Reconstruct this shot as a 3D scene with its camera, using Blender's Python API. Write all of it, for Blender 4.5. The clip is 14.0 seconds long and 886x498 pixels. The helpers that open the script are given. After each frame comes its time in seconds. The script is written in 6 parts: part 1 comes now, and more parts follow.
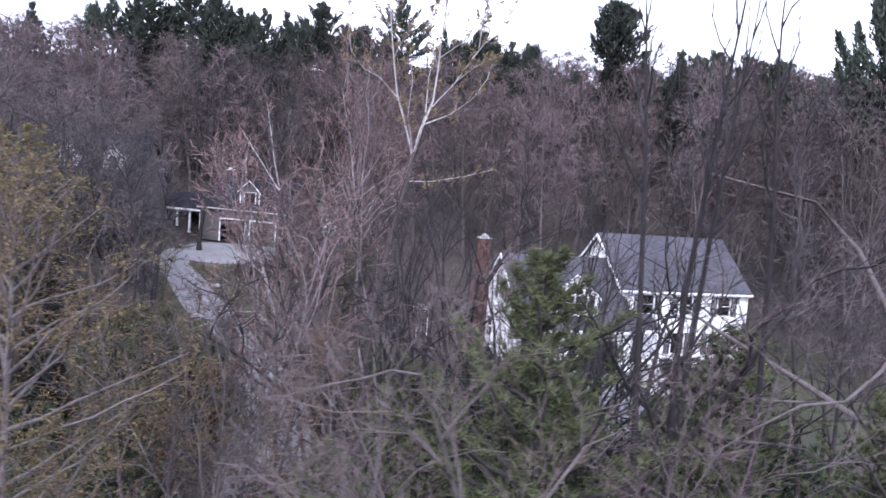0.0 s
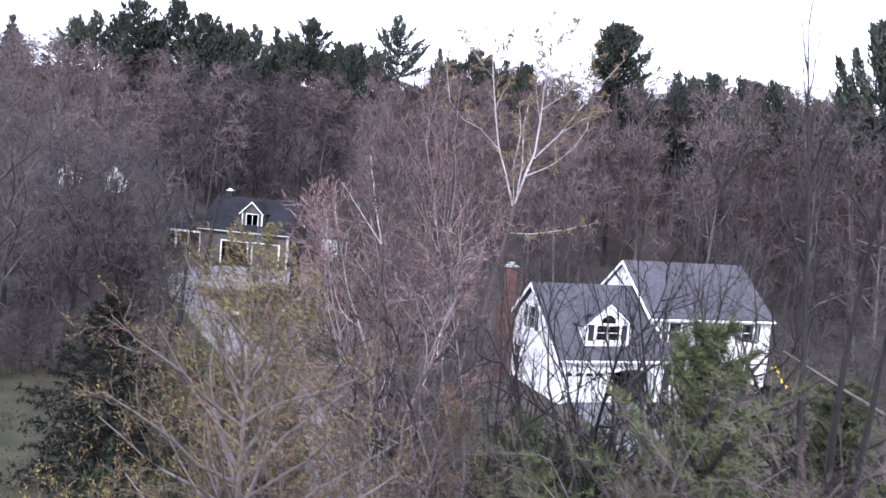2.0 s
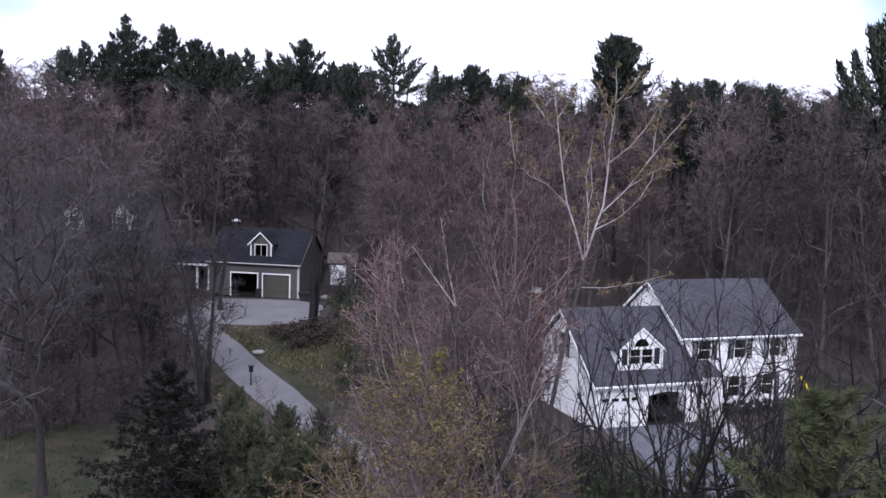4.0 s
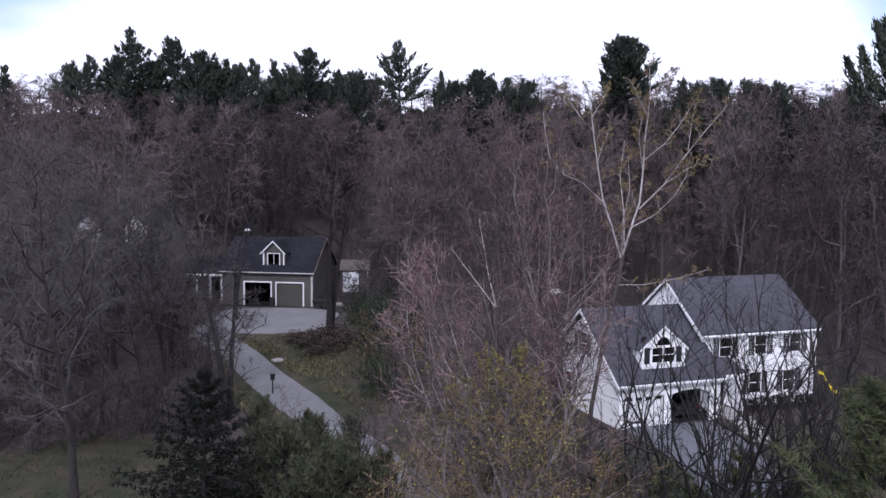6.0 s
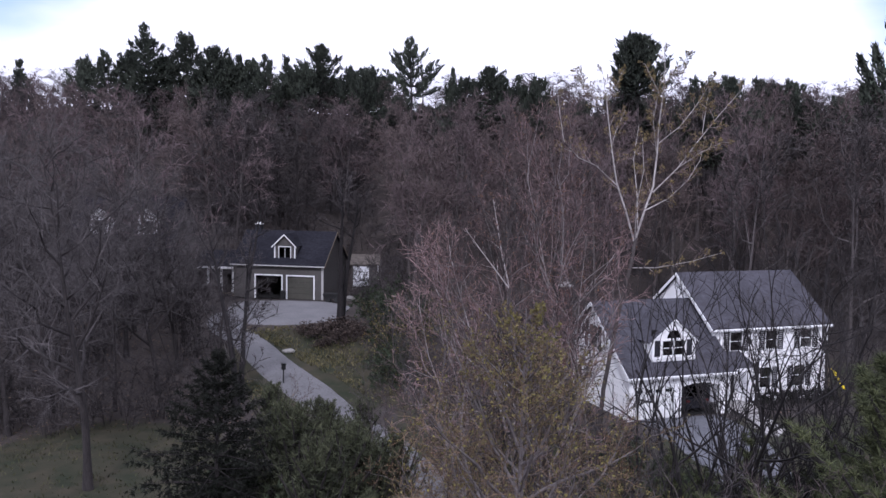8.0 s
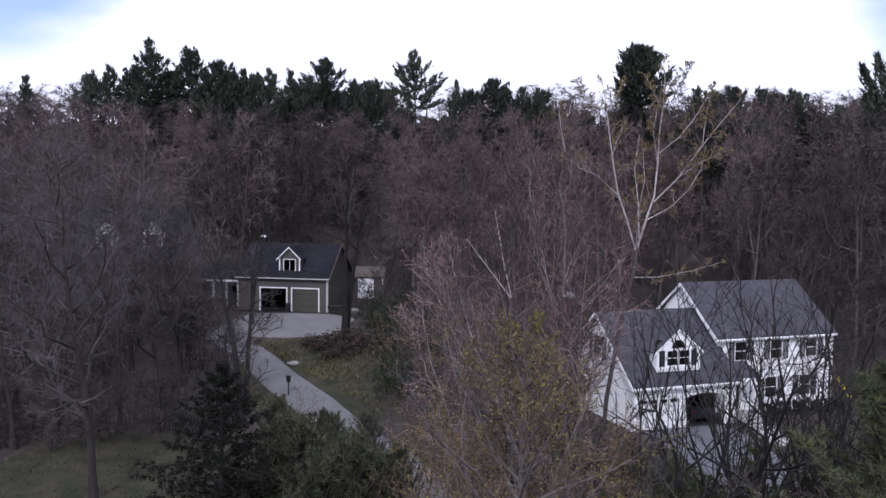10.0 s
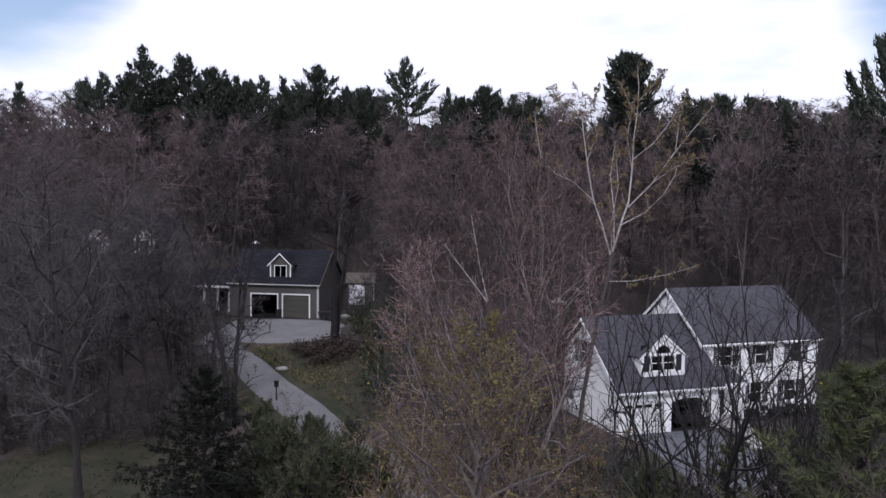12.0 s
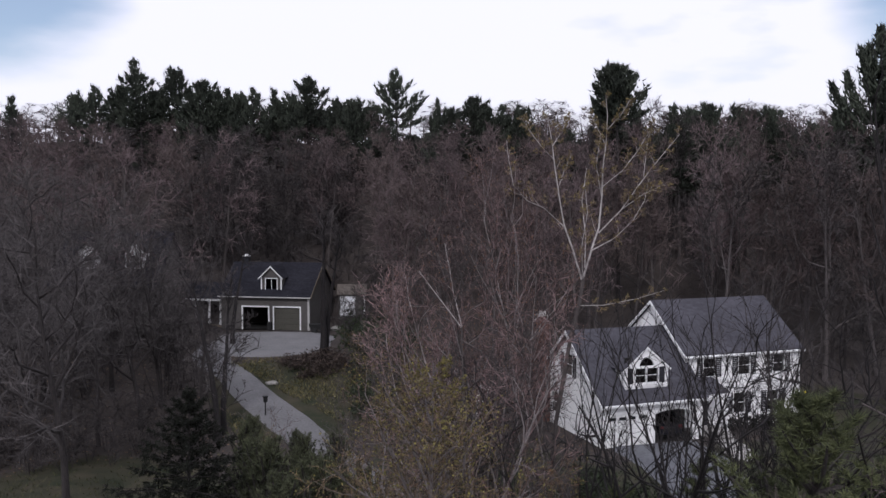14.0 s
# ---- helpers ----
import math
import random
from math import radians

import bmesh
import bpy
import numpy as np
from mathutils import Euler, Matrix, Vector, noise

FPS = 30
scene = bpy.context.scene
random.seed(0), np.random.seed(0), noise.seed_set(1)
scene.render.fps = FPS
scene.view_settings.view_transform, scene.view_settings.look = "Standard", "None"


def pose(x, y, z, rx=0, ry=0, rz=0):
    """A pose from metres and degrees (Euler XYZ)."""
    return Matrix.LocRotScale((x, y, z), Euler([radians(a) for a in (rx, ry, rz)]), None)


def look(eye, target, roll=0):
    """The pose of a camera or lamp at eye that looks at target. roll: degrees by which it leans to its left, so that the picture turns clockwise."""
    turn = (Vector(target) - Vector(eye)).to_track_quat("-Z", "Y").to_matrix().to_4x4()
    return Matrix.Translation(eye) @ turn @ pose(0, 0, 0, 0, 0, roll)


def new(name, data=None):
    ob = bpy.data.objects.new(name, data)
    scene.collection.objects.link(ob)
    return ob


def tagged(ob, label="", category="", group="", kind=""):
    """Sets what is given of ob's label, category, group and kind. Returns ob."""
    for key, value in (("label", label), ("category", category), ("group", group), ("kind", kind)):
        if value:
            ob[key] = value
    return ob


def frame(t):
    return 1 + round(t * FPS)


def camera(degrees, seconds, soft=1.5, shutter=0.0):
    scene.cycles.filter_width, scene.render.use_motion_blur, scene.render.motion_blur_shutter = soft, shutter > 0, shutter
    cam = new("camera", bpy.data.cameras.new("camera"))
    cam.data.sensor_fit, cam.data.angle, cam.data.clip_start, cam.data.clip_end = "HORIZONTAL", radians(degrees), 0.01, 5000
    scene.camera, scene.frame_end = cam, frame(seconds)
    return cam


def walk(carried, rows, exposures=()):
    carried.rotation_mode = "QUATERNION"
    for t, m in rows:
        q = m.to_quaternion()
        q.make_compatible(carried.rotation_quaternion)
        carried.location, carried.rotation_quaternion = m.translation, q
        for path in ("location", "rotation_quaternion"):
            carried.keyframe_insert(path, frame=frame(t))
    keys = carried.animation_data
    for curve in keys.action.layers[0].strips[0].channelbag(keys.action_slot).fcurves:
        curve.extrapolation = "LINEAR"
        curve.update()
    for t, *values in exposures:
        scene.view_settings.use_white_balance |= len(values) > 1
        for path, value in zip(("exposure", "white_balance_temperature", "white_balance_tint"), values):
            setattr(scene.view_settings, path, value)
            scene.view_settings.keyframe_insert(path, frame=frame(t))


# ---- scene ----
# ---- camera: a small drone rising past treetops over a wooded neighbourhood ----
cam = camera(54.0, 14.0, soft=1.5, shutter=0.5)
PATH = [
    (0.0, -18.48, -47.89, 12.41, -5.89, -4.50, -14.96),
    (0.5, -19.86, -47.49, 12.38, -6.57, -3.56, -15.42),
    (1.0, -21.10, -47.44, 12.68, -6.57, -3.80, -14.93),
    (1.5, -22.27, -47.01, 13.04, -5.84, -3.51, -16.34),
    (2.0, -23.07, -46.13, 13.54, -5.29, -4.57, -17.90),
    (2.5, -23.91, -45.55, 13.99, -5.01, -2.67, -17.48),
    (3.0, -24.70, -45.18, 14.46, -4.53, -2.52, -18.48),
    (3.5, -25.24, -45.04, 14.91, -4.63, -2.18, -18.43),
    (4.0, -25.85, -44.75, 15.25, -5.11, -1.83, -19.47),
    (6.5, -27.09, -44.37, 14.96, -4.65, -0.35, -19.57),
    (7.0, -27.08, -44.32, 14.79, -4.71, -1.48, -20.27),
    (7.5, -27.20, -44.45, 14.58, -4.60, -1.49, -20.10),
    (8.0, -27.30, -44.59, 14.42, -4.59, -0.93, -19.02),
    (8.5, -27.34, -44.62, 14.36, -3.99, -1.17, -19.51),
    (11.0, -27.07, -45.02, 14.40, -3.51, -0.16, -18.23),
    (11.5, -26.95, -45.22, 14.33, -2.81, -0.61, -18.95),
    (12.0, -26.76, -45.34, 14.32, -3.31, -0.58, -18.89),
    (12.5, -26.55, -45.45, 14.41, -2.80, -0.16, -18.49),
    (13.0, -26.45, -45.71, 14.68, -2.35, -0.18, -19.26),
    (13.5, -26.44, -46.07, 14.95, -2.69, -0.56, -19.16),
    (14.0, -26.26, -46.20, 15.16, -3.10, -0.05, -19.11),
]
EXPOSURES = [(0.0, 0.73, 5500, 19), (0.5, 1.0, 5580, 16), (1.0, 1.08, 5600, 15), (1.5, 1.0, 5600, 16), (2.0, 0.96, 5620, 17), (2.5, 0.38, 5640, 18), (3.0, -0.08, 5660, 19), (3.5, 0.0, 5660, 19), (4.0, -0.14, 5660, 19), (7.5, -0.27, 5660, 20), (11.0, -0.47, 5740, 17), (14.0, -0.72, 6060, 14)]
walk(cam, [(t, pose(x, y, z, 90 + pitch, roll, yaw)) for t, x, y, z, pitch, roll, yaw in PATH], EXPOSURES)


# ---- sky and sun ----
SUN_UP, SUN_TURN = 42.0, 205.0
world = bpy.data.worlds.new("world")
scene.world = world
world.use_nodes = True
wn, wl = world.node_tree.nodes, world.node_tree.links
wn.clear()
w_out = wn.new("ShaderNodeOutputWorld")
w_bg = wn.new("ShaderNodeBackground")
w_sky = wn.new("ShaderNodeTexSky")
w_sky.sky_type, w_sky.sun_disc = "NISHITA", False
w_sky.sun_elevation, w_sky.sun_rotation = radians(SUN_UP), radians(SUN_TURN)
w_gain = wn.new("ShaderNodeMix")
w_gain.data_type, w_gain.blend_type = "RGBA", "MULTIPLY"
w_gain.inputs[0].default_value = 1.0
w_gain.inputs[7].default_value = (0.17, 0.17, 0.17, 1)
w_co = wn.new("ShaderNodeTexCoord")
w_map = wn.new("ShaderNodeMapping")
w_map.inputs["Scale"].default_value = (1.0, 1.0, 3.2)
w_map.inputs["Location"].default_value = (0.35, 0.1, 0.0)
w_noise = wn.new("ShaderNodeTexNoise")
w_noise.inputs["Scale"].default_value = 1.7
w_noise.inputs["Detail"].default_value = 6.0
w_noise.inputs["Roughness"].default_value = 0.5
w_ramp = wn.new("ShaderNodeValToRGB")
w_ramp.color_ramp.elements[0].position, w_ramp.color_ramp.elements[1].position = 0.26, 0.38
w_mix = wn.new("ShaderNodeMix")
w_mix.data_type = "RGBA"
w_mix.inputs[7].default_value = (1.62, 1.59, 1.68, 1)
wl.new(w_co.outputs["Generated"], w_map.inputs["Vector"])
wl.new(w_map.outputs[0], w_noise.inputs["Vector"])
wl.new(w_noise.outputs["Fac"], w_ramp.inputs[0])
wl.new(w_sky.outputs[0], w_gain.inputs[6])
w_holes = w_ramp.outputs[0]
for way, wide in (((-0.16, 0.95, 0.27), 0.9945), ((0.76, 0.61, 0.25), 0.9900)):
    dot = wn.new("ShaderNodeVectorMath")
    dot.operation = "DOT_PRODUCT"
    dot.inputs[1].default_value = Vector(way).normalized()
    norm = wn.new("ShaderNodeVectorMath")
    norm.operation = "NORMALIZE"
    wl.new(w_co.outputs["Generated"], norm.inputs[0])
    wl.new(norm.outputs[0], dot.inputs[0])
    rough = wn.new("ShaderNodeMath")
    rough.operation = "MULTIPLY_ADD"
    rough.inputs[1].default_value = 0.045
    wl.new(w_noise.outputs["Fac"], rough.inputs[0])
    wl.new(dot.outputs["Value"], rough.inputs[2])
    gap = wn.new("ShaderNodeMapRange")
    gap.interpolation_type = "SMOOTHSTEP"
    gap.inputs["From Min"].default_value, gap.inputs["From Max"].default_value = wide + 0.014, wide + 0.024
    gap.inputs["To Min"].default_value, gap.inputs["To Max"].default_value = 1.0, 0.15
    wl.new(rough.outputs[0], gap.inputs["Value"])
    both = wn.new("ShaderNodeMath")
    both.operation = "MULTIPLY"
    wl.new(w_holes, both.inputs[0])
    wl.new(gap.outputs[0], both.inputs[1])
    w_holes = both.outputs[0]
wl.new(w_holes, w_mix.inputs[0])
wl.new(w_gain.outputs[2], w_mix.inputs[6])
wl.new(w_mix.outputs[2], w_bg.inputs[0])
wl.new(w_bg.outputs[0], w_out.inputs[0])
sun = new("sun", bpy.data.lights.new("sun", "SUN"))
sun.data.energy, sun.data.angle, sun.data.color = 2.3, radians(8), (1.0, 0.96, 0.92)
a = radians(SUN_TURN)
sun_way = Vector((math.sin(a) * math.cos(radians(SUN_UP)), math.cos(a) * math.cos(radians(SUN_UP)), math.sin(radians(SUN_UP))))
sun.matrix_world = look(sun_way * 100, (0, 0, 0))


# ---- materials ----
def material(name, dark, light, scale=4.0, rough=0.85, bump=0.3, stretch=(1, 1, 1), fine=9.0, vary=0.0, metal=0.0, spec=0.3, island=0.0):
    """Two tones mixed by coarse and fine noise in object space, with relief from the fine one; vary: a shift of value from object to object."""
    m = bpy.data.materials.new(name)
    m.use_nodes = True
    n, l = m.node_tree.nodes, m.node_tree.links
    b = n["Principled BSDF"]
    b.inputs["Roughness"].default_value, b.inputs["Metallic"].default_value = rough, metal
    b.inputs["Specular IOR Level"].default_value = spec
    co, mp = n.new("ShaderNodeTexCoord"), n.new("ShaderNodeMapping")
    mp.inputs["Scale"].default_value = stretch
    l.new(co.outputs["Object"], mp.inputs["Vector"])
    big, small = n.new("ShaderNodeTexNoise"), n.new("ShaderNodeTexNoise")
    big.inputs["Scale"].default_value, small.inputs["Scale"].default_value = scale / 5, scale * fine / 4
    big.inputs["Detail"].default_value, small.inputs["Detail"].default_value = 3.0, 5.0
    add = n.new("ShaderNodeMath")
    add.operation = "MULTIPLY_ADD"
    add.inputs[1].default_value = 0.55
    half = n.new("ShaderNodeMath")
    half.operation = "MULTIPLY"
    half.inputs[1].default_value = 0.45
    ramp = n.new("ShaderNodeValToRGB")
    ramp.color_ramp.elements[0].position, ramp.color_ramp.elements[1].position = 0.33, 0.67
    ramp.color_ramp.elements[0].color, ramp.color_ramp.elements[1].color = (*dark, 1), (*light, 1)
    for t in (big, small):
        l.new(mp.outputs[0], t.inputs["Vector"])
    l.new(big.outputs["Fac"], half.inputs[0])
    l.new(small.outputs["Fac"], add.inputs[0])
    l.new(half.outputs[0], add.inputs[2])
    l.new(add.outputs[0], ramp.inputs[0])
    colour = ramp.outputs[0]
    if vary:
        info, hsv, rng = n.new("ShaderNodeObjectInfo"), n.new("ShaderNodeHueSaturation"), n.new("ShaderNodeMapRange")
        rng.inputs["To Min"].default_value, rng.inputs["To Max"].default_value = 1 - vary, 1 + vary
        l.new(info.outputs["Random"], rng.inputs["Value"])
        l.new(rng.outputs[0], hsv.inputs["Value"])
        l.new(colour, hsv.inputs["Color"])
        colour = hsv.outputs[0]
    if island:
        geo, hsv2, rng2 = n.new("ShaderNodeNewGeometry"), n.new("ShaderNodeHueSaturation"), n.new("ShaderNodeMapRange")
        rng2.inputs["To Min"].default_value, rng2.inputs["To Max"].default_value = 1 - island, 1 + island
        l.new(geo.outputs["Random Per Island"], rng2.inputs["Value"])
        l.new(rng2.outputs[0], hsv2.inputs["Value"])
        l.new(colour, hsv2.inputs["Color"])
        colour = hsv2.outputs[0]
    l.new(colour, b.inputs["Base Color"])
    if bump:
        bp = n.new("ShaderNodeBump")
        bp.inputs["Strength"].default_value, bp.inputs["Distance"].default_value = bump, 0.02
        l.new(small.outputs["Fac"], bp.inputs["Height"])
        l.new(bp.outputs[0], b.inputs["Normal"])
    return m


def courses(name, dark, light, height, width=0.0, depth=0.01, rough=0.7, joint=None, vary=0.12):
    """Boards or shingles laid in courses up a surface: relief by height and a slight change from piece to piece."""
    m = material(name, dark, light, 2.0, rough, 0.0)
    n, l = m.node_tree.nodes, m.node_tree.links
    b = n["Principled BSDF"]
    geo = n.new("ShaderNodeNewGeometry")
    sep = n.new("ShaderNodeSeparateXYZ")
    l.new(geo.outputs["Position"], sep.inputs[0])
    div = n.new("ShaderNodeMath")
    div.operation = "DIVIDE"
    div.inputs[1].default_value = height
    l.new(sep.outputs["Z"], div.inputs[0])
    saw = n.new("ShaderNodeMath")
    saw.operation = "FRACT"
    l.new(div.outputs[0], saw.inputs[0])
    bp = n.new("ShaderNodeBump")
    bp.inputs["Strength"].default_value, bp.inputs["Distance"].default_value = 0.6, depth
    bp.invert = True
    l.new(saw.outputs[0], bp.inputs["Height"])
    l.new(bp.outputs[0], b.inputs["Normal"])
    old = b.inputs["Base Color"].links[0].from_socket
    row = n.new("ShaderNodeMath")
    row.operation = "FLOOR"
    l.new(div.outputs[0], row.inputs[0])
    white = n.new("ShaderNodeTexWhiteNoise")
    comb = n.new("ShaderNodeCombineXYZ")
    l.new(row.outputs[0], comb.inputs["Z"])
    if width:
        along = n.new("ShaderNodeMath")
        along.operation = "ADD"
        l.new(sep.outputs["X"], along.inputs[0])
        l.new(sep.outputs["Y"], along.inputs[1])
        cut = n.new("ShaderNodeMath")
        cut.operation = "SNAP"
        cut.inputs[1].default_value = width
        l.new(along.outputs[0], cut.inputs[0])
        l.new(cut.outputs[0], comb.inputs["X"])
    l.new(comb.outputs[0], white.inputs["Vector"])
    rng, hsv = n.new("ShaderNodeMapRange"), n.new("ShaderNodeHueSaturation")
    rng.inputs["To Min"].default_value, rng.inputs["To Max"].default_value = 1 - vary, 1 + vary
    l.new(white.outputs["Value"], rng.inputs["Value"])
    l.new(rng.outputs[0], hsv.inputs["Value"])
    l.new(old, hsv.inputs["Color"])
    l.new(hsv.outputs[0], b.inputs["Base Color"])
    return m


def glass(name):
    m = bpy.data.materials.new(name)
    m.use_nodes = True
    b = m.node_tree.nodes["Principled BSDF"]
    b.inputs["Base Color"].default_value = (0.10, 0.115, 0.125, 1)
    b.inputs["Roughness"].default_value, b.inputs["Transmission Weight"].default_value = 0.03, 1.0
    b.inputs["IOR"].default_value = 1.45
    b.inputs["Specular IOR Level"].default_value = 0.3
    return m


BARK_GREY = material("bark_grey_brown", (0.04, 0.034, 0.033), (0.11, 0.094, 0.09), 3.0, stretch=(3, 3, 0.6), vary=0.25, island=0.3)
BARK_DARK = material("bark_dark", (0.014, 0.012, 0.012), (0.05, 0.043, 0.042), 3.0, stretch=(3, 3, 0.6), vary=0.15)
BARK_PALE = material("bark_pale", (0.18, 0.162, 0.155), (0.50, 0.465, 0.45), 3.0, stretch=(2, 2, 1.0), vary=0.1)
TWIG_WOOD = material("twigs_grey_mauve", (0.068, 0.052, 0.053), (0.15, 0.113, 0.114), 2.0, bump=0, vary=0.28, island=0.3)
BARK_MAPLE = material("bark_pale_grey", (0.085, 0.075, 0.072), (0.27, 0.24, 0.235), 3.0, stretch=(3, 3, 0.6), vary=0.25, island=0.4)
BARK_MID = material("bark_mid_grey", (0.055, 0.048, 0.047), (0.16, 0.14, 0.137), 3.0, stretch=(3, 3, 0.6), vary=0.3)
TWIG_BROWN = material("twigs_brown", (0.057, 0.044, 0.042), (0.131, 0.101, 0.096), 2.0, bump=0, vary=0.3, island=0.3)
TWIG_MAUVE = material("twigs_mauve", (0.030, 0.020, 0.020), (0.212, 0.145, 0.141), 2.0, bump=0, vary=0.3, island=0.8)
TWIG_TAN = material("twigs_tan", (0.011, 0.0085, 0.006), (0.172, 0.119, 0.075), 2.0, bump=0, vary=0.2, island=0.95)
TWIG_HAZE = material("twigs_grey", (0.037, 0.033, 0.034), (0.096, 0.085, 0.084), 2.0, bump=0, vary=0.2, island=0.4)
BARK_BLACK = material("bark_near_black", (0.008, 0.007, 0.008), (0.028, 0.024, 0.024), 3.0, stretch=(3, 3, 0.6), vary=0.2)
TWIG_DARK = material("twigs_dark", (0.022, 0.019, 0.0195), (0.078, 0.067, 0.066), 2.0, bump=0, vary=0.2, island=0.5)
BUD_OLIVE = material("buds_olive", (0.068, 0.060, 0.017), (0.185, 0.160, 0.048), 3.0, bump=0, vary=0.3, island=0.5)
BUD_YELLOW = material("buds_yellow_green", (0.11, 0.088, 0.024), (0.26, 0.195, 0.055), 3.0, bump=0, island=0.4)
BUD_OCHRE = material("young_leaves_ochre", (0.085, 0.065, 0.024), (0.23, 0.18, 0.075), 3.0, bump=0, island=0.5)
BUD_RED = material("buds_red_brown", (0.105, 0.051, 0.025), (0.24, 0.121, 0.055), 3.0, bump=0, island=0.5)
NEEDLE_FAR = material("pine_needles_dark", (0.018, 0.023, 0.019), (0.060, 0.070, 0.050), 2.0, bump=0, vary=0.25, island=0.4)
NEEDLE_PINE = material("pine_needles_green", (0.027, 0.034, 0.016), (0.098, 0.108, 0.048), 2.0, bump=0, vary=0.25, island=0.5)
NEEDLE_LOW = material("pine_needles_olive", (0.024, 0.029, 0.017), (0.092, 0.098, 0.053), 2.0, bump=0, vary=0.3, island=0.45)
LEAF_DARK = material("evergreen_leaves_dark", (0.014, 0.020, 0.012), (0.055, 0.068, 0.038), 2.0, bump=0, vary=0.3, island=0.5)
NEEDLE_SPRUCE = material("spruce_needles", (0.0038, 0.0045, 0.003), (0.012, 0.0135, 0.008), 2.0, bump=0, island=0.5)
GRASS = material("dull_spring_grass", (0.028, 0.032, 0.015), (0.078, 0.072, 0.038), 1.0, bump=0, island=0.4)
GRASS_DRY = material("dry_yellow_grass", (0.055, 0.056, 0.024), (0.15, 0.128, 0.062), 1.0, bump=0, island=0.6)
DEAD_LEAF = material("dead_leaves_brown", (0.05, 0.035, 0.025), (0.14, 0.095, 0.065), 2.0, bump=0, island=0.6)
BRUSH_BROWN = material("brush_dark_brown", (0.030, 0.023, 0.020), (0.082, 0.060, 0.050), 2.0, bump=0, vary=0.2, island=0.6)
SIDING_WHITE = courses("white_clapboard", (0.80, 0.79, 0.79), (0.86, 0.855, 0.85), 0.115, depth=0.012, rough=0.5, vary=0.03)
SIDING_GREY = courses("grey_brown_clapboard", (0.066, 0.061, 0.058), (0.098, 0.091, 0.086), 0.13, depth=0.012, rough=0.6, vary=0.05)
SHINGLE = courses("slate_grey_shingles", (0.036, 0.035, 0.043), (0.066, 0.063, 0.076), 0.14, 0.32, 0.012, 0.85, vary=0.14)
SHINGLE_DARK = courses("dark_shingles", (0.012, 0.012, 0.016), (0.027, 0.027, 0.034), 0.14, 0.32, 0.012, 0.95, vary=0.14)
SHINGLE_DARK.node_tree.nodes["Principled BSDF"].inputs["Specular IOR Level"].default_value = 0.08
SHINGLE_BROWN = courses("brown_shingles", (0.085, 0.073, 0.064), (0.15, 0.13, 0.115), 0.14, 0.32, 0.012, 0.85, vary=0.14)
TRIM_WHITE = material("white_trim_paint", (0.74, 0.74, 0.74), (0.83, 0.83, 0.83), 3.0, 0.4, 0.05)
TRIM_DULL = material("dull_white_paint", (0.36, 0.35, 0.34), (0.48, 0.47, 0.46), 3.0, 0.6, 0.05)
SHUTTER_PAINT = material("black_shutter_paint", (0.012, 0.012, 0.016), (0.03, 0.03, 0.036), 5.0, 0.5, 0.1)
DOOR_WHITE = material("white_garage_door", (0.7, 0.7, 0.69), (0.8, 0.8, 0.79), 3.0, 0.4, 0.05)
DOOR_OLIVE = material("olive_garage_door", (0.062, 0.06, 0.05), (0.088, 0.084, 0.07), 3.0, 0.5, 0.05)
# indoor shade put into the colour: near-black for floors, linings and panels
DARK_INSIDE = material("interior_shade", (0.008, 0.008, 0.008), (0.016, 0.015, 0.014), 3.0, 0.9, 0.1)
GLASS = glass("window_glass")
BRICK = courses("red_brick", (0.070, 0.034, 0.028), (0.115, 0.057, 0.046), 0.075, 0.21, 0.006, 0.9, vary=0.25)
ASPHALT = material("worn_asphalt", (0.100, 0.098, 0.102), (0.165, 0.161, 0.167), 3.0, 0.9, 0.3)
ASPHALT_DARK = material("blue_grey_asphalt", (0.07, 0.072, 0.082), (0.14, 0.142, 0.156), 3.0, 0.9, 0.3)
GRAVEL = material("pale_crushed_stone", (0.120, 0.118, 0.121), (0.188, 0.184, 0.190), 3.0, 0.95, 0.4)
STONE = material("grey_fieldstone", (0.16, 0.155, 0.145), (0.34, 0.325, 0.30), 3.0, 0.9, 0.5, vary=0.2)
CONCRETE = material("pale_concrete", (0.24, 0.23, 0.22), (0.38, 0.365, 0.35), 3.0, 0.9, 0.2)
YELLOW_PLASTIC = material("yellow_plastic", (0.75, 0.6, 0.02), (0.85, 0.7, 0.04), 2.0, 0.35, 0.05)
TIMBER = material("weathered_timber", (0.10, 0.08, 0.06), (0.2, 0.16, 0.12), 4.0, 0.8, 0.3, stretch=(4, 4, 0.5))
BLACK_METAL = material("black_metal", (0.012, 0.012, 0.013), (0.03, 0.03, 0.03), 5.0, 0.45, 0.1, metal=0.4)
WHITE_PVC = material("white_sheeting", (0.74, 0.75, 0.78), (0.82, 0.83, 0.86), 2.0, 0.35, 0.1)
RUBBER = material("black_rubber", (0.012, 0.012, 0.012), (0.03, 0.03, 0.03), 5.0, 0.8, 0.2)
CAR_PAINT = material("dark_car_paint", (0.015, 0.015, 0.02), (0.025, 0.025, 0.03), 2.0, 0.25, 0.0, metal=0.3, spec=0.6)


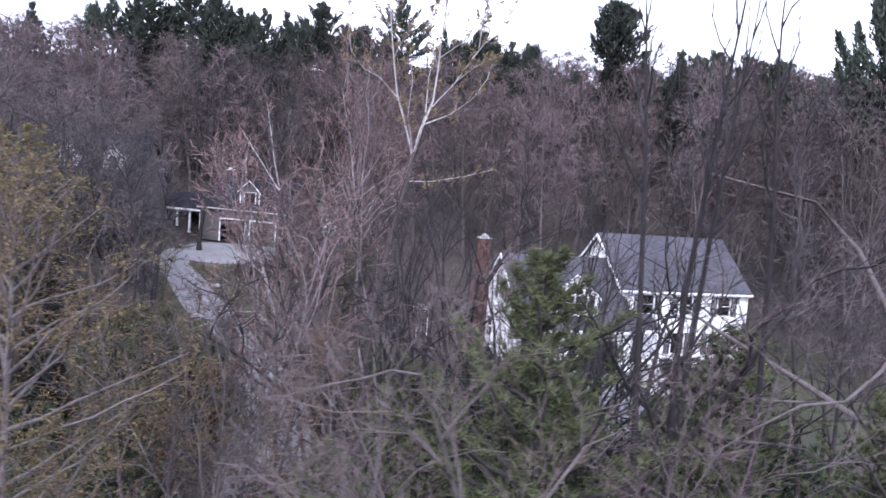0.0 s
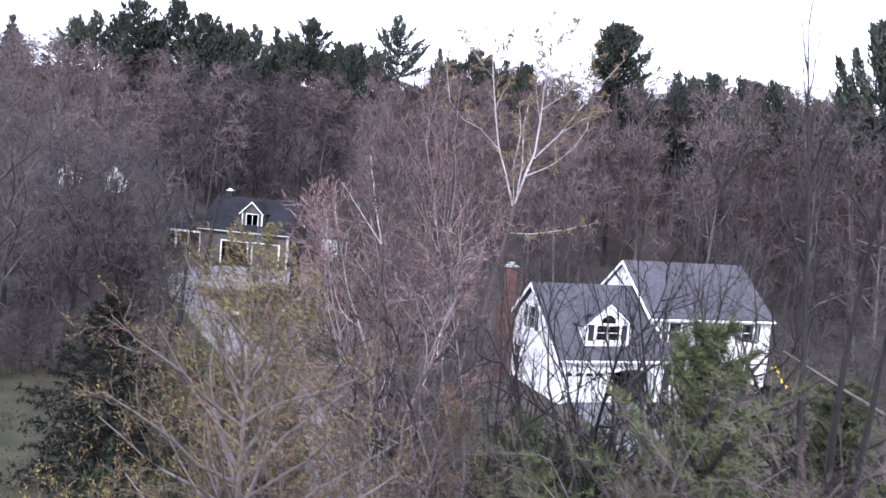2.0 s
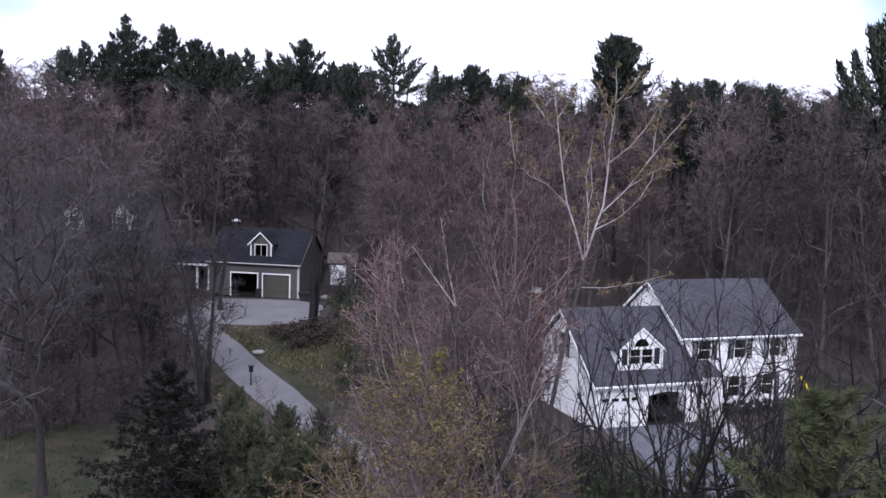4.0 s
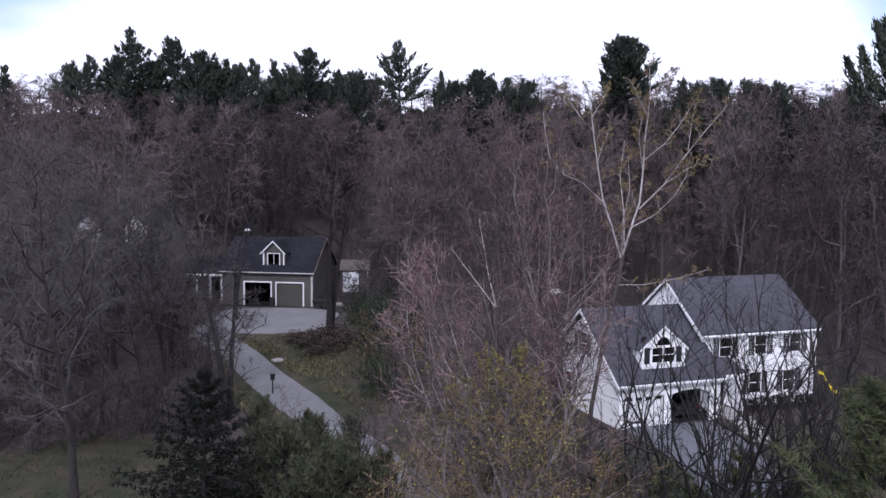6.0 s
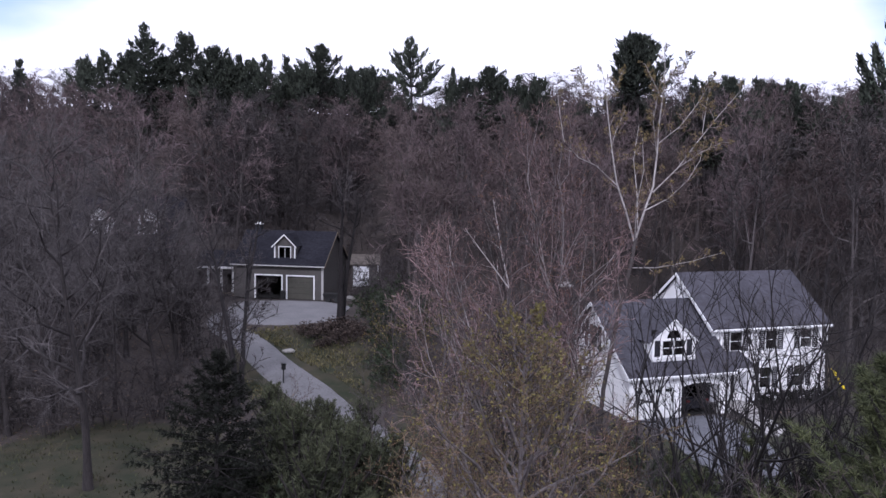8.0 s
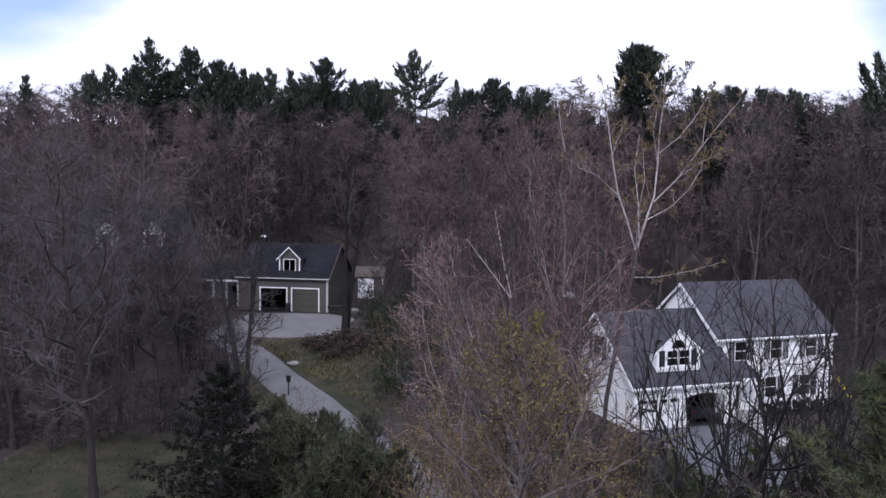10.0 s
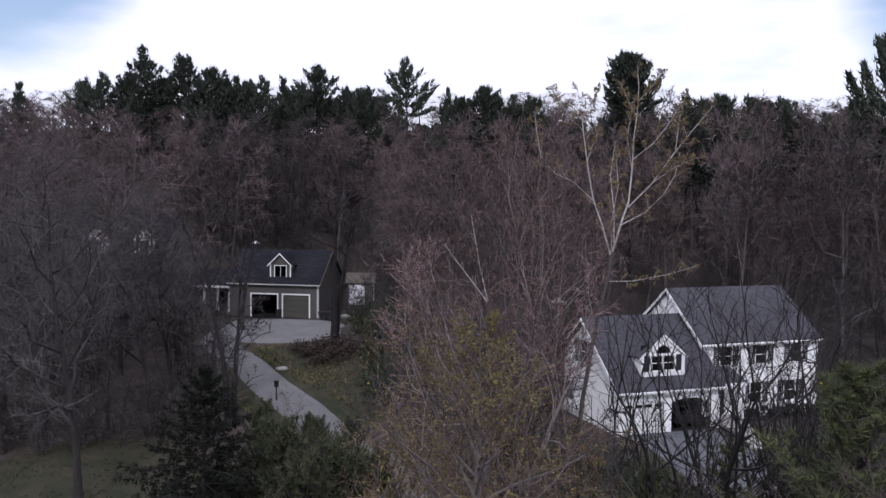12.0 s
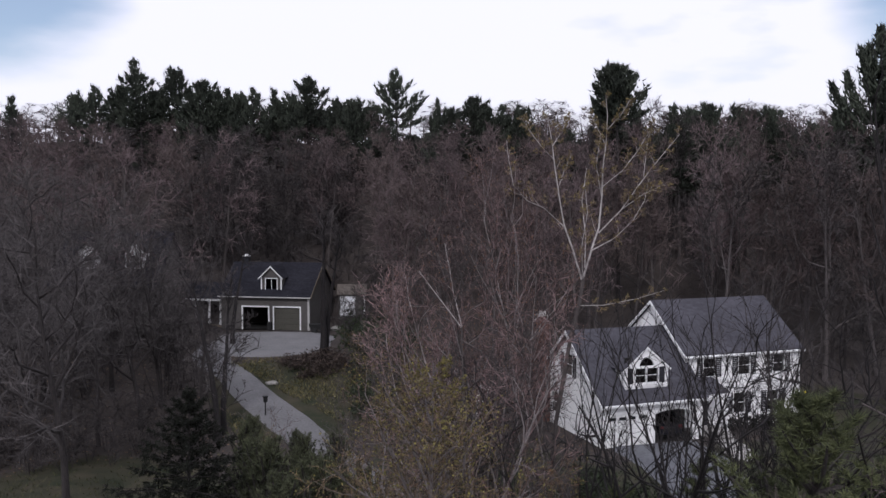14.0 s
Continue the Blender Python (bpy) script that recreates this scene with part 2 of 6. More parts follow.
# ---- mesh helpers ----
class Solid:
    """Collects vertices and faces for one mesh."""

    def __init__(self):
        self.v, self.f = [], []

    def add(self, verts, faces):
        k = len(self.v)
        self.v.extend([tuple(p) for p in verts])
        self.f.extend([tuple(i + k for i in q) for q in faces])
        return self

    def box(self, x0, y0, z0, x1, y1, z1):
        return self.add([(x0, y0, z0), (x1, y0, z0), (x1, y1, z0), (x0, y1, z0), (x0, y0, z1), (x1, y0, z1), (x1, y1, z1), (x0, y1, z1)],
                        [(3, 2, 1, 0), (4, 5, 6, 7), (0, 1, 5, 4), (1, 2, 6, 5), (2, 3, 7, 6), (3, 0, 4, 7)])

    def prism(self, outline, way):
        """outline: a flat loop of points; way: the vector along which it is thickened."""
        n, w = len(outline), Vector(way)
        a = [Vector(p) for p in outline]
        faces = [tuple(range(n))[::-1], tuple(range(n, 2 * n))] + [(i, (i + 1) % n, n + (i + 1) % n, n + i) for i in range(n)]
        return self.add(a + [p + w for p in a], faces)

    def tube(self, pts, radii, sides=5):
        """A tapered tube along a line; a last radius of 0 closes to a point."""
        k, rings = len(self.v), []
        for i, p in enumerate(pts):
            d = (pts[min(i + 1, len(pts) - 1)] - pts[max(i - 1, 0)])
            d.normalize()
            u = d.orthogonal().normalized()
            w = d.cross(u)
            if radii[i] == 0:
                rings.append([len(self.v)])
                self.v.append(tuple(p))
            else:
                rings.append(list(range(len(self.v), len(self.v) + sides)))
                for j in range(sides):
                    a = 6.2832 * j / sides
                    self.v.append(tuple(p + (u * math.cos(a) + w * math.sin(a)) * radii[i]))
        for a, b in zip(rings, rings[1:]):
            for j in range(sides):
                e = (j + 1) % sides
                self.f.append((a[j], a[e], b[0]) if len(b) == 1 else (a[j], a[e], b[e], b[j]))
        return self

    def mesh(self, name, mat, smooth=False):
        me = bpy.data.meshes.new(name)
        me.from_pydata(self.v, [], self.f)
        me.materials.append(mat)
        if smooth:
            me.polygons.foreach_set("use_smooth", [True] * len(me.polygons))
        me.update()
        return me


def thing(name, label, category, group="", at=None):
    ob = new(name)
    ob.empty_display_size = 0.3
    if at is not None:
        ob.matrix_basis = at
    return tagged(ob, label, category, group)


def part(name, solid, mat, parent=None, label="", smooth=False):
    ob = new(name, solid.mesh(name, mat, smooth) if isinstance(solid, Solid) else solid)
    ob.parent = parent
    if label:
        tagged(ob, label)
    return ob


def structure(name, solid, mat, label, smooth=False):
    ob = new(name, solid.mesh(name, mat, smooth))
    return tagged(ob, label, name.split("_")[0], kind="structure")


def smooth_step(a, b, x):
    t = min(1.0, max(0.0, (x - a) / (b - a)))
    return t * t * (3 - 2 * t)


# ---- the lie of the land ----
def land(x, y):
    """Height of the ground: level round the white house, a bank up to the far garage, then a wooded hillside to a ridge."""
    s = 0.33 * x + 0.945 * y - 13 * smooth_step(-10, 6, x) * (1 - smooth_step(14, 42, y))
    z = 2.6 * smooth_step(-1, 19, s)
    z += 20.5 * smooth_step(24, 82, s) + 0.9 * smooth_step(30, 40, s)
    z -= 6.0 * smooth_step(95, 240, s)
    level = 1 - smooth_step(0.8, 1.5, math.hypot((x + 13) / 11, (y - 36) / 8.5))
    z = z * (1 - level) + 2.68 * level
    z += 0.5 * noise.noise(Vector((x * 0.05, y * 0.05, 0.0))) * smooth_step(30, 50, abs(s - 8) + 18)
    z += 1.6 * noise.noise(Vector((x * 0.06, y * 0.06, 9.0))) * smooth_step(48, 70, s)
    far = max(abs(x), abs(y))
    z += 0.35 * noise.noise(Vector((x * 0.13, y * 0.13, 4.0))) * (1 - smooth_step(18, 8, math.hypot(x - 8, y - 3))) * (1 if far < 200 else 0)
    return z


# ---- ground, lawns, drives ----
def ground_material():
    m = material("leaf_litter_and_turf", (0.022, 0.018, 0.017), (0.062, 0.051, 0.046), 3.0, 0.95, 0.6)
    n, l = m.node_tree.nodes, m.node_tree.links
    b = n["Principled BSDF"]
    old = b.inputs["Base Color"].links[0].from_socket
    at = n.new("ShaderNodeVertexColor")
    at.layer_name = "turf"
    t1 = n.new("ShaderNodeTexNoise")
    t1.inputs["Scale"].default_value, t1.inputs["Detail"].default_value = 0.7, 8.0
    co = n.new("ShaderNodeTexCoord")
    l.new(co.outputs["Object"], t1.inputs["Vector"])
    ramp = n.new("ShaderNodeValToRGB")
    ramp.color_ramp.elements[0].color, ramp.color_ramp.elements[1].color = (0.017, 0.022, 0.010, 1), (0.043, 0.037, 0.023, 1)
    ramp.color_ramp.elements[0].position, ramp.color_ramp.elements[1].position = 0.35, 0.65
    l.new(t1.outputs["Fac"], ramp.inputs[0])
    add = n.new("ShaderNodeMath")
    add.operation = "ADD"
    sub = n.new("ShaderNodeMath")
    sub.operation = "SUBTRACT"
    sub.inputs[1].default_value = 0.5
    l.new(t1.outputs["Fac"], sub.inputs[0])
    l.new(at.outputs["Color"], add.inputs[0])
    l.new(sub.outputs[0], add.inputs[1])
    edge = n.new("ShaderNodeMapRange")
    edge.inputs["From Min"].default_value, edge.inputs["From Max"].default_value = 0.4, 0.6
    l.new(add.outputs[0], edge.inputs["Value"])
    mix = n.new("ShaderNodeMix")
    mix.data_type = "RGBA"
    l.new(edge.outputs[0], mix.inputs[0])
    l.new(old, mix.inputs[6])
    l.new(ramp.outputs[0], mix.inputs[7])
    l.new(mix.outputs[2], b.inputs["Base Color"])
    return m


# lawns: centre x, y, half sizes, turn in degrees
LAWNS = [(-30.0, -2, 8.5, 10.5, 0), (-9.5, 1, 4.5, 7, 0), (-16.5, 15, 5.5, 9, 15), (8, -8, 13, 7, 0), (22, 2, 6, 9, 0), (-6, -3, 4, 6, 0)]


def turf(x, y):
    best = 0.0
    for cx, cy, a, b, turn in LAWNS:
        c, s = math.cos(radians(turn)), math.sin(radians(turn))
        u, v = (c * (x - cx) + s * (y - cy)) / a, (-s * (x - cx) + c * (y - cy)) / b
        best = max(best, 1 - smooth_step(0.7, 1.25, math.hypot(u, v)))
    return best


def axis(lo, hi, near, step):
    """Grid lines: fine in the middle, ever wider out to the horizon."""
    line = [lo + i * step for i in range(int((hi - lo) / step) + 1)]
    grow, out = step, line[-1]
    while out < near:
        grow *= 1.35
        out += grow
        line.append(out)
    grow, out = step, line[0]
    while out > -near:
        grow *= 1.35
        out -= grow
        line.insert(0, out)
    return line


gx, gy = axis(-70, 90, 2500, 1.25), axis(-60, 120, 2500, 1.25)
ground = Solid()
ground.v = [(x, y, land(x, y)) for y in gy for x in gx]
ground.f = [(j * len(gx) + i, j * len(gx) + i + 1, (j + 1) * len(gx) + i + 1, (j + 1) * len(gx) + i) for j in range(len(gy) - 1) for i in range(len(gx) - 1)]
ground_ob = structure("ground", ground, ground_material(), "brown leaf litter woodland ground with patches of dull spring turf", True)
layer = ground_ob.data.color_attributes.new("turf", "FLOAT_COLOR", "POINT")
for i, (x, y, z) in enumerate(ground.v):
    k = turf(x, y) if abs(x) < 80 and abs(y) < 80 else 0.0
    layer.data[i].color = (k, k, k, 1)


def ribbon(name, line, widths, mat, label, lift=0.05):
    """A drive: a strip along a line, laid on the land with a little thickness at its edges."""
    s = Solid()
    fine = []
    for (x0, y0), (x1, y1), w0, w1 in zip(line, line[1:], widths, widths[1:]):
        n = max(2, int(math.hypot(x1 - x0, y1 - y0) / 0.8))
        fine += [(x0 + (x1 - x0) * i / n, y0 + (y1 - y0) * i / n, w0 + (w1 - w0) * i / n) for i in range(n)]
    fine.append((*line[-1], widths[-1]))
    rows = 8
    for i, (x, y, w) in enumerate(fine):
        a, b = fine[max(0, i - 2)], fine[min(len(fine) - 1, i + 2)]
        d = Vector((b[0] - a[0], b[1] - a[1])).normalized()
        for j in range(rows + 1):
            k = (j / rows - 0.5) * w * (1 + 0.05 * noise.noise(Vector((x, y, j * 0.3))))
            px, py = x - d.y * k, y + d.x * k
            s.v.append((px, py, land(px, py) + (lift if 0 < j < rows else -0.05)))
    r = rows + 1
    s.f = [(i * r + j, i * r + j + 1, (i + 1) * r + j + 1, (i + 1) * r + j) for i in range(len(fine) - 1) for j in range(rows)]
    return structure(name, s, mat, label, True)


ribbon("driveway_1", [(-16.4, -21), (-15.6, -15), (-14.7, -7), (-15.1, 0.4), (-16.0, 5.5), (-16.9, 9.4), (-18.3, 14.0), (-19.2, 17.5), (-20.1, 21.0), (-21.1, 24.6), (-21.0, 27.6), (-19.6, 31.0)], [3.8, 3.6, 3.3, 3.2, 3.2, 3.2, 3.1, 3.0, 2.8, 3.2, 3.6, 4.5],
       ASPHALT, "long worn grey asphalt driveway climbing between trees", 0.06)
apron = Solid()
edge = [(-20.6, 26.4), (-18.6, 25.6), (-16.6, 24.9), (-14.2, 24.8), (-11.7, 25.5), (-10.6, 27.8), (-10.0, 30.2), (-9.0, 32.6), (-10.4, 36.0), (-14.6, 37.0), (-18.6, 38.8), (-20.0, 36.4), (-21.2, 32.0), (-21.2, 28.4)]
mid = Vector((-15.2, 31.0))
rings = 6
for i in range(rings + 1):
    for x, y in edge:
        p = mid.lerp(Vector((x, y)), i / rings)
        apron.v.append((p.x, p.y, land(p.x, p.y) + (0.09 if i < rings else -0.06)))
n = len(edge)
apron.f = [(i * n + j, i * n + (j + 1) % n, (i + 1) * n + (j + 1) % n, (i + 1) * n + j) for i in range(rings) for j in range(n)]
structure("driveway_2", apron, GRAVEL, "pale grey parking apron in front of the garage", True)
ribbon("driveway_3", [(3.7, 0.2), (3.3, -4), (1.6, -9), (-2.5, -14), (-8, -17), (-14.2, -18.2)], [6.6, 6.4, 5, 4, 4, 4], ASPHALT_DARK, "grey asphalt drive before the white garage", 0.05)


# ---- building helpers ----
def wall_panel(s, start, way, length, height, thick, holes=()):
    """An upright wall from start along way, thickened to the left of way; holes: (from, to, bottom, top) along it."""
    u = Vector(way).normalized()
    n = Vector((-u.y, u.x, 0))
    p = Vector(start)
    xs = sorted({0.0, length, *(h[0] for h in holes), *(h[1] for h in holes)})
    zs = sorted({0.0, height, *(h[2] for h in holes), *(h[3] for h in holes)})

    def solid(i, j):
        if not (0 <= i < len(xs) - 1 and 0 <= j < len(zs) - 1):
            return False
        a, b, c, d = xs[i], xs[i + 1], zs[j], zs[j + 1]
        return not any(h[0] - 1e-6 <= a and b <= h[1] + 1e-6 and h[2] - 1e-6 <= c and d <= h[3] + 1e-6 for h in holes)

    k0 = len(s.v)
    for side in (0, thick):
        for z in zs:
            for x in xs:
                q = p + u * x + n * side
                s.v.append((q.x, q.y, q.z + z))
    w, t = len(xs), len(xs) * len(zs)
    at = lambda i, j, k: k0 + k * t + j * w + i
    for i in range(len(xs) - 1):
        for j in range(len(zs) - 1):
            if not solid(i, j):
                continue
            s.f.append((at(i, j, 0), at(i + 1, j, 0), at(i + 1, j + 1, 0), at(i, j + 1, 0)))
            s.f.append((at(i, j, 1), at(i, j + 1, 1), at(i + 1, j + 1, 1), at(i + 1, j, 1)))
            for di, dj, e, f in ((-1, 0, (i, j + 1), (i, j)), (1, 0, (i + 1, j), (i + 1, j + 1)), (0, -1, (i, j), (i + 1, j)), (0, 1, (i + 1, j + 1), (i, j + 1))):
                if not solid(i + di, j + dj):
                    s.f.append((at(*e, 0), at(*f, 0), at(*f, 1), at(*e, 1))[::-1])
    return s


def along(start, way, a, out, z):
    """A point a metres along a wall, out metres before its face and z up."""
    u = Vector(way).normalized()
    return Vector(start) + u * a - Vector((-u.y, u.x, 0)) * out + Vector((0, 0, z))


def slab(s, start, way, a0, a1, z0, z1, out0, out1):
    """A box on a wall's face."""
    return s.prism([along(start, way, a0, out0, z0), along(start, way, a1, out0, z0), along(start, way, a1, out1, z0), along(start, way, a0, out1, z0)], (0, 0, z1 - z0))


def window(house, start, way, a0, a1, z0, z1, shutters=True, bars=0, rails=1, trim=TRIM_WHITE):
    """A sash window in a hole of a wall: frame with casing and bars, pane, sill, and shutters beside it."""
    f = Solid()
    c = 0.07
    slab(f, start, way, a0 - c, a0, z0 - c, z1 + c, -0.10, 0.035)
    slab(f, start, way, a1, a1 + c, z0 - c, z1 + c, -0.10, 0.035)
    slab(f, start, way, a0, a1, z1, z1 + c, -0.10, 0.035)
    slab(f, start, way, a0, a1, z0 - c, z0, -0.10, 0.035)
    for i in range(1, bars + 1):
        x = a0 + (a1 - a0) * i / (bars + 1)
        slab(f, start, way, x - 0.02, x + 0.02, z0, z1, -0.08, -0.03)
    for i in range(1, rails + 1):
        z = z0 + (z1 - z0) * i / (rails + 1)
        slab(f, start, way, a0, a1, z - 0.02, z + 0.02, -0.085, -0.025)
    w = part("window", f, trim, house, "white window frame with dark panes")
    g = Solid()
    slab(g, start, way, a0, a1, z0, z1, -0.062, -0.052)
    pane = part("pane", g, GLASS, w)
    sill = Solid()
    slab(sill, start, way, a0 - c - 0.04, a1 + c + 0.04, z0 - c - 0.05, z0 - c, -0.05, 0.09)
    part("sill", sill, trim, w)
    # added near-black panel: stands in for the shade of the room behind
    blind = Solid()
    slab(blind, start, way, a0 + 0.01, a1 - 0.01, z0 + 0.01, z1 - 0.01, -0.19, -0.17)
    part("blind", blind, DARK_INSIDE, w, "near-black panel added behind the pane to darken it")
    if shutters:
        for x in (a0 - c - 0.43, a1 + c + 0.02):
            h = Solid()
            slab(h, start, way, x, x + 0.05, z0 - 0.05, z1 + 0.05, 0.0, 0.045)
            slab(h, start, way, x + 0.36, x + 0.41, z0 - 0.05, z1 + 0.05, 0.0, 0.045)
            n = int((z1 - z0) / 0.11)
            for i in range(n):
                z = z0 - 0.05 + (z1 - z0 + 0.1) * i / n
                slab(h, start, way, x + 0.05, x + 0.36, z, z + 0.085, 0.004, 0.034)
            part("shutter", h, SHUTTER_PAINT, house, "black louvred shutter")
    return w


def roof_plane(s, a, b, c, d, thick=0.16):
    """One pitch of a roof: corners a, b along the eave, c, d along the ridge."""
    n = (Vector(b) - Vector(a)).cross(Vector(d) - Vector(a)).normalized()
    return s.prism([Vector(p) - n * thick for p in (a, b, c, d)], n * thick)


# ---- the white house ----
# garage wing: x 0.15 to 7.39; main block: x 7.39 to 16.7
GE, GR, GRY, GY0 = 2.75, 6.74, 4.9, 0.3
ME, MR, MRY, MY0, MX0, MX1 = 5.10, 8.32, 6.23, 2.25, 7.45, 16.62
GX0, GX1, GY1, MY1 = 0.25, 7.45, 9.5, 10.2
house = thing("white_house", "white clapboard two-storey house with slate grey roof and attached garage", "house")
EAST = (1, 0, 0)

front = Solid()
DOORS = [(0.62, 3.38), (3.92, 6.68)]
gs = (GX0, GY0, 0)
wall_panel(front, gs, EAST, GX1 - GX0, GE - 0.05, 0.2, [(a - GX0, b - GX0, 0.0, 2.15) for a, b in DOORS])
part("garage_wall", front, SIDING_WHITE, house)
side = Solid()
wall_panel(side, (GX0, GY1, 0), (0, -1, 0), GY1 - GY0 - 0.2, GE - 0.05, 0.2, [(2.2, 3.2, 0.9, 2.2)])
gp = (GR - GE) / GRY


def gable(s, x, y0, y1, z0, apex_y, apex_z, thick, holes=()):
    s.prism([(x, y0, z0), (x, y1, z0), (x, apex_y, apex_z)], (thick, 0, 0))
    return s


# the gable wall of the garage wing stands in strips round its attic window
gw0, gw1, gz0, gz1 = 4.35, 5.45, 3.75, 5.15


def roof_under(y):
    return GE - 0.05 + gp * min(y - GY0, GY1 - y) - 0.1


ga = Solid()
zg = GE - 0.05
ga.prism([(GX0, GY0 + 0.0, zg), (GX0, gw0, zg), (GX0, gw0, roof_under(gw0))], (0.2, 0, 0))
ga.prism([(GX0, gw1, zg), (GX0, GY1, zg), (GX0, gw1, roof_under(gw1))], (0.2, 0, 0))
ga.prism([(GX0, gw0, zg), (GX0, gw1, zg), (GX0, gw1, gz0), (GX0, gw0, gz0)], (0.2, 0, 0))
ga.prism([(GX0, gw0, gz1), (GX0, gw1, gz1), (GX0, gw1, roof_under(gw1)), (GX0, GRY, roof_under(GRY)), (GX0, gw0, roof_under(gw0))], (0.2, 0, 0))
part("side_wall", side, SIDING_WHITE, house)
part("gable_wall", ga, SIDING_WHITE, house)
window(house, (GX0, GY1, 0), (0, -1, 0), GY1 - gw1, GY1 - gw0, gz0, gz1)
window(house, (GX0, GY1, 0), (0, -1, 0), 2.2, 3.2, 0.9, 2.2, False)
back = Solid()
wall_panel(back, (GX1, GY1, 0), (-1, 0, 0), GX1 - GX0, GE - 0.05, 0.2)
part("back_wall", back, SIDING_WHITE, house)

inside = Solid()
inside.box(GX0 + 0.2, GY0 + 0.2, 0.0, GX1, GY1 - 0.2, 0.06)
part("garage_floor", inside, DARK_INSIDE, house)
lid = Solid()
lid.box(GX0 + 0.2, GY0 + 0.2, GE - 0.25, GX1, GY1 - 0.2, GE - 0.1)
lid.box(GX0 + 0.2, GY1 - 0.5, 0.06, GX1, GY1 - 0.3, GE - 0.25)
part("garage_lining", lid, DARK_INSIDE, house)


def arch(a, b, z, rise, n=10):
    """Points of a flat arch from a to b at height z."""
    return [(a + (b - a) * i / n, z + rise * math.sin(math.pi * i / n) ** 0.8) for i in range(n + 1)]


for k, (a, b) in enumerate(DOORS):
    # flat-arched head: white spandrel with a curved edge before the opening
    sp = Solid()
    for (x0, z0), (x1, z1) in zip(arch(a, b, 1.88, 0.24), arch(a, b, 1.88, 0.24)[1:]):
        sp.prism([(x0, GY0 - 0.012, z0), (x1, GY0 - 0.012, z1), (x1, GY0 - 0.012, 2.24), (x0, GY0 - 0.012, 2.24)], (0, 0.08, 0))
    sp.box(a - 0.11, GY0 - 0.03, 0, a, GY0 + 0.12, 2.24)
    sp.box(b, GY0 - 0.03, 0, b + 0.11, GY0 + 0.12, 2.24)
    part("garage_door_frame", sp, TRIM_WHITE, house, "white arched garage door surround")
d = Solid()
a, b = DOORS[0]
for i in range(4):
    d.box(a, GY0 + 0.10, i * 0.53 + 0.02, b, GY0 + 0.15, i * 0.53 + 0.525)
    if i < 3:
        for j in range(4):
            x = a + 0.1 + j * (b - a) / 4
            d.box(x, GY0 + 0.085, i * 0.53 + 0.11, x + (b - a) / 4 - 0.2, GY0 + 0.1, i * 0.53 + 0.44)
gd = part("garage_door", d, DOOR_WHITE, house, "closed white panelled garage door with a row of small panes")
for j in range(4):
    x = a + 0.12 + j * (b - a) / 4
    g = Solid().box(x, GY0 + 0.088, 1.66, x + (b - a) / 4 - 0.22, GY0 + 0.098, 1.86)
    part("door_pane", g, GLASS, gd, "small dark pane")

# garage roof with dormer
roof = Solid()
roof_plane(roof, (-0.02, -0.02, GE), (7.7, -0.02, GE), (7.7, GRY, GR), (-0.02, GRY, GR))
roof_plane(roof, (7.7, 9.82, GE), (-0.02, 9.82, GE), (-0.02, GRY, GR), (7.7, GRY, GR))
part("garage_roof", roof, SHINGLE, house)
rk = Solid()
for y in (-0.02, 9.82):
    rk.prism([(-0.06, y, GE - 0.02), (-0.06, GRY, GR - 0.02), (-0.06, GRY, GR - 0.26), (-0.06, y, GE - 0.26)], (0.05, 0, 0))
rk.box(-0.02, -0.06, GE - 0.22, 7.7, -0.02, GE - 0.02)
part("rake_board", rk, TRIM_WHITE, house, "white rake and fascia boards")
gut = Solid()
gut.box(-0.02, -0.15, GE - 0.12, 7.7, -0.06, GE - 0.03)
part("gutter", gut, TRIM_WHITE, house)

DX0, DX1, DY, DZ0, DZ1, DPK = 1.98, 5.24, 0.85, 3.56, 4.75, 6.1
dc = (DX0 + DX1) / 2
dorm = Solid()
wx0, wx1, wz0, wz1 = dc - 0.80, dc + 0.80, 3.82, 4.72
wall_panel(dorm, (DX0 + 0.12, DY, DZ0 - 0.3), EAST, DX1 - DX0 - 0.24, DZ1 - DZ0 + 0.3, 0.15, [(wx0 - DX0 - 0.12, wx1 - DX0 - 0.12, wz0 - DZ0 + 0.3, wz1 - DZ0 + 0.3)])
hr = 0.52
lun = [(dc - hr * math.cos(math.pi * i / 12), 4.86 + hr * math.sin(math.pi * i / 12)) for i in range(13)]
top = [(DX0 + 0.12, DZ1)] + [(dc, DPK - 0.08)] + [(DX1 - 0.12, DZ1)]


def dorm_roof(x):
    return DZ1 + (DPK - 0.08 - DZ1) * (1 - abs(x - dc) / (dc - DX0 - 0.12))


dorm.prism([(DX0 + 0.12, DY, DZ1), (dc - hr, DY, DZ1), (dc - hr, DY, dorm_roof(dc - hr))], (0, 0.15, 0))
dorm.prism([(dc + hr, DY, DZ1), (DX1 - 0.12, DY, DZ1), (dc + hr, DY, dorm_roof(dc + hr))], (0, 0.15, 0))
dorm.prism([(dc - hr, DY, DZ1), (dc + hr, DY, DZ1), (dc + hr, DY, 4.86), (dc - hr, DY, 4.86)], (0, 0.15, 0))
for (x0, z0), (x1, z1) in zip(lun, lun[1:]):
    dorm.prism([(x0, DY, z0), (x1, DY, z1), (x1, DY, dorm_roof(x1)), (x0, DY, dorm_roof(x0))], (0, 0.15, 0))
for x in (DX0 + 0.12, DX1 - 0.27):
    y1 = DY + 0.15 + (DZ1 - 3.45) / gp
    dorm.prism([(x, DY + 0.15, DZ0 - 0.3), (x, DY + 0.15, DZ1), (x, y1, DZ1)], (0.15, 0, 0))
part("dormer_wall", dorm, SIDING_WHITE, house)
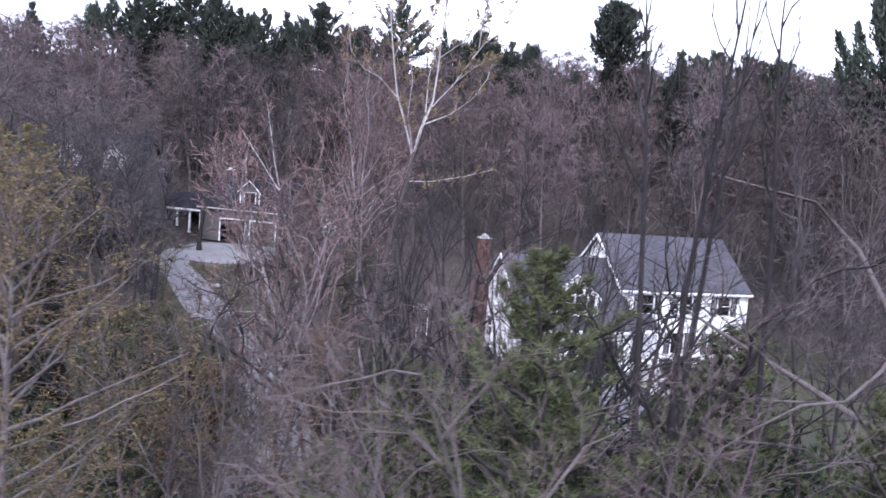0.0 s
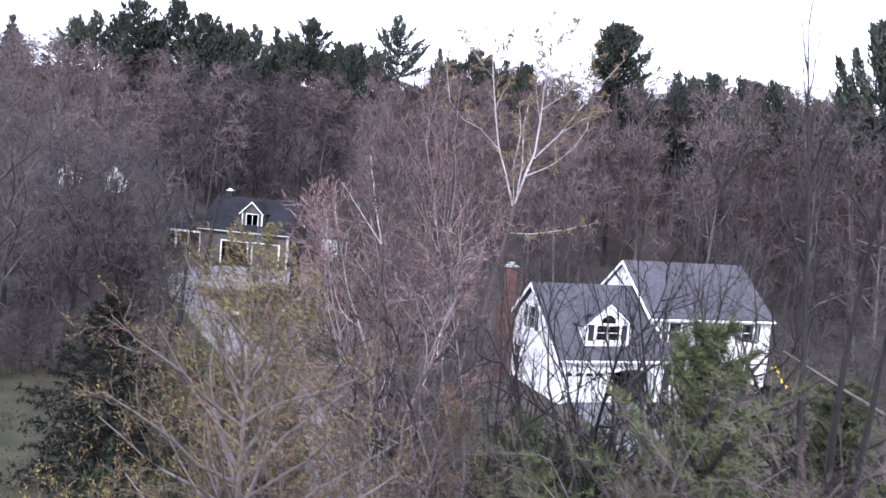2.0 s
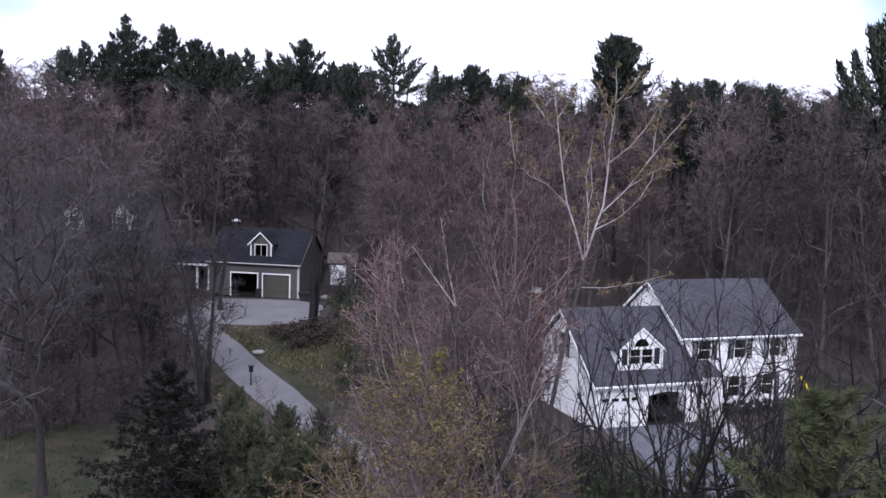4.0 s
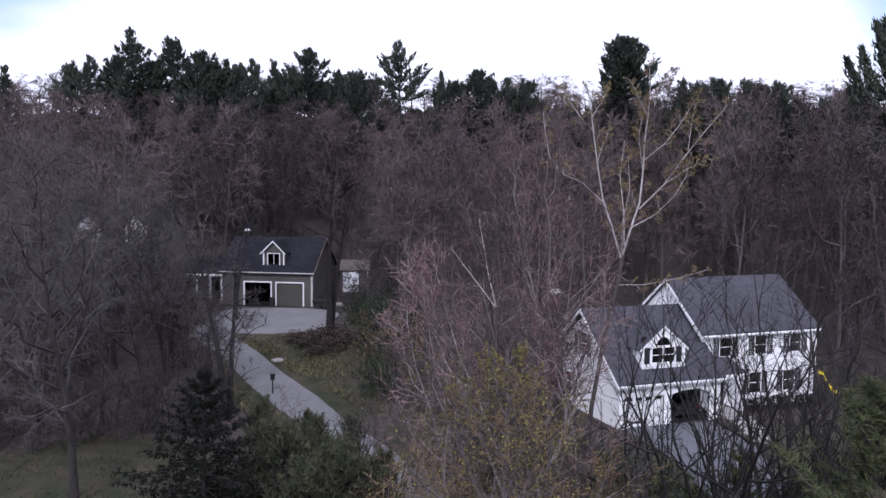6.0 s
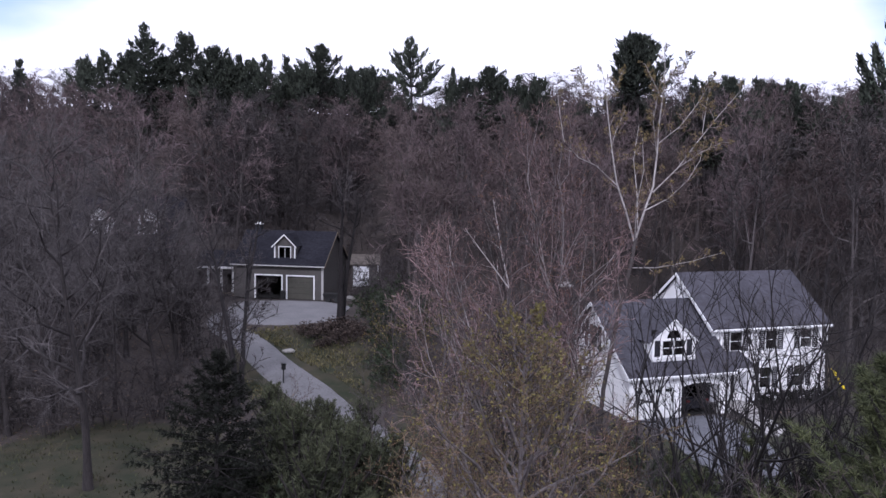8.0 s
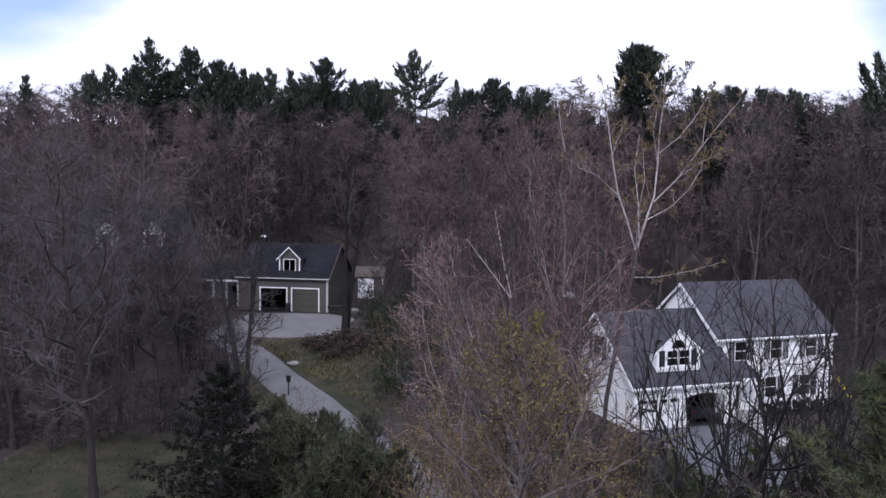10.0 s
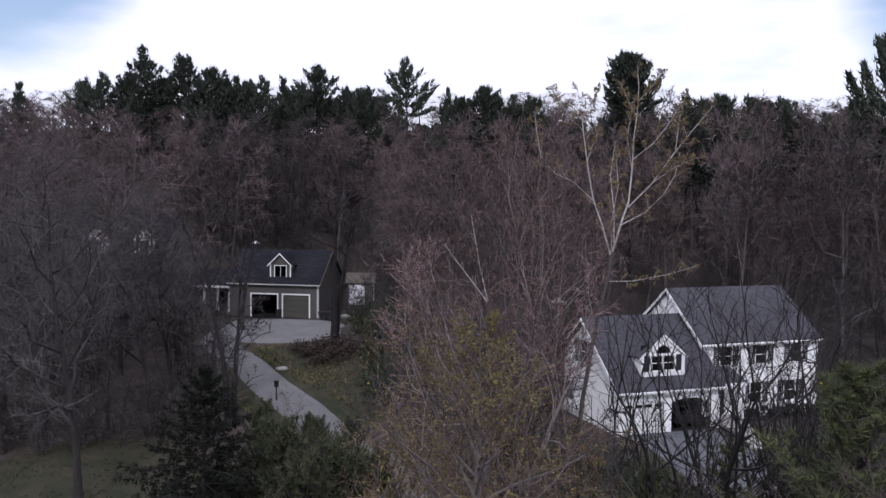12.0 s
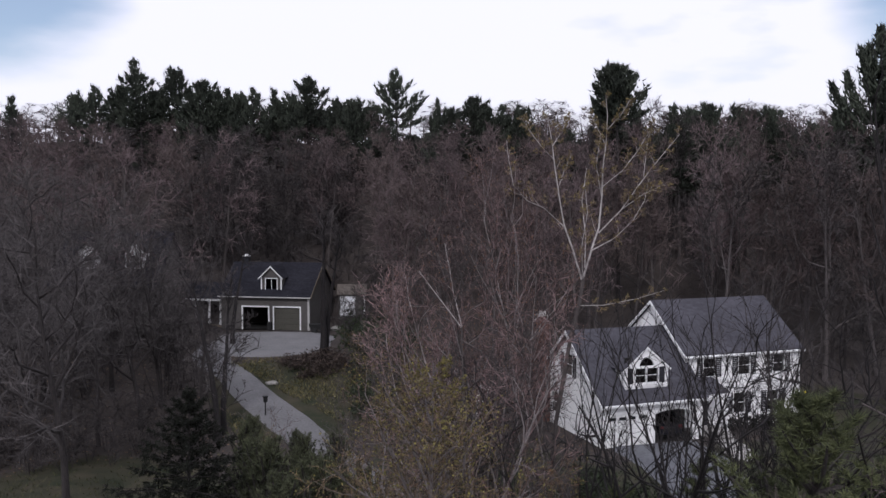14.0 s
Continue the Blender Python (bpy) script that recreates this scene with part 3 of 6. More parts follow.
# near-black sheets added behind dormer and gable panes in place of indoor shade
part("dormer_lining", Solid().box(DX0 + 0.3, DY + 0.42, 3.75, DX1 - 0.3, DY + 0.46, 5.35), DARK_INSIDE, house)
part("attic_lining", Solid().box(GX0 + 0.55, 4.0, 3.4, GX0 + 0.6, 5.8, 5.4), DARK_INSIDE, house)
dr = Solid()
yb = DY + (DPK - 3.4) / gp
for sgn, xe in ((1, DX0 - 0.1), (-1, DX1 + 0.1)):
    ze = DZ1 - 0.1
    q = [(xe, DY - 0.1, ze), (xe, DY + (ze - 3.3) / gp, ze), (dc, yb, DPK), (dc, DY - 0.1, DPK)]
    if sgn > 0:
        q = q[::-1]
    n = (Vector(q[1]) - Vector(q[0])).cross(Vector(q[2]) - Vector(q[0])).normalized()
    if n.z < 0:
        n = -n
    dr.prism([Vector(p) - n * 0.1 for p in q], n * 0.1)
part("dormer_roof", dr, SHINGLE, house)
tr = Solid()
for xe in (DX0 - 0.1, DX1 + 0.1):
    tr.prism([(xe, DY - 0.12, DZ1 - 0.1), (dc, DY - 0.12, DPK - 0.01), (dc, DY - 0.12, DPK - 0.15), (xe, DY - 0.12, DZ1 - 0.24)], (0, 0.05, 0))
tr.box(DX0 + 0.06, DY - 0.05, DZ0 - 0.02, DX1 - 0.06, DY - 0.003, DZ0 + 0.12)
tr.box(DX0 + 0.08, DY - 0.04, DZ0 + 0.12, DX0 + 0.24, DY - 0.003, DZ1)
tr.box(DX1 - 0.24, DY - 0.04, DZ0 + 0.12, DX1 - 0.08, DY - 0.003, DZ1)
part("dormer_trim", tr, TRIM_WHITE, house, "white dormer rake boards and corner boards")
ds = (0, DY, 0)
window(house, ds, EAST, wx0, dc - 0.05, wz0, wz1, False, 0, 1)
window(house, ds, EAST, dc + 0.05, wx1, wz0, wz1, False, 0, 1)
for x in (wx0 - 0.56, wx1 + 0.13):
    h = Solid()
    h.box(x, DY - 0.04, wz0 - 0.05, x + 0.38, DY - 0.004, wz1 + 0.05)
    for i in range(8):
        z = wz0 + i * 0.115
        h.box(x + 0.05, DY - 0.05, z, x + 0.33, DY - 0.04, z + 0.07)
    part("shutter", h, SHUTTER_PAINT, house, "black louvred shutter")
fr = Solid()
for (x0, z0), (x1, z1) in zip(lun, lun[1:]):
    k = 1.16
    fr.prism([(x0, DY - 0.035, z0), (x1, DY - 0.035, z1), (dc + (x1 - dc) * k, DY - 0.035, 4.86 + (z1 - 4.86) * k), (dc + (x0 - dc) * k, DY - 0.035, 4.86 + (z0 - 4.86) * k)], (0, 0.1, 0))
hw = part("half_round_window", fr, TRIM_WHITE, house, "half-round white window frame")
part("pane", Solid().prism([(x, DY + 0.07, z) for x, z in lun], (0, 0.01, 0)), GLASS, hw)

# main block
mf = Solid()
UP = [(9.3, 3.55, 4.75), (12.1, 3.55, 4.75), (14.95, 3.55, 4.75)]
LOW = [(11.75, 0.95, 2.3), (14.5, 0.95, 2.3)]
WW = 0.45
holes = [(x - WW - MX0, x + WW - MX0, z0, z1) for x, z0, z1 in UP + LOW] + [(8.35 - MX0, 9.3 - MX0, 0.25, 2.35)]
ms = (MX0, MY0, 0)
wall_panel(mf, ms, EAST, MX1 - MX0, ME - 0.1, 0.2, holes)
part("front_wall", mf, SIDING_WHITE, house)
for x, z0, z1 in UP + LOW:
    window(house, ms, EAST, x - WW - MX0, x + WW - MX0, z0, z1)
fd = Solid()
slab(fd, ms, EAST, 8.35 - MX0, 9.3 - MX0, 0.25, 2.35, -0.12, -0.06)
for z in (0.45, 1.1, 1.7):
    for x in (8.45, 8.88):
        slab(fd, ms, EAST, x - MX0, x + 0.32 - MX0, z, z + 0.5, -0.06, -0.045)
fdo = part("front_door", fd, SHUTTER_PAINT, house, "dark panelled front door")
hd = Solid()
slab(hd, ms, EAST, 9.18 - MX0, 9.23 - MX0, 1.2, 1.34, -0.05, 0.0)
part("door_handle", hd, BLACK_METAL, fdo)
rs = Solid()
wall_panel(rs, (MX1, MY0 + 0.2, 0), (0, 1, 0), MY1 - MY0 - 0.4, ME - 0.1, 0.2, [(1.5, 2.4, 3.5, 4.7), (1.5, 2.4, 0.95, 2.3)])
rs.prism([(MX1, MY0, ME - 0.1), (MX1, MY1, ME - 0.1), (MX1, MRY, MR - 0.2)], (-0.2, 0, 0))
part("end_wall", rs, SIDING_WHITE, house)
for z0, z1 in ((3.5, 4.7), (0.95, 2.3)):
    window(house, (MX1, MY0 + 0.2, 0), (0, 1, 0), 1.5, 2.4, z0, z1)
ls = Solid()
wall_panel(ls, (MX0, MY1 - 0.2, 0), (0, -1, 0), MY1 - MY0 - 0.4, ME - 0.1, 0.2)
ls.prism([(MX0, MY0, ME - 0.1), (MX0, MY1, ME - 0.1), (MX0, MRY, MR - 0.2)], (0.2, 0, 0))
part("gable_end", ls, SIDING_WHITE, house)
bk = Solid()
wall_panel(bk, (MX1, MY1, 0), (-1, 0, 0), MX1 - MX0, ME - 0.1, 0.2)
part("rear_wall", bk, SIDING_WHITE, house)
fl = Solid().box(MX0 + 0.2, MY0 + 0.2, 2.65, MX1 - 0.2, MY1 - 0.2, 2.9).box(MX0 + 0.2, MY0 + 0.2, ME - 0.3, MX1 - 0.2, MY1 - 0.2, ME - 0.15).box(MX0 + 0.2, 5.6, 0.0, MX1 - 0.2, 5.75, ME - 0.3)
part("inner_floor", fl, DARK_INSIDE, house)
mrf = Solid()
roof_plane(mrf, (MX0 - 0.2, MY0 - 0.27, ME), (MX1 + 0.24, MY0 - 0.27, ME), (MX1 + 0.24, MRY, MR), (MX0 - 0.2, MRY, MR))
roof_plane(mrf, (MX1 + 0.24, MY1 + 0.27, ME), (MX0 - 0.2, MY1 + 0.27, ME), (MX0 - 0.2, MRY, MR), (MX1 + 0.24, MRY, MR))
part("main_roof", mrf, SHINGLE, house)
mt = Solid()
for x in (MX0 - 0.25, MX1 + 0.24):
    for y in (MY0 - 0.27, MY1 + 0.27):
        mt.prism([(x, y, ME - 0.04), (x, MRY, MR - 0.04), (x, MRY, MR - 0.26), (x, y, ME - 0.26)], (0.05 if x < 10 else 0.02, 0, 0))
mt.box(MX0 - 0.2, MY0 - 0.31, ME - 0.22, MX1 + 0.24, MY0 - 0.27, ME - 0.06)
mt.box(MX0 - 0.2, MY0 - 0.27, ME - 0.24, MX1 + 0.24, MY0, ME - 0.2)
part("eaves_trim", mt, TRIM_WHITE, house, "white eaves and rake boards")
part("gutter", Solid().box(MX0 - 0.2, MY0 - 0.40, ME - 0.17, MX1 + 0.24, MY0 - 0.31, ME - 0.09), TRIM_WHITE, house)
for x, y0, h in ((GX0 - 0.015, GY0 - 0.015, GE - 0.24), (MX1 - 0.13, MY0 - 0.02, ME - 0.24), (GX1 - 0.13, GY0 - 0.015, GE - 0.24)):
    part("corner_board", Solid().box(x, y0, 0.0, x + 0.14, y0 + 0.14, h), TRIM_WHITE, house)
part("band_board", Solid().box(9.55, MY0 - 0.02, 2.62, MX1 - 0.13, MY0 - 0.002, 2.78), TRIM_WHITE, house)
pr = Solid()
roof_plane(pr, (7.7, 0.55, 2.78), (9.75, 0.55, 2.78), (9.55, MY0, 3.55), (7.7, MY0, 3.55), 0.12)
part("porch_roof", pr, SHINGLE, house, "low slate grey roof over the entry")
part("porch_fascia", Solid().box(7.7, 0.51, 2.56, 9.75, 0.55, 2.76).box(9.7, 0.55, 2.56, 9.75, MY0, 2.7), TRIM_WHITE, house)
part("porch_post", Solid().box(9.5, 0.62, 0.25, 9.64, 0.76, 2.6).box(9.46, 0.58, 0.25, 9.68, 0.8, 0.4), TRIM_WHITE, house)
part("porch_floor", Solid().box(7.5, 0.55, 0.0, 9.8, MY0, 0.25), CONCRETE, house)
for i in range(3):
    part("porch_step", Solid().box(7.9, 0.55 - 0.36 * (i + 1), 0.0, 9.6, 0.55 - 0.36 * i, 0.25 - 0.065 * (i + 1)), CONCRETE, house)
for x, z0, z1 in ((GX1 - 0.05, 0.1, GE - 0.2), (MX1 + 0.02, 0.1, ME - 0.2)):
    y = GY0 - 0.07 if x < 10 else MY0 - 0.1
    part("downpipe", Solid().tube([Vector((x, y, z0)), Vector((x, y, z1))], [0.04, 0.04], 8), TRIM_WHITE, house)
chim = Solid().box(-0.75, 7.6, 0.0, 0.24, 8.6, 4.6).box(-0.5, 7.8, 4.6, 0.2, 8.4, 7.3)
part("chimney", chim, BRICK, house, "red brick chimney")
part("chimney_cap", Solid().box(-0.58, 7.72, 7.3, 0.28, 8.48, 7.4).box(-0.35, 7.95, 7.4, 0.05, 8.25, 7.62), CONCRETE, house)

# foundation shrubs, walk stones, car in the open garage are things of their own further down


# ---- the grey garage house up the drive ----
FA = pose(-11.15, 36.8, 2.72, 0, 0, -29)
far_house = thing("garage_house", "grey-brown clapboard double garage with dormer, white trim and dark roof", "garage", at=FA)
# own axes: x runs along the front to its right-hand corner at 0, y goes back
FL, FDEP, FE, FR = 9.0, 7.6, 3.35, 6.35
fw = Solid()
FD = [(-6.75, -4.15), (-3.55, -0.95)]
fs = (-FL, 0, 0)
wall_panel(fw, fs, EAST, FL, FE, 0.2, [(a + FL, b + FL, 0, 2.2) for a, b in FD])
part("front_wall", fw, SIDING_GREY, far_house)
for x in (-0.2, -FL):
    fe = Solid()
    wall_panel(fe, (x + 0.2, 0.2, 0), (0, 1, 0), FDEP - 0.2, FE, 0.2)
    fe.prism([(x, 0, FE), (x, FDEP, FE), (x, FDEP / 2, FR - 0.15)], (0.2, 0, 0))
    part("end_wall", fe, SIDING_GREY, far_house)
part("back_wall", wall_panel(Solid(), (0, FDEP + 0.2, 0), (-1, 0, 0), FL, FE, 0.2), SIDING_GREY, far_house)
frf = Solid()
roof_plane(frf, (-FL - 0.25, -0.35, FE - 0.08), (0.25, -0.35, FE - 0.08), (0.25, FDEP / 2, FR), (-FL - 0.25, FDEP / 2, FR))
roof_plane(frf, (0.25, FDEP + 0.45, FE - 0.08), (-FL - 0.25, FDEP + 0.45, FE - 0.08), (-FL - 0.25, FDEP / 2, FR), (0.25, FDEP / 2, FR))
part("roof", frf, SHINGLE_DARK, far_house)
ft = Solid().box(-FL - 0.25, -0.37, FE - 0.20, 0.25, -0.35, FE - 0.09)
rk = Solid()
for y in (-0.35, FDEP + 0.45):
    rk.prism([(0.25, y, FE - 0.09), (0.25, FDEP / 2, FR - 0.01), (0.25, FDEP / 2, FR - 0.2), (0.25, y, FE - 0.28)], (0.04, 0, 0))
ft.box(-0.16, -0.03, 0, 0.02, 0.0, FE - 0.26).box(0.0, 0.0, 0, 0.03, 0.16, FE - 0.26)
part("eaves_trim", ft, TRIM_DULL, far_house, "dull white eaves board and corner boards")
part("rake_board", rk, TIMBER, far_house, "brown rake boards")
for a, b in FD:
    s = Solid().box(a - 0.13, -0.04, 0, a, 0.1, 2.33).box(b, -0.04, 0, b + 0.13, 0.1, 2.33).box(a, -0.04, 2.2, b, 0.1, 2.33)
    part("garage_door_frame", s, TRIM_WHITE, far_house, "white garage door surround")
s = Solid()
for i in range(4):
    s.box(FD[1][0], 0.1, 0.02 + i * 0.545, FD[1][1], 0.15, 0.55 + i * 0.545)
part("garage_door", s, DOOR_OLIVE, far_house, "closed olive-grey sectional garage door")
part("garage_floor", Solid().box(-FL + 0.2, 0.2, 0.0, -0.2, FDEP, 0.05), DARK_INSIDE, far_house)
part("garage_lining", Solid().box(-FL + 0.2, 0.2, 2.7, -0.2, FDEP, 2.8).box(-FL + 0.2, FDEP - 0.4, 0.05, -0.2, FDEP - 0.2, 2.7), DARK_INSIDE, far_house)
fp = (FR - FE + 0.08) / (FDEP / 2 + 0.35)
x0, x1, yd = -5.05, -2.95, 0.5
zc = (x0 + x1) / 2
zb, zt, zp = FE + 0.05, FE + 1.75, FE + 2.85
s = Solid()
wall_panel(s, (x0, yd, zb), EAST, x1 - x0, zt - zb, 0.12, [(0.48, 1.62, 0.3, 1.55)])
s.prism([(x0, yd, zt), (x1, yd, zt), (zc, yd, zp - 0.05)], (0, 0.12, 0))
for x in (x0, x1 - 0.12):
    s.prism([(x, yd + 0.12, zb), (x, yd + 0.12, zt), (x, yd + 0.1 + (zt - FE + 0.4) / fp, zt)], (0.12, 0, 0))
part("dormer_wall", s, SIDING_GREY, far_house)
# added dark sheet, so the dormer pane shows an unlit inside
part("dormer_lining", Solid().box(x0 + 0.2, yd + 0.4, zb + 0.3, x1 - 0.2, yd + 0.44, zt), DARK_INSIDE, far_house)
window(far_house, (x0, yd, zb), EAST, 0.48, 1.62, 0.3, 1.55, False, 1, 0)
s = Solid()
for xe in (x0 - 0.2, x1 + 0.2):
    q = [(xe, yd - 0.25, zt - 0.1), (xe, yd + (zt - FE) / fp, zt - 0.1), (zc, yd + (zp - FE) / fp, zp), (zc, yd - 0.25, zp)]
    n = (Vector(q[1]) - Vector(q[0])).cross(Vector(q[2]) - Vector(q[0])).normalized()
    n = n if n.z > 0 else -n
    s.prism([Vector(p) - n * 0.08 for p in q], n * 0.08)
part("dormer_roof", s, SHINGLE_DARK, far_house)
s = Solid()
for xe in (x0 - 0.2, x1 + 0.2):
    s.prism([(xe, yd - 0.28, zt - 0.1), (zc, yd - 0.28, zp), (zc, yd - 0.28, zp - 0.13), (xe, yd - 0.28, zt - 0.23)], (0, 0.03, 0))
s.box(x0 - 0.02, yd - 0.03, zb, x0 + 0.1, yd - 0.002, zt).box(x1 - 0.1, yd - 0.03, zb, x1 + 0.02, yd - 0.002, zt)
part("dormer_trim", s, TRIM_WHITE, far_house, "white dormer trim")

part("chimney", Solid().box(-8.2, FDEP / 2 - 0.3, 5.4, -7.6, FDEP / 2 + 0.3, 6.9), SHUTTER_PAINT, far_house, "dark clad chimney")
part("chimney_cap", Solid().box(-8.22, FDEP / 2 - 0.32, 6.9, -7.58, FDEP / 2 + 0.32, 6.97).box(-8.05, FDEP / 2 - 0.15, 6.97, -7.75, FDEP / 2 + 0.15, 7.12), TRIM_WHITE, far_house, "white chimney cap")

# porch wing joining it
pw = thing("porch_wing", "covered porch with white posts and dark roof beside the garage", "porch", at=FA @ pose(-FL - 4.6, 0.9, 0.25))
part("wall", wall_panel(Solid(), (0, 2.4, 0), EAST, 4.3, 2.7, 0.2), SIDING_GREY, pw)
s = Solid()
roof_plane(s, (-0.3, -0.3, 2.6), (4.3, -0.3, 2.6), (4.3, 2.6, 4.0), (-0.3, 2.6, 4.0), 0.14)
part("roof", s, SHINGLE_DARK, pw)
part("fascia", Solid().box(-0.3, -0.34, 2.38, 4.3, -0.3, 2.58), TRIM_WHITE, pw)
for x in (0.1, 1.5, 2.9, 4.1):
    part("post", Solid().box(x - 0.09, 0, 0, x + 0.09, 0.18, 2.42).box(x - 0.13, -0.04, 0, x + 0.13, 0.22, 0.25), TRIM_WHITE, pw)
part("deck", Solid().box(-0.2, -0.2, -0.5, 4.3, 2.4, 0.0), TIMBER, pw)

# main body of that house, seen through branches: two white dormers on a dark roof
mh = thing("dark_house", "dark grey house with white dormer windows behind bare trees", "house", at=pose(-29.2, 36.5, 3.6, 0, 0, -20))
s = Solid()
wall_panel(s, (-5, 0, 0), EAST, 9.4, 4.2, 0.2)
part("front_wall", s, SIDING_GREY, mh)
s = Solid()
for x in (-5, 4.2):
    wall_panel(s, (x + 0.2, 0.2, 0), (0, 1, 0), 7.6, 4.2, 0.2)
    s.prism([(x, 0, 4.2), (x, 8, 4.2), (x, 4, 8.6)], (0.2, 0, 0))
wall_panel(s, (4.4, 8, 0), (-1, 0, 0), 9.4, 4.2, 0.2)
part("end_wall", s, SIDING_GREY, mh)
s = Solid()
roof_plane(s, (-5.3, -0.4, 4.1), (4.7, -0.4, 4.1), (4.7, 4, 8.8), (-5.3, 4, 8.8))
roof_plane(s, (4.7, 8.4, 4.1), (-5.3, 8.4, 4.1), (-5.3, 4, 8.8), (4.7, 4, 8.8))
part("roof", s, SHINGLE_DARK, mh)
part("eaves_trim", Solid().box(-5.3, -0.44, 3.9, 4.7, -0.4, 4.08), SHUTTER_PAINT, mh)
for xc in (-2.1, 2.1):
    s = Solid()
    wall_panel(s, (xc - 0.9, 1.0, 5.0), EAST, 1.8, 2.1, 0.12, [(0.5, 1.3, 0.6, 1.7)])
    s.prism([(xc - 0.9, 1.0, 7.1), (xc + 0.9, 1.0, 7.1), (xc, 1.0, 8.0)], (0, 0.12, 0))
    for x in (xc - 0.9, xc + 0.78):
        s.prism([(x, 1.12, 5.0), (x, 1.12, 7.1), (x, 2.6, 7.1)], (0.12, 0, 0))
    part("dormer_wall", s, TRIM_WHITE, mh, "white dormer front")
    # dark sheet added behind the pane to imitate a shaded room
    part("dormer_lining", Solid().box(xc - 0.7, 1.4, 5.3, xc + 0.7, 1.44, 7.0), DARK_INSIDE, mh)
    window(mh, (xc - 0.9, 1.0, 5.0), EAST, 0.5, 1.3, 0.6, 1.7, False)
    s = Solid()
    for xe in (xc - 1.1, xc + 1.1):
        q = [(xe, 0.75, 6.98), (xe, 2.7, 6.98), (xc, 3.6, 8.15), (xc, 0.75, 8.15)]
        n = (Vector(q[1]) - Vector(q[0])).cross(Vector(q[2]) - Vector(q[0])).normalized()
        n = n if n.z > 0 else -n
        s.prism([Vector(p) - n * 0.08 for p in q], n * 0.08)
    part("dormer_roof", s, SHINGLE_DARK, mh)

# low shed with a white door
sh = thing("garden_shed", "small shed with a brown roof and a large white door", "shed", at=pose(-5.95, 41.9, land(-5.9, 41.4) + 0.3, 0, 0, -16) @ Matrix.Diagonal((0.8, 0.8, 0.95, 1)))
part("base", Solid().box(-1.45, 0.05, -1.2, 1.85, 2.9, 0.0), STONE, sh, "low stone base")
s = wall_panel(Solid(), (-1.5, 0, 0), EAST, 3.4, 2.6, 0.12, [(0.2, 2.2, 0.2, 2.4)])
wall_panel(s, (1.9, 0.12, 0), (0, 1, 0), 2.7, 2.6, 0.12)
wall_panel(s, (1.9, 2.94, 0), (-1, 0, 0), 3.4, 2.6, 0.12)
wall_panel(s, (-1.38, 0.12, 0), (0, 1, 0), 2.7, 2.6, 0.12)
part("wall", s, SIDING_GREY, sh)
s = Solid()
roof_plane(s, (-1.7, -0.25, 2.6), (2.1, -0.25, 2.6), (2.1, 1.5, 3.6), (-1.7, 1.5, 3.6), 0.1)
roof_plane(s, (2.1, 3.2, 2.6), (-1.7, 3.2, 2.6), (-1.7, 1.5, 3.6), (2.1, 1.5, 3.6), 0.1)
part("roof", s, SHINGLE_BROWN, sh)
s = Solid().box(-1.3, 0.03, 0.2, 0.7, 0.08, 2.4)
part("door", s, WHITE_PVC, sh, "large white door")
part("corner_board", Solid().box(1.78, -0.03, 0, 1.93, 0.0, 2.55), TRIM_WHITE, sh)


# ---- trees ----
def turned(d, angle, spin):
    """d leaned by angle degrees to a side given by spin degrees."""
    u = d.orthogonal().normalized()
    w = d.cross(u)
    a, b = radians(angle), radians(spin)
    return (d * math.cos(a) + (u * math.cos(b) + w * math.sin(b)) * math.sin(a)).normalized()


def shoot(rng, p, d, length, r, steps, bend, lift, tip=0.3):
    """A wavering line that grows from p; gives its points and radii."""
    pts, rad = [p.copy()], [r]
    for i in range(steps):
        d = (d + Vector((rng.gauss(0, bend), rng.gauss(0, bend), rng.gauss(0, bend) + lift))).normalized()
        p = p + d * (length / steps)
        pts.append(p)
        rad.append(r * (1 - (1 - tip) * (i + 1) / steps))
    return pts, rad


def point_on(pts, f):
    k = f * (len(pts) - 1)
    i = min(int(k), len(pts) - 2)
    return pts[i].lerp(pts[i + 1], k - i), (pts[i + 1] - pts[i]).normalized()


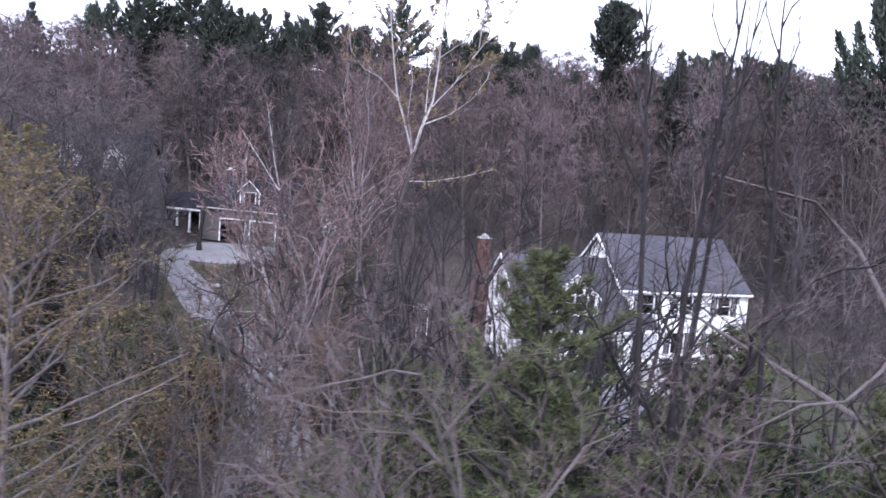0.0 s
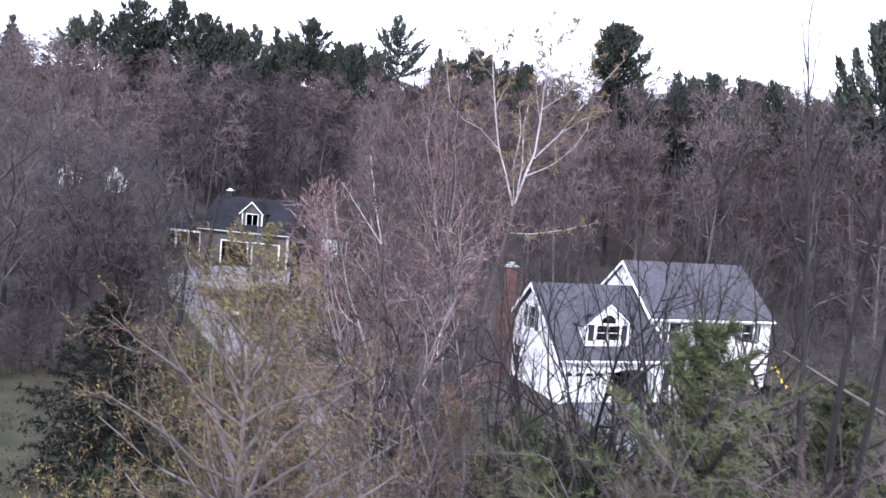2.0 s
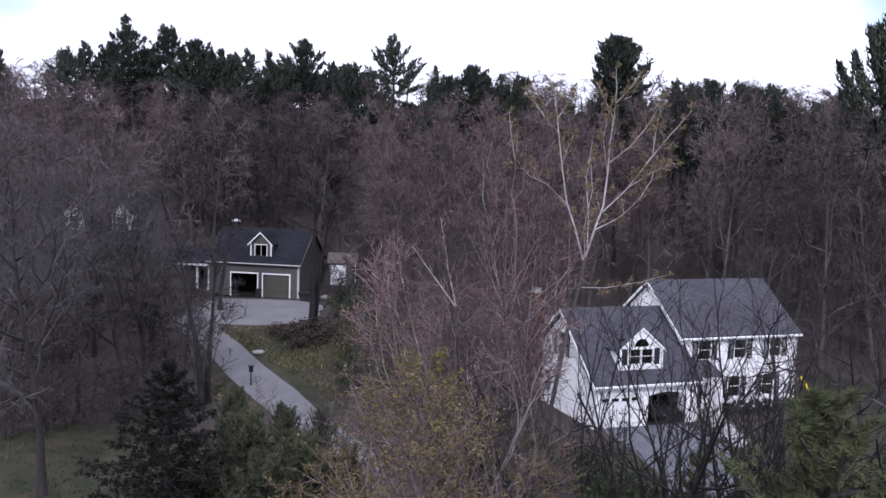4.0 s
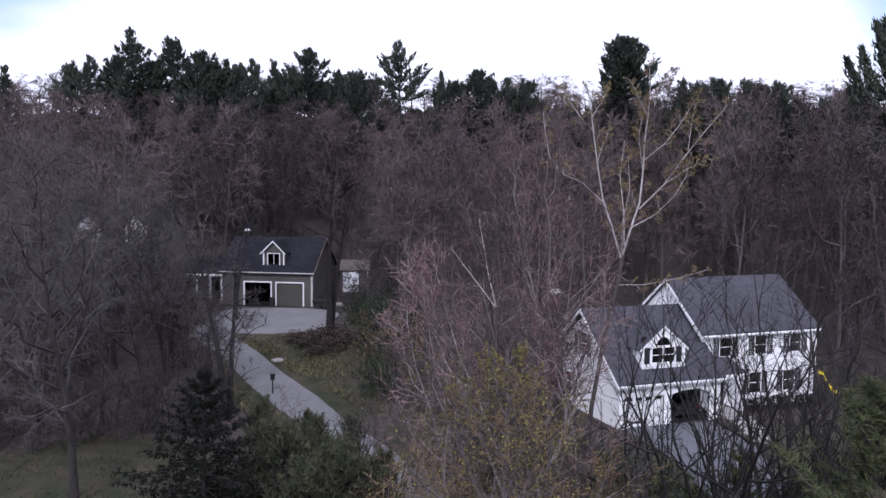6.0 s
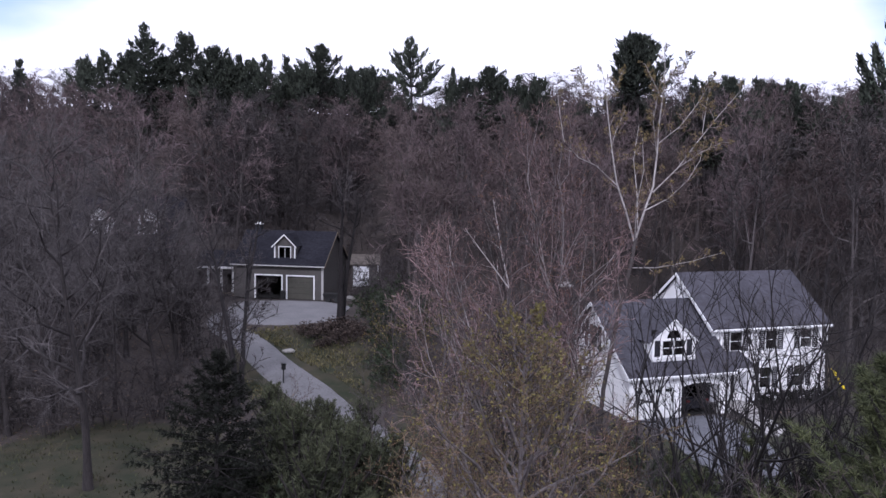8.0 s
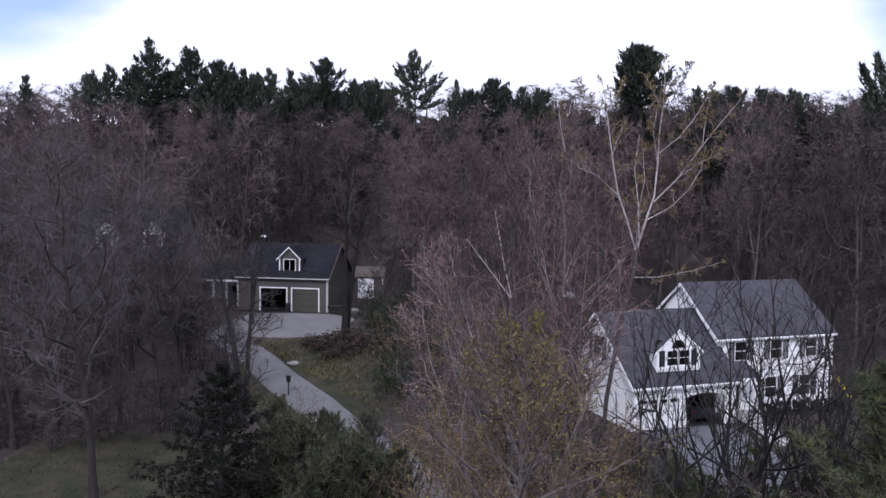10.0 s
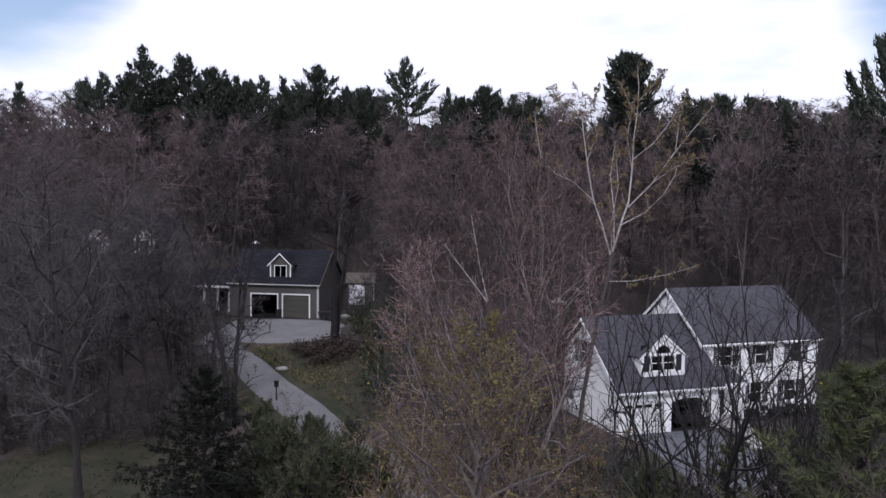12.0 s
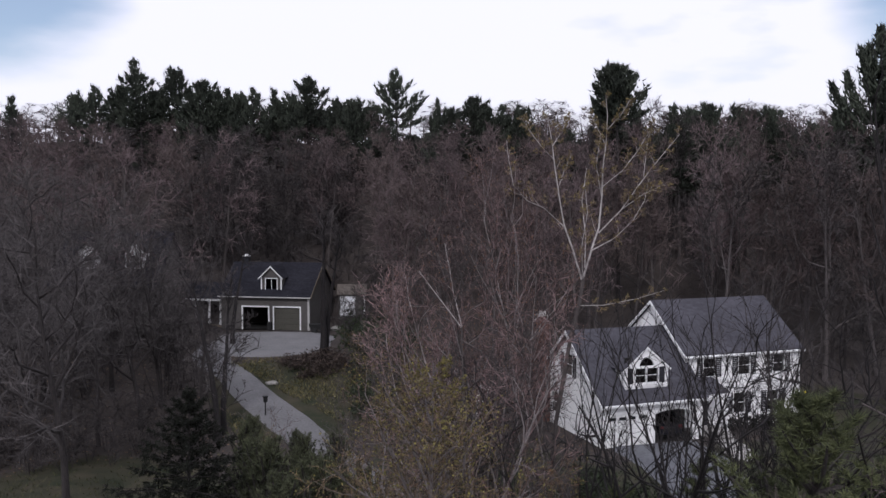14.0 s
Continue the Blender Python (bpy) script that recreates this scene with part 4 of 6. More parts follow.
def spray(rng, wood, twigs, pts, r, length, spec, level, buds=None, thin=0.008, bend=0.16):
    """Side shoots off a line, and shoots off those, down to fine twigs."""
    n, angle, ratio, lift, start = spec[level]
    last = level == len(spec) - 1
    spin = rng.uniform(0, 360)
    for i in range(n):
        f = start + (1 - start) * (i + rng.uniform(0.1, 0.9)) / n
        p, d = point_on(pts, f)
        spin += 137.5 + rng.uniform(-25, 25)
        way = turned(d, angle + rng.uniform(-14, 14), spin)
        long = length * ratio * (1.15 - 0.6 * f) * rng.uniform(0.7, 1.25)
        rr = max(r * (1.1 - 0.75 * f) * 0.5, thin)
        if last:
            q = p + (way + Vector((0, 0, lift))).normalized() * long
            if thin < 0.015:
                twigs.tube([p, q], [rr, 0], 3)
            else:
                # far-off sprays: three fine blades fanned from one point
                for k in range(3):
                    e = (q - p) + Vector((rng.gauss(0, 0.4), rng.gauss(0, 0.4), rng.gauss(0, 0.3))) * long
                    g = Vector((rng.gauss(0, 1), rng.gauss(0, 1), rng.gauss(0, 1))).cross(e).normalized() * rr
                    twigs.add([p - g, p + g, p + e], [(0, 1, 2)])
            if buds is not None:
                solid, chance, size = buds
                for k in range(4):
                    if rng.random() < chance:
                        c = p.lerp(q, rng.uniform(0.2, 1.05))
                        e = Vector((rng.gauss(0, 1), rng.gauss(0, 1), rng.gauss(0, 1))).normalized() * size * rng.uniform(0.6, 1.4)
                        g = e.orthogonal() * 0.6
                        h = e.cross(g).normalized() * size * 0.4
                        solid.add([c - g, c + e + h, c + g, c - e * 0.6 - h], [(0, 1, 2), (0, 2, 3)])
        else:
            line, rad = shoot(rng, p, way, long, rr, (5 if bend > 0.2 else 4, 2, 2)[min(level, 2)], bend, lift)
            if level == 2 and thin > 0.012:
                # thin far-off shoots: two crossed blades
                g = way.orthogonal().normalized() * rr * 1.6
                h = way.cross(g)
                twigs.add([p - g, p + g, line[-1], p - h, p + h], [(0, 1, 2), (3, 4, 2)])
                spray(rng, wood, twigs, line, rr, long, spec, level + 1, buds, thin, bend)
                continue
            (wood if level == 0 else twigs).tube(line if level < 2 else line[::2], rad if level < 2 else rad[::2], 5 if level == 0 else 3)
            spray(rng, wood, twigs, line, rr, long, spec, level + 1, buds, thin, bend)


def leafless(seed, height, trunk_r, spec, bark, twig, lean=0.04, clear=0.3, stems=1, buds=None, bud_mat=None, steps=9, spread=10, thin=0.008, bend=0.16):
    """Meshes of a bare tree: trunk with its limbs, crown of twigs, and buds if it has them."""
    rng = random.Random(seed)
    wood, twigs, bud = Solid(), Solid(), Solid()
    for k in range(stems):
        d = turned(Vector((0, 0, 1)), 0 if stems == 1 else rng.uniform(0.5, 1.2) * spread, 360 * k / stems + rng.uniform(-30, 30))
        h = height * (1 if k == 0 else rng.uniform(0.75, 0.98))
        r = trunk_r * (1 if stems == 1 else 0.65)
        base = Vector((0, 0, -0.3)) + Vector((d.x, d.y, 0)) * 0.6
        line, rad = shoot(rng, base, d, h + 0.3, r, steps, lean, 0.03, 0.12)
        rad[0] *= 1.35
        wood.tube(line, rad, 7)
        first = [(spec[0][0], spec[0][1], spec[0][2], spec[0][3], clear)] + spec[1:]
        spray(rng, wood, twigs, line, r, h, first, 0, (bud, *buds) if buds else None, thin, bend)
    made = [wood.mesh("trunk", bark, True), twigs.mesh("crown", twig)]
    if buds:
        made.append(bud.mesh("foliage", bud_mat))
    return made


def plant(name, meshes, label, category, at, group="", names=("trunk", "crown", "foliage")):
    ob = thing(name, label, category, group, at)
    for me, n in zip(meshes, names):
        tagged(part(n, me, None, ob), kind="stuff" if n == "foliage" else "")
    return ob


def tuft(s, rng, p, d, n, long, wide):
    for i in range(n):
        e = (d * 0.7 + Vector((rng.gauss(0, 0.6), rng.gauss(0, 0.6), rng.gauss(0, 0.6)))).normalized()
        g = e.orthogonal().normalized()
        g = (g * math.cos(i * 2.4) + e.cross(g) * math.sin(i * 2.4)) * wide
        s.add([p - g, p + g, p + e * long * rng.uniform(0.7, 1.2)], [(0, 1, 2)])


def pine(seed, height, crown_from, radius, whorls, per, tufts, blades, long, wide, needle, bark, up=0.35, ragged=0.35, top=0.5, trunk_r=0.22, dome=False):
    """A pine: a straight trunk with whorls of upswept limbs that carry tufts of needles."""
    rng = random.Random(seed)
    wood, green = Solid(), Solid()
    line, rad = shoot(rng, Vector((0, 0, -0.3)), Vector((0, 0, 1)), height + 0.3, trunk_r, 10, 0.012, 0.02, 0.12)
    wood.tube(line, rad, 7)
    for w in range(whorls):
        f = crown_from + (0.985 - crown_from) * w / (whorls - 1)
        p, d = point_on(line, f)
        k = (f - crown_from) / (1 - crown_from)
        size = radius * (top * 0.25 + (1 - top * 0.25) * (1 - k) ** 0.75) * (0.75 + 0.25 * math.sin(min(1, k * 5 + 0.3) * 1.57))
        if dome:
            size = radius * max(0.3, math.sin(math.pi * (0.22 + 0.68 * k)))
        spin = rng.uniform(0, 360)
        for j in range(per):
            spin += 360 / per + rng.uniform(-20, 20)
            long_limb = size * rng.uniform(1 - ragged, 1 + ragged)
            way = turned(Vector((0, 0, 1)), rng.uniform(62, 88) - 25 * k, spin)
            limb, lr = shoot(rng, p, way, long_limb, 0.05 * long_limb ** 0.5 + 0.01, 4, 0.06, up * 0.35, 0.25)
            wood.tube(limb, lr, 4)
            for i in range(tufts):
                q, e = point_on(limb, 0.25 + 0.75 * (i + rng.random()) / tufts)
                side = (e.cross(Vector((0, 0, 1))).normalized() * rng.choice((-1, 1)) * rng.uniform(0, 0.33) * long_limb * (1.1 - i / tufts)
                        + Vector((0, 0, rng.uniform(0.0, 0.25) * long_limb * 0.4)))
                tuft(green, rng, q + side, (e + Vector((0, 0, up))).normalized(), blades, long, wide)
        tuft(green, rng, p, d, blades, long, wide)
    tuft(green, rng, line[-1], Vector((0, 0, 1)), blades * 2, long, wide)
    return [wood.mesh("trunk", bark, True), green.mesh("crown", needle)]


def spruce(seed, height, radius, tiers, needle, bark):
    """A spruce: separate drooping tiers from the ground to a pointed top."""
    rng = random.Random(seed)
    wood, green = Solid(), Solid()
    line, rad = shoot(rng, Vector((0, 0, -0.2)), Vector((0, 0, 1)), height + 0.2, 0.13, 6, 0.01, 0.02, 0.1)
    wood.tube(line, rad, 6)
    for w in range(tiers):
        f = 0.06 + 0.92 * w / (tiers - 1)
        p, d = point_on(line, f)
        size = radius * (1 - f) ** 0.85 + 0.12
        n = 8 + int(7 * (1 - f))
        for j in range(n):
            way = turned(Vector((0, 0, 1)), rng.uniform(92, 108) - 45 * f, 360 * j / n + rng.uniform(-18, 18))
            limb, lr = shoot(rng, p, way, size * rng.uniform(0.65, 1.25), 0.025, 4, 0.05, -0.05 + 0.1 * f, 0.3)
            wood.tube(limb, lr, 3)
            m = 10 + int(14 * (1 - f))
            for i in range(m):
                g = 0.12 + 0.88 * (i + rng.random()) / m
                q, e = point_on(limb, g)
                side = e.cross(Vector((0, 0, 1))).normalized() * rng.uniform(-0.24, 0.24) * size * (1.15 - g) + Vector((0, 0, rng.uniform(-0.2, 0.03)))
                tuft(green, rng, q + side, (e + Vector((0, 0, -0.45))).normalized(), 12, 0.23, 0.028)
    return [wood.mesh("trunk", bark, True), green.mesh("crown", needle)]


def site(x, y, turn=0.0, size=1.0):
    return pose(x, y, land(x, y), 0, 0, turn) @ Matrix.Scale(size, 4)


# --- the pale twin-stemmed tree that stands over the white house ---
RIGHT, BACK = Vector((0.94, -0.34, 0)), Vector((0.34, 0.94, 0))


def pale_tree():
    rng = random.Random(11)
    base, wood, twigs, bud = Solid(), Solid(), Solid(), Solid()
    foot = Vector((-12.1, -19.6, 0))
    foot.z = land(foot.x, foot.y)

    def at(a, z, b=0.0):
        return RIGHT * a + BACK * b + Vector((0, 0, z - foot.z))

    spec = [(11, 44, 0.42, 0.10, 0.12), (7, 42, 0.5, 0.06, 0.15), (6, 40, 0.5, 0.04, 0.1)]
    # lines of the trunk and limbs: (sideways, height, back), first and last radius, length of the side shoots
    stems = [
        ([(-1.2, -0.3), (-1.0, 4), (-0.75, 7.5), (-0.45, 9.4), (-0.24, 10.6), (0.03, 11.7), (0.16, 12.6)], 0.085, 0.06, 0),
        ([(0.16, 12.6), (0.43, 13.56), (0.67, 14.3), (0.76, 15.4), (0.78, 16.3), (0.88, 17.2), (0.92, 18.1), (0.85, 18.8)], 0.040, 0.010, 3.2),
        ([(0.1, 12.5), (-0.21, 13.5), (-0.53, 14.4), (-0.70, 15.35), (-0.86, 16.4), (-0.98, 17.3), (-1.13, 18.1)], 0.036, 0.010, 3.2),
        ([(0.79, 15.7), (1.48, 16.25, 0.1), (1.99, 16.9, 0.2), (2.40, 17.6, 0.2)], 0.020, 0.007, 2.8),
        ([(0.66, 14.1), (1.37, 14.9, -0.3), (1.96, 15.8, -0.5), (2.55, 16.6, -0.6), (3.19, 17.4, -0.7)], 0.026, 0.007, 3.2),
        ([(0.42, 13.5), (1.24, 13.9, 0.3), (1.94, 14.5, 0.6), (2.36, 15.2, 0.7), (2.54, 16.0, 0.8)], 0.023, 0.007, 3.0),
        ([(0.87, 17.1), (0.58, 17.75, 0.2), (0.32, 18.3, 0.3)], 0.013, 0.007, 1.8),
        ([(0.91, 17.6), (1.37, 18.15, -0.2), (1.62, 18.6, -0.3)], 0.012, 0.007, 1.8),
        ([(0.75, 15.3), (0.48, 16.4, -0.5), (0.55, 17.3, -0.8)], 0.017, 0.007, 2.3),
        ([(2.06, 16.0, -0.5), (2.15, 17.1, -0.6), (2.33, 17.9, -0.7)], 0.013, 0.007, 2.1),
        ([(1.36, 14.9, -0.3), (1.98, 15.4, -0.7), (2.63, 15.75, -1.0)], 0.014, 0.007, 2.3),
        ([(-0.47, 14.27), (-1.19, 14.95, 0.2), (-1.76, 15.2, 0.3), (-2.24, 15.75, 0.4), (-2.41, 16.65, 0.4), (-2.49, 17.3, 0.4)], 0.022, 0.007, 3.0),
        ([(-0.88, 16.6), (-1.39, 17.1, -0.2), (-1.77, 17.6, -0.3), (-2.03, 18.0, -0.3)], 0.014, 0.007, 2.3),
        ([(-0.74, 15.6), (-0.52, 16.2, 0.3), (-0.23, 16.8, 0.5)], 0.013, 0.007, 1.8),
        ([(-0.95, 17.05), (-0.59, 17.6, 0.2), (-0.36, 18.1, 0.3)], 0.012, 0.007, 1.7),
        ([(0.13, 12.5), (-0.03, 13.7, -0.8), (0.09, 14.8, -1.2), (-0.04, 15.8, -1.4)], 0.022, 0.007, 2.8),
        ([(0.2, 12.9), (0.35, 13.9, 0.9), (0.3, 15.2, 1.5), (0.5, 16.4, 1.8)], 0.022, 0.007, 2.8),
        ([(0.05, 11.6), (0.81, 11.65, -0.3), (1.9, 11.9, -0.5), (2.8, 12.2, -0.6)], 0.019, 0.007, 2.1),
    ]
    for line, r0, r1, long in stems:
        pts = [at(*p) for p in line]
        n = len(pts)
        (wood if long else base).tube(pts, [r0 + (r1 - r0) * i / (n - 1) for i in range(n)], 7)
        if long:
            spray(rng, wood, twigs, pts, 0.016, long * 0.43, spec, 0, (bud, 0.5, 0.024), 0.008)
    return foot, [base.mesh("trunk", BARK_GREY, True), wood.mesh("upper_trunk", BARK_PALE, True), twigs.mesh("crown", TWIG_MAUVE), bud.mesh("foliage", BUD_OCHRE)]


foot, meshes = pale_tree()
plant("pale_tree", meshes, "tall twin-stemmed tree with pale bark and first ochre leaves", "tree", Matrix.Translation(foot), names=("trunk", "upper_trunk", "crown", "foliage"))


def forked_sapling():
    """A slim pale tree that forks once, in front of the maples."""
    rng = random.Random(12)
    low, wood, twigs = Solid(), Solid(), Solid()
    foot = Vector((-16.2, -19.1, 0))
    foot.z = land(foot.x, foot.y)
    spec = [(7, 40, 0.4, 0.12, 0.2), (5, 40, 0.5, 0.08, 0.15), (4, 40, 0.55, 0.05, 0.1)]
    for line, r0, r1, long in [([(0.5, -0.3), (0.3, 4), (0.12, 7.5), (0.03, 9.6), (0.0, 11.0)], 0.045, 0.026, 0), ([(0, 11.0), (-0.25, 12.0), (-0.41, 12.9), (-0.58, 13.8)], 0.024, 0.008, 2.6), ([(0, 10.95), (-0.5, 11.6, 0.1), (-0.97, 12.2, 0.2), (-1.45, 12.85, 0.3)], 0.02, 0.008, 2.4)]:
        pts = [RIGHT * p[0] + BACK * (p[2] if len(p) > 2 else 0) + Vector((0, 0, p[1] - foot.z)) for p in line]
        n = len(pts)
        (wood if long else low).tube(pts, [r0 + (r1 - r0) * i / (n - 1) for i in range(n)], 6)
        if long:
            spray(rng, wood, twigs, pts, 0.016, long * 0.6, spec, 0, None, 0.006)
    return foot, [low.mesh("trunk", BARK_GREY, True), wood.mesh("upper_trunk", BARK_PALE, True), twigs.mesh("crown", TWIG_MAUVE)]


foot, meshes = forked_sapling()
plant("forked_sapling", meshes, "slim pale-barked sapling forking among bare maples", "tree", Matrix.Translation(foot), names=("trunk", "upper_trunk", "crown"))

# --- the cone-shaped budding tree close below the flight ---
def cone_tree(seed, height, reach, clear):
    """A slim leader with many rising limbs, short at the top and long low down, each full of fine twigs."""
    rng = random.Random(seed)
    wood, twigs, bud = Solid(), Solid(), Solid()
    line, rad = shoot(rng, Vector((0, 0, -0.3)), Vector((0, 0, 1)), height + 0.3, 0.13, 12, 0.006, 0.05, 0.06)
    rad[0] *= 1.4
    wood.tube(line, rad, 8)
    spec = [(9, 46, 0.40, 0.08, 0.14), (6, 44, 0.5, 0.05, 0.1), (4, 40, 0.55, 0.03, 0.1)]
    spin = 0.0
    for i in range(66):
        f = clear + (0.985 - clear) * (i + rng.random()) / 66
        p, d = point_on(line, f)
        below = height * (1 - f)
        spin += 137.5 + rng.uniform(-20, 20)
        long = min(reach, 0.2 + 0.8 * below) * rng.uniform(0.75, 1.15)
        way = turned(d, 74 - 28 * f + rng.uniform(-10, 10), spin)
        limb, lr = shoot(rng, p, way, long, 0.010 + 0.009 * long, 6, 0.13, 0.05, 0.25)
        wood.tube(limb, lr, 5)
        spray(rng, wood, twigs, limb, 0.014, long, spec, 0, (bud, 0.26, 0.019), 0.0055, 0.24)
    return [wood.mesh("trunk", BARK_MID, True), twigs.mesh("crown", TWIG_TAN), bud.mesh("foliage", BUD_OLIVE)]


plant("budding_tree", cone_tree(19, 12.3, 3.0, 0.34), "cone-shaped tree with fine tan twigs and olive buds", "tree", site(-21.7, -32.0, 40), "budding trees below the flight")

# --- a bushy budding tree behind it ---
SPEC_BUSH = [(14, 52, 0.27, 0.06, 0.28), (7, 50, 0.52, 0.03, 0.15), (6, 48, 0.5, 0.03, 0.1), (3, 42, 0.6, 0.02, 0.1)]
bush = leafless(22, 12.4, 0.12, SPEC_BUSH, BARK_MID, TWIG_TAN, 0.09, 0.3, 5, (0.45, 0.020), BUD_RED, spread=11, thin=0.0095, bend=0.26)
plant("budding_tree", bush, "many-stemmed rounded tree with tan twigs and red-brown buds", "tree", site(-17.4, -24.0, 190, 0.66), "budding trees below the flight")

# --- mauve maples beside the pale tree ---
SPEC_MAPLE = [(12, 34, 0.34, 0.14, 0.2), (6, 36, 0.5, 0.10, 0.2), (4, 36, 0.55, 0.06, 0.15), (3, 34, 0.6, 0.03, 0.1)]
maples = [leafless(31 + i, 13.0, 0.14, SPEC_MAPLE, (BARK_MAPLE, BARK_GREY, BARK_MAPLE)[i], (TWIG_MAUVE, TWIG_DARK, TWIG_MAUVE)[i], 0.09, 0.24, 2, (0.12, 0.016), BUD_RED, spread=10, thin=0.012, bend=0.26) for i in range(3)]
MAPLES = [(-15.6, -19.4, 20, 0.95), (-14.3, -17.2, 140, 0.98), (-16.4, -15.2, 250, 0.86), (-15.3, -12.0, 10, 0.75), (-12.0, -12.0, 300, 0.8),
          (-14.2, -4.6, 75, 0.58), (-11.0, -5.5, 175, 0.66), (-8.5, 4.0, 15, 0.6),
          (-11.2, 9.0, 95, 0.6), (-9.0, 15.0, 205, 0.62), (-16.6, -21.4, 330, 0.75), (-5.0, 13.0, 65, 0.6), (-5.2, 20.0, 265, 0.62),
          (-8.0, -3.0, 125, 0.62), (-5.4, 6.0, 215, 0.66), (-12.4, 1.6, 305, 0.5),
          (-9.4, -11.5, 10, 0.6), (-4.5, -2.0, 130, 0.62), (-2.8, 3.8, 240, 0.62), (-5.2, 2.4, 320, 0.6), (-6.8, -0.4, 20, 0.55), (-13.5, -9.0, 350, 0.62), (-16.8, -6.2, 55, 0.45)]
for k, (x, y, turn, size) in enumerate(MAPLES):
    plant("maple_tree", maples[k % 3 if y < -11 else 1], "bare maple with mauve-grey twigs and red-brown buds", "tree", site(x, y, turn, size), "maples below the white house")

for x, y, turn, size in [(-19.2, -27.4, 75, 0.74), (-18.2, -29.4, 200, 0.66)]:
    plant("maple_tree", maples[1], "small bare maple with dark stems and dull brown twigs", "tree", site(x, y, turn, size), "maples below the white house")

# taller ones with high crowns gathered round the pale tree
high_maple = leafless(36, 15.0, 0.10, SPEC_MAPLE, BARK_MAPLE, TWIG_MAUVE, 0.07, 0.5, 2, (0.2, 0.02), BUD_RED, spread=6, thin=0.009, bend=0.24)
for x, y, turn, size in [(-14.0, -18.6, 30, 1.0), (-15.7, -16.6, 160, 0.76), (-12.0, -17.0, 90, 1.0), (-14.8, -14.8, 320, 0.9)]:
    plant("maple_tree", high_maple, "tall bare maple with a high crown of mauve twigs", "tree", site(x, y, turn, size), "maples below the white house")

# --- the broad old tree over the lawn ---
SPEC_OAK = [(20, 60, 0.42, 0.08, 0.25), (10, 48, 0.5, 0.05, 0.2), (7, 44, 0.5, 0.03, 0.15), (5, 42, 0.6, 0.0, 0.1)]
SPEC_OAK_LIGHT = [(12, 56, 0.46, 0.07, 0.22), (6, 46, 0.52, 0.05, 0.2), (5, 44, 0.5, 0.03, 0.15), (4, 42, 0.65, 0.0, 0.1)]
oak = leafless(41, 17.5, 0.24, SPEC_OAK, BARK_DARK, TWIG_HAZE, 0.05, 0.25, thin=0.010, bend=0.24)
plant("old_tree", oak, "broad bare old tree with dark spreading limbs above the lawn", "tree", site(-29.8, -2.6, 30, 0.86))
oak2 = leafless(42, 16.0, 0.2, SPEC_OAK_LIGHT, BARK_DARK, TWIG_HAZE, 0.06, 0.2, thin=0.014, bend=0.22)
for x, y, turn, size in [(-36, 12, 80, 1.0), (-26.5, 13.5, 200, 0.85), (-33, 20, 310, 0.95), (-42, 6, 20, 0.75), (-40, 22, 120, 1.0), (-24.6, 22, 10, 0.7), (-36, 29, 260, 0.85), (-34.5, 8, 150, 0.9), (-25.2, 16.5, 240, 0.75), (-38.5, 16, 330, 1.0), (-28.5, 20.5, 110, 0.9), (-46, 14, 70, 0.75), (-22.8, 12.5, 290, 0.6),
                         (-31, 15.5, 45, 0.8), (-34, 25, 135, 0.9), (-28, 26, 225, 0.85), (-43, 17, 315, 1.0), (-31.5, 30, 20, 0.8), (-25, 28.5, 190, 0.7), (-39, 27, 80, 0.9), (-23.8, 18.5, 160, 0.6), (-32.5, 11.5, 250, 0.7), (-38.5, 9.5, 340, 0.8), (-29, 10.5, 100, 0.62), (-45, 22, 30, 1.0), (-35.5, 16.5, 290, 0.75), (-27.2, 31.5, 15, 0.85), (-25.6, 33.6, 275, 0.75)]:
    plant("dark_tree", oak2, "bare dark-twigged tree at the edge of the lawn", "tree", site(x, y, turn, size), "trees round the lawn")

# --- dark trees before the white house ---
SPEC_DARK = [(9, 44, 0.45, 0.12, 0.3), (5, 40, 0.55, 0.10, 0.2), (4, 38, 0.6, 0.06, 0.15)]
darks = [leafless(51 + i, 11.0, 0.17, SPEC_DARK, BARK_DARK, TWIG_DARK, 0.09, 0.3, 1 + i, thin=0.011, bend=0.26) for i in range(2)]
for k, (x, y, turn, size) in enumerate([(-8.0, -27.9, 120, 1.15), (-16.8, -25.2, 40, 0.6), (-4.6, -18.0, 170, 0.8), (-2.5, -13.0, 20, 0.75), (-3.0, -21.5, 240, 0.95), (1.0, -24.5, 200, 1.05),
                                        (0.5, -18.5, 30, 0.9), (6.5, -19.0, 300, 1.0), (-1.5, -30.0, 90, 1.0), (-5.9, -22.9, 70, 1.0), (-5.0, -23.4, 200, 0.95)]):
    plant("dark_tree", darks[k % 2], "slender bare tree with dark limbs before the white house", "tree", site(x, y, turn, size), "dark trees before the white house")


near_spec = [(13, 42, 0.36, 0.10, 0.35), (6, 40, 0.5, 0.08, 0.2), (5, 38, 0.52, 0.05, 0.15), (3, 36, 0.6, 0.03, 0.1)]
slender = [leafless(57 + i, 12.0, 0.10, near_spec, BARK_GREY, (TWIG_BROWN, TWIG_WOOD)[i], 0.08, 0.3, 1 + i, spread=7, thin=0.006, bend=0.27) for i in range(2)]
for k, (x, y, turn, size) in enumerate([(-14.0, -38.0, 0, 0.9), (-17.0, -36.5, 110, 0.8), (-13.9, -33.4, 300, 0.74), (-9.0, -33.0, 20, 0.85)]):
    plant("slender_tree", slender[k % 2], "slender bare tree with fine grey twigs close to the flight", "tree", site(x, y, turn, size), "slender trees below the flight")


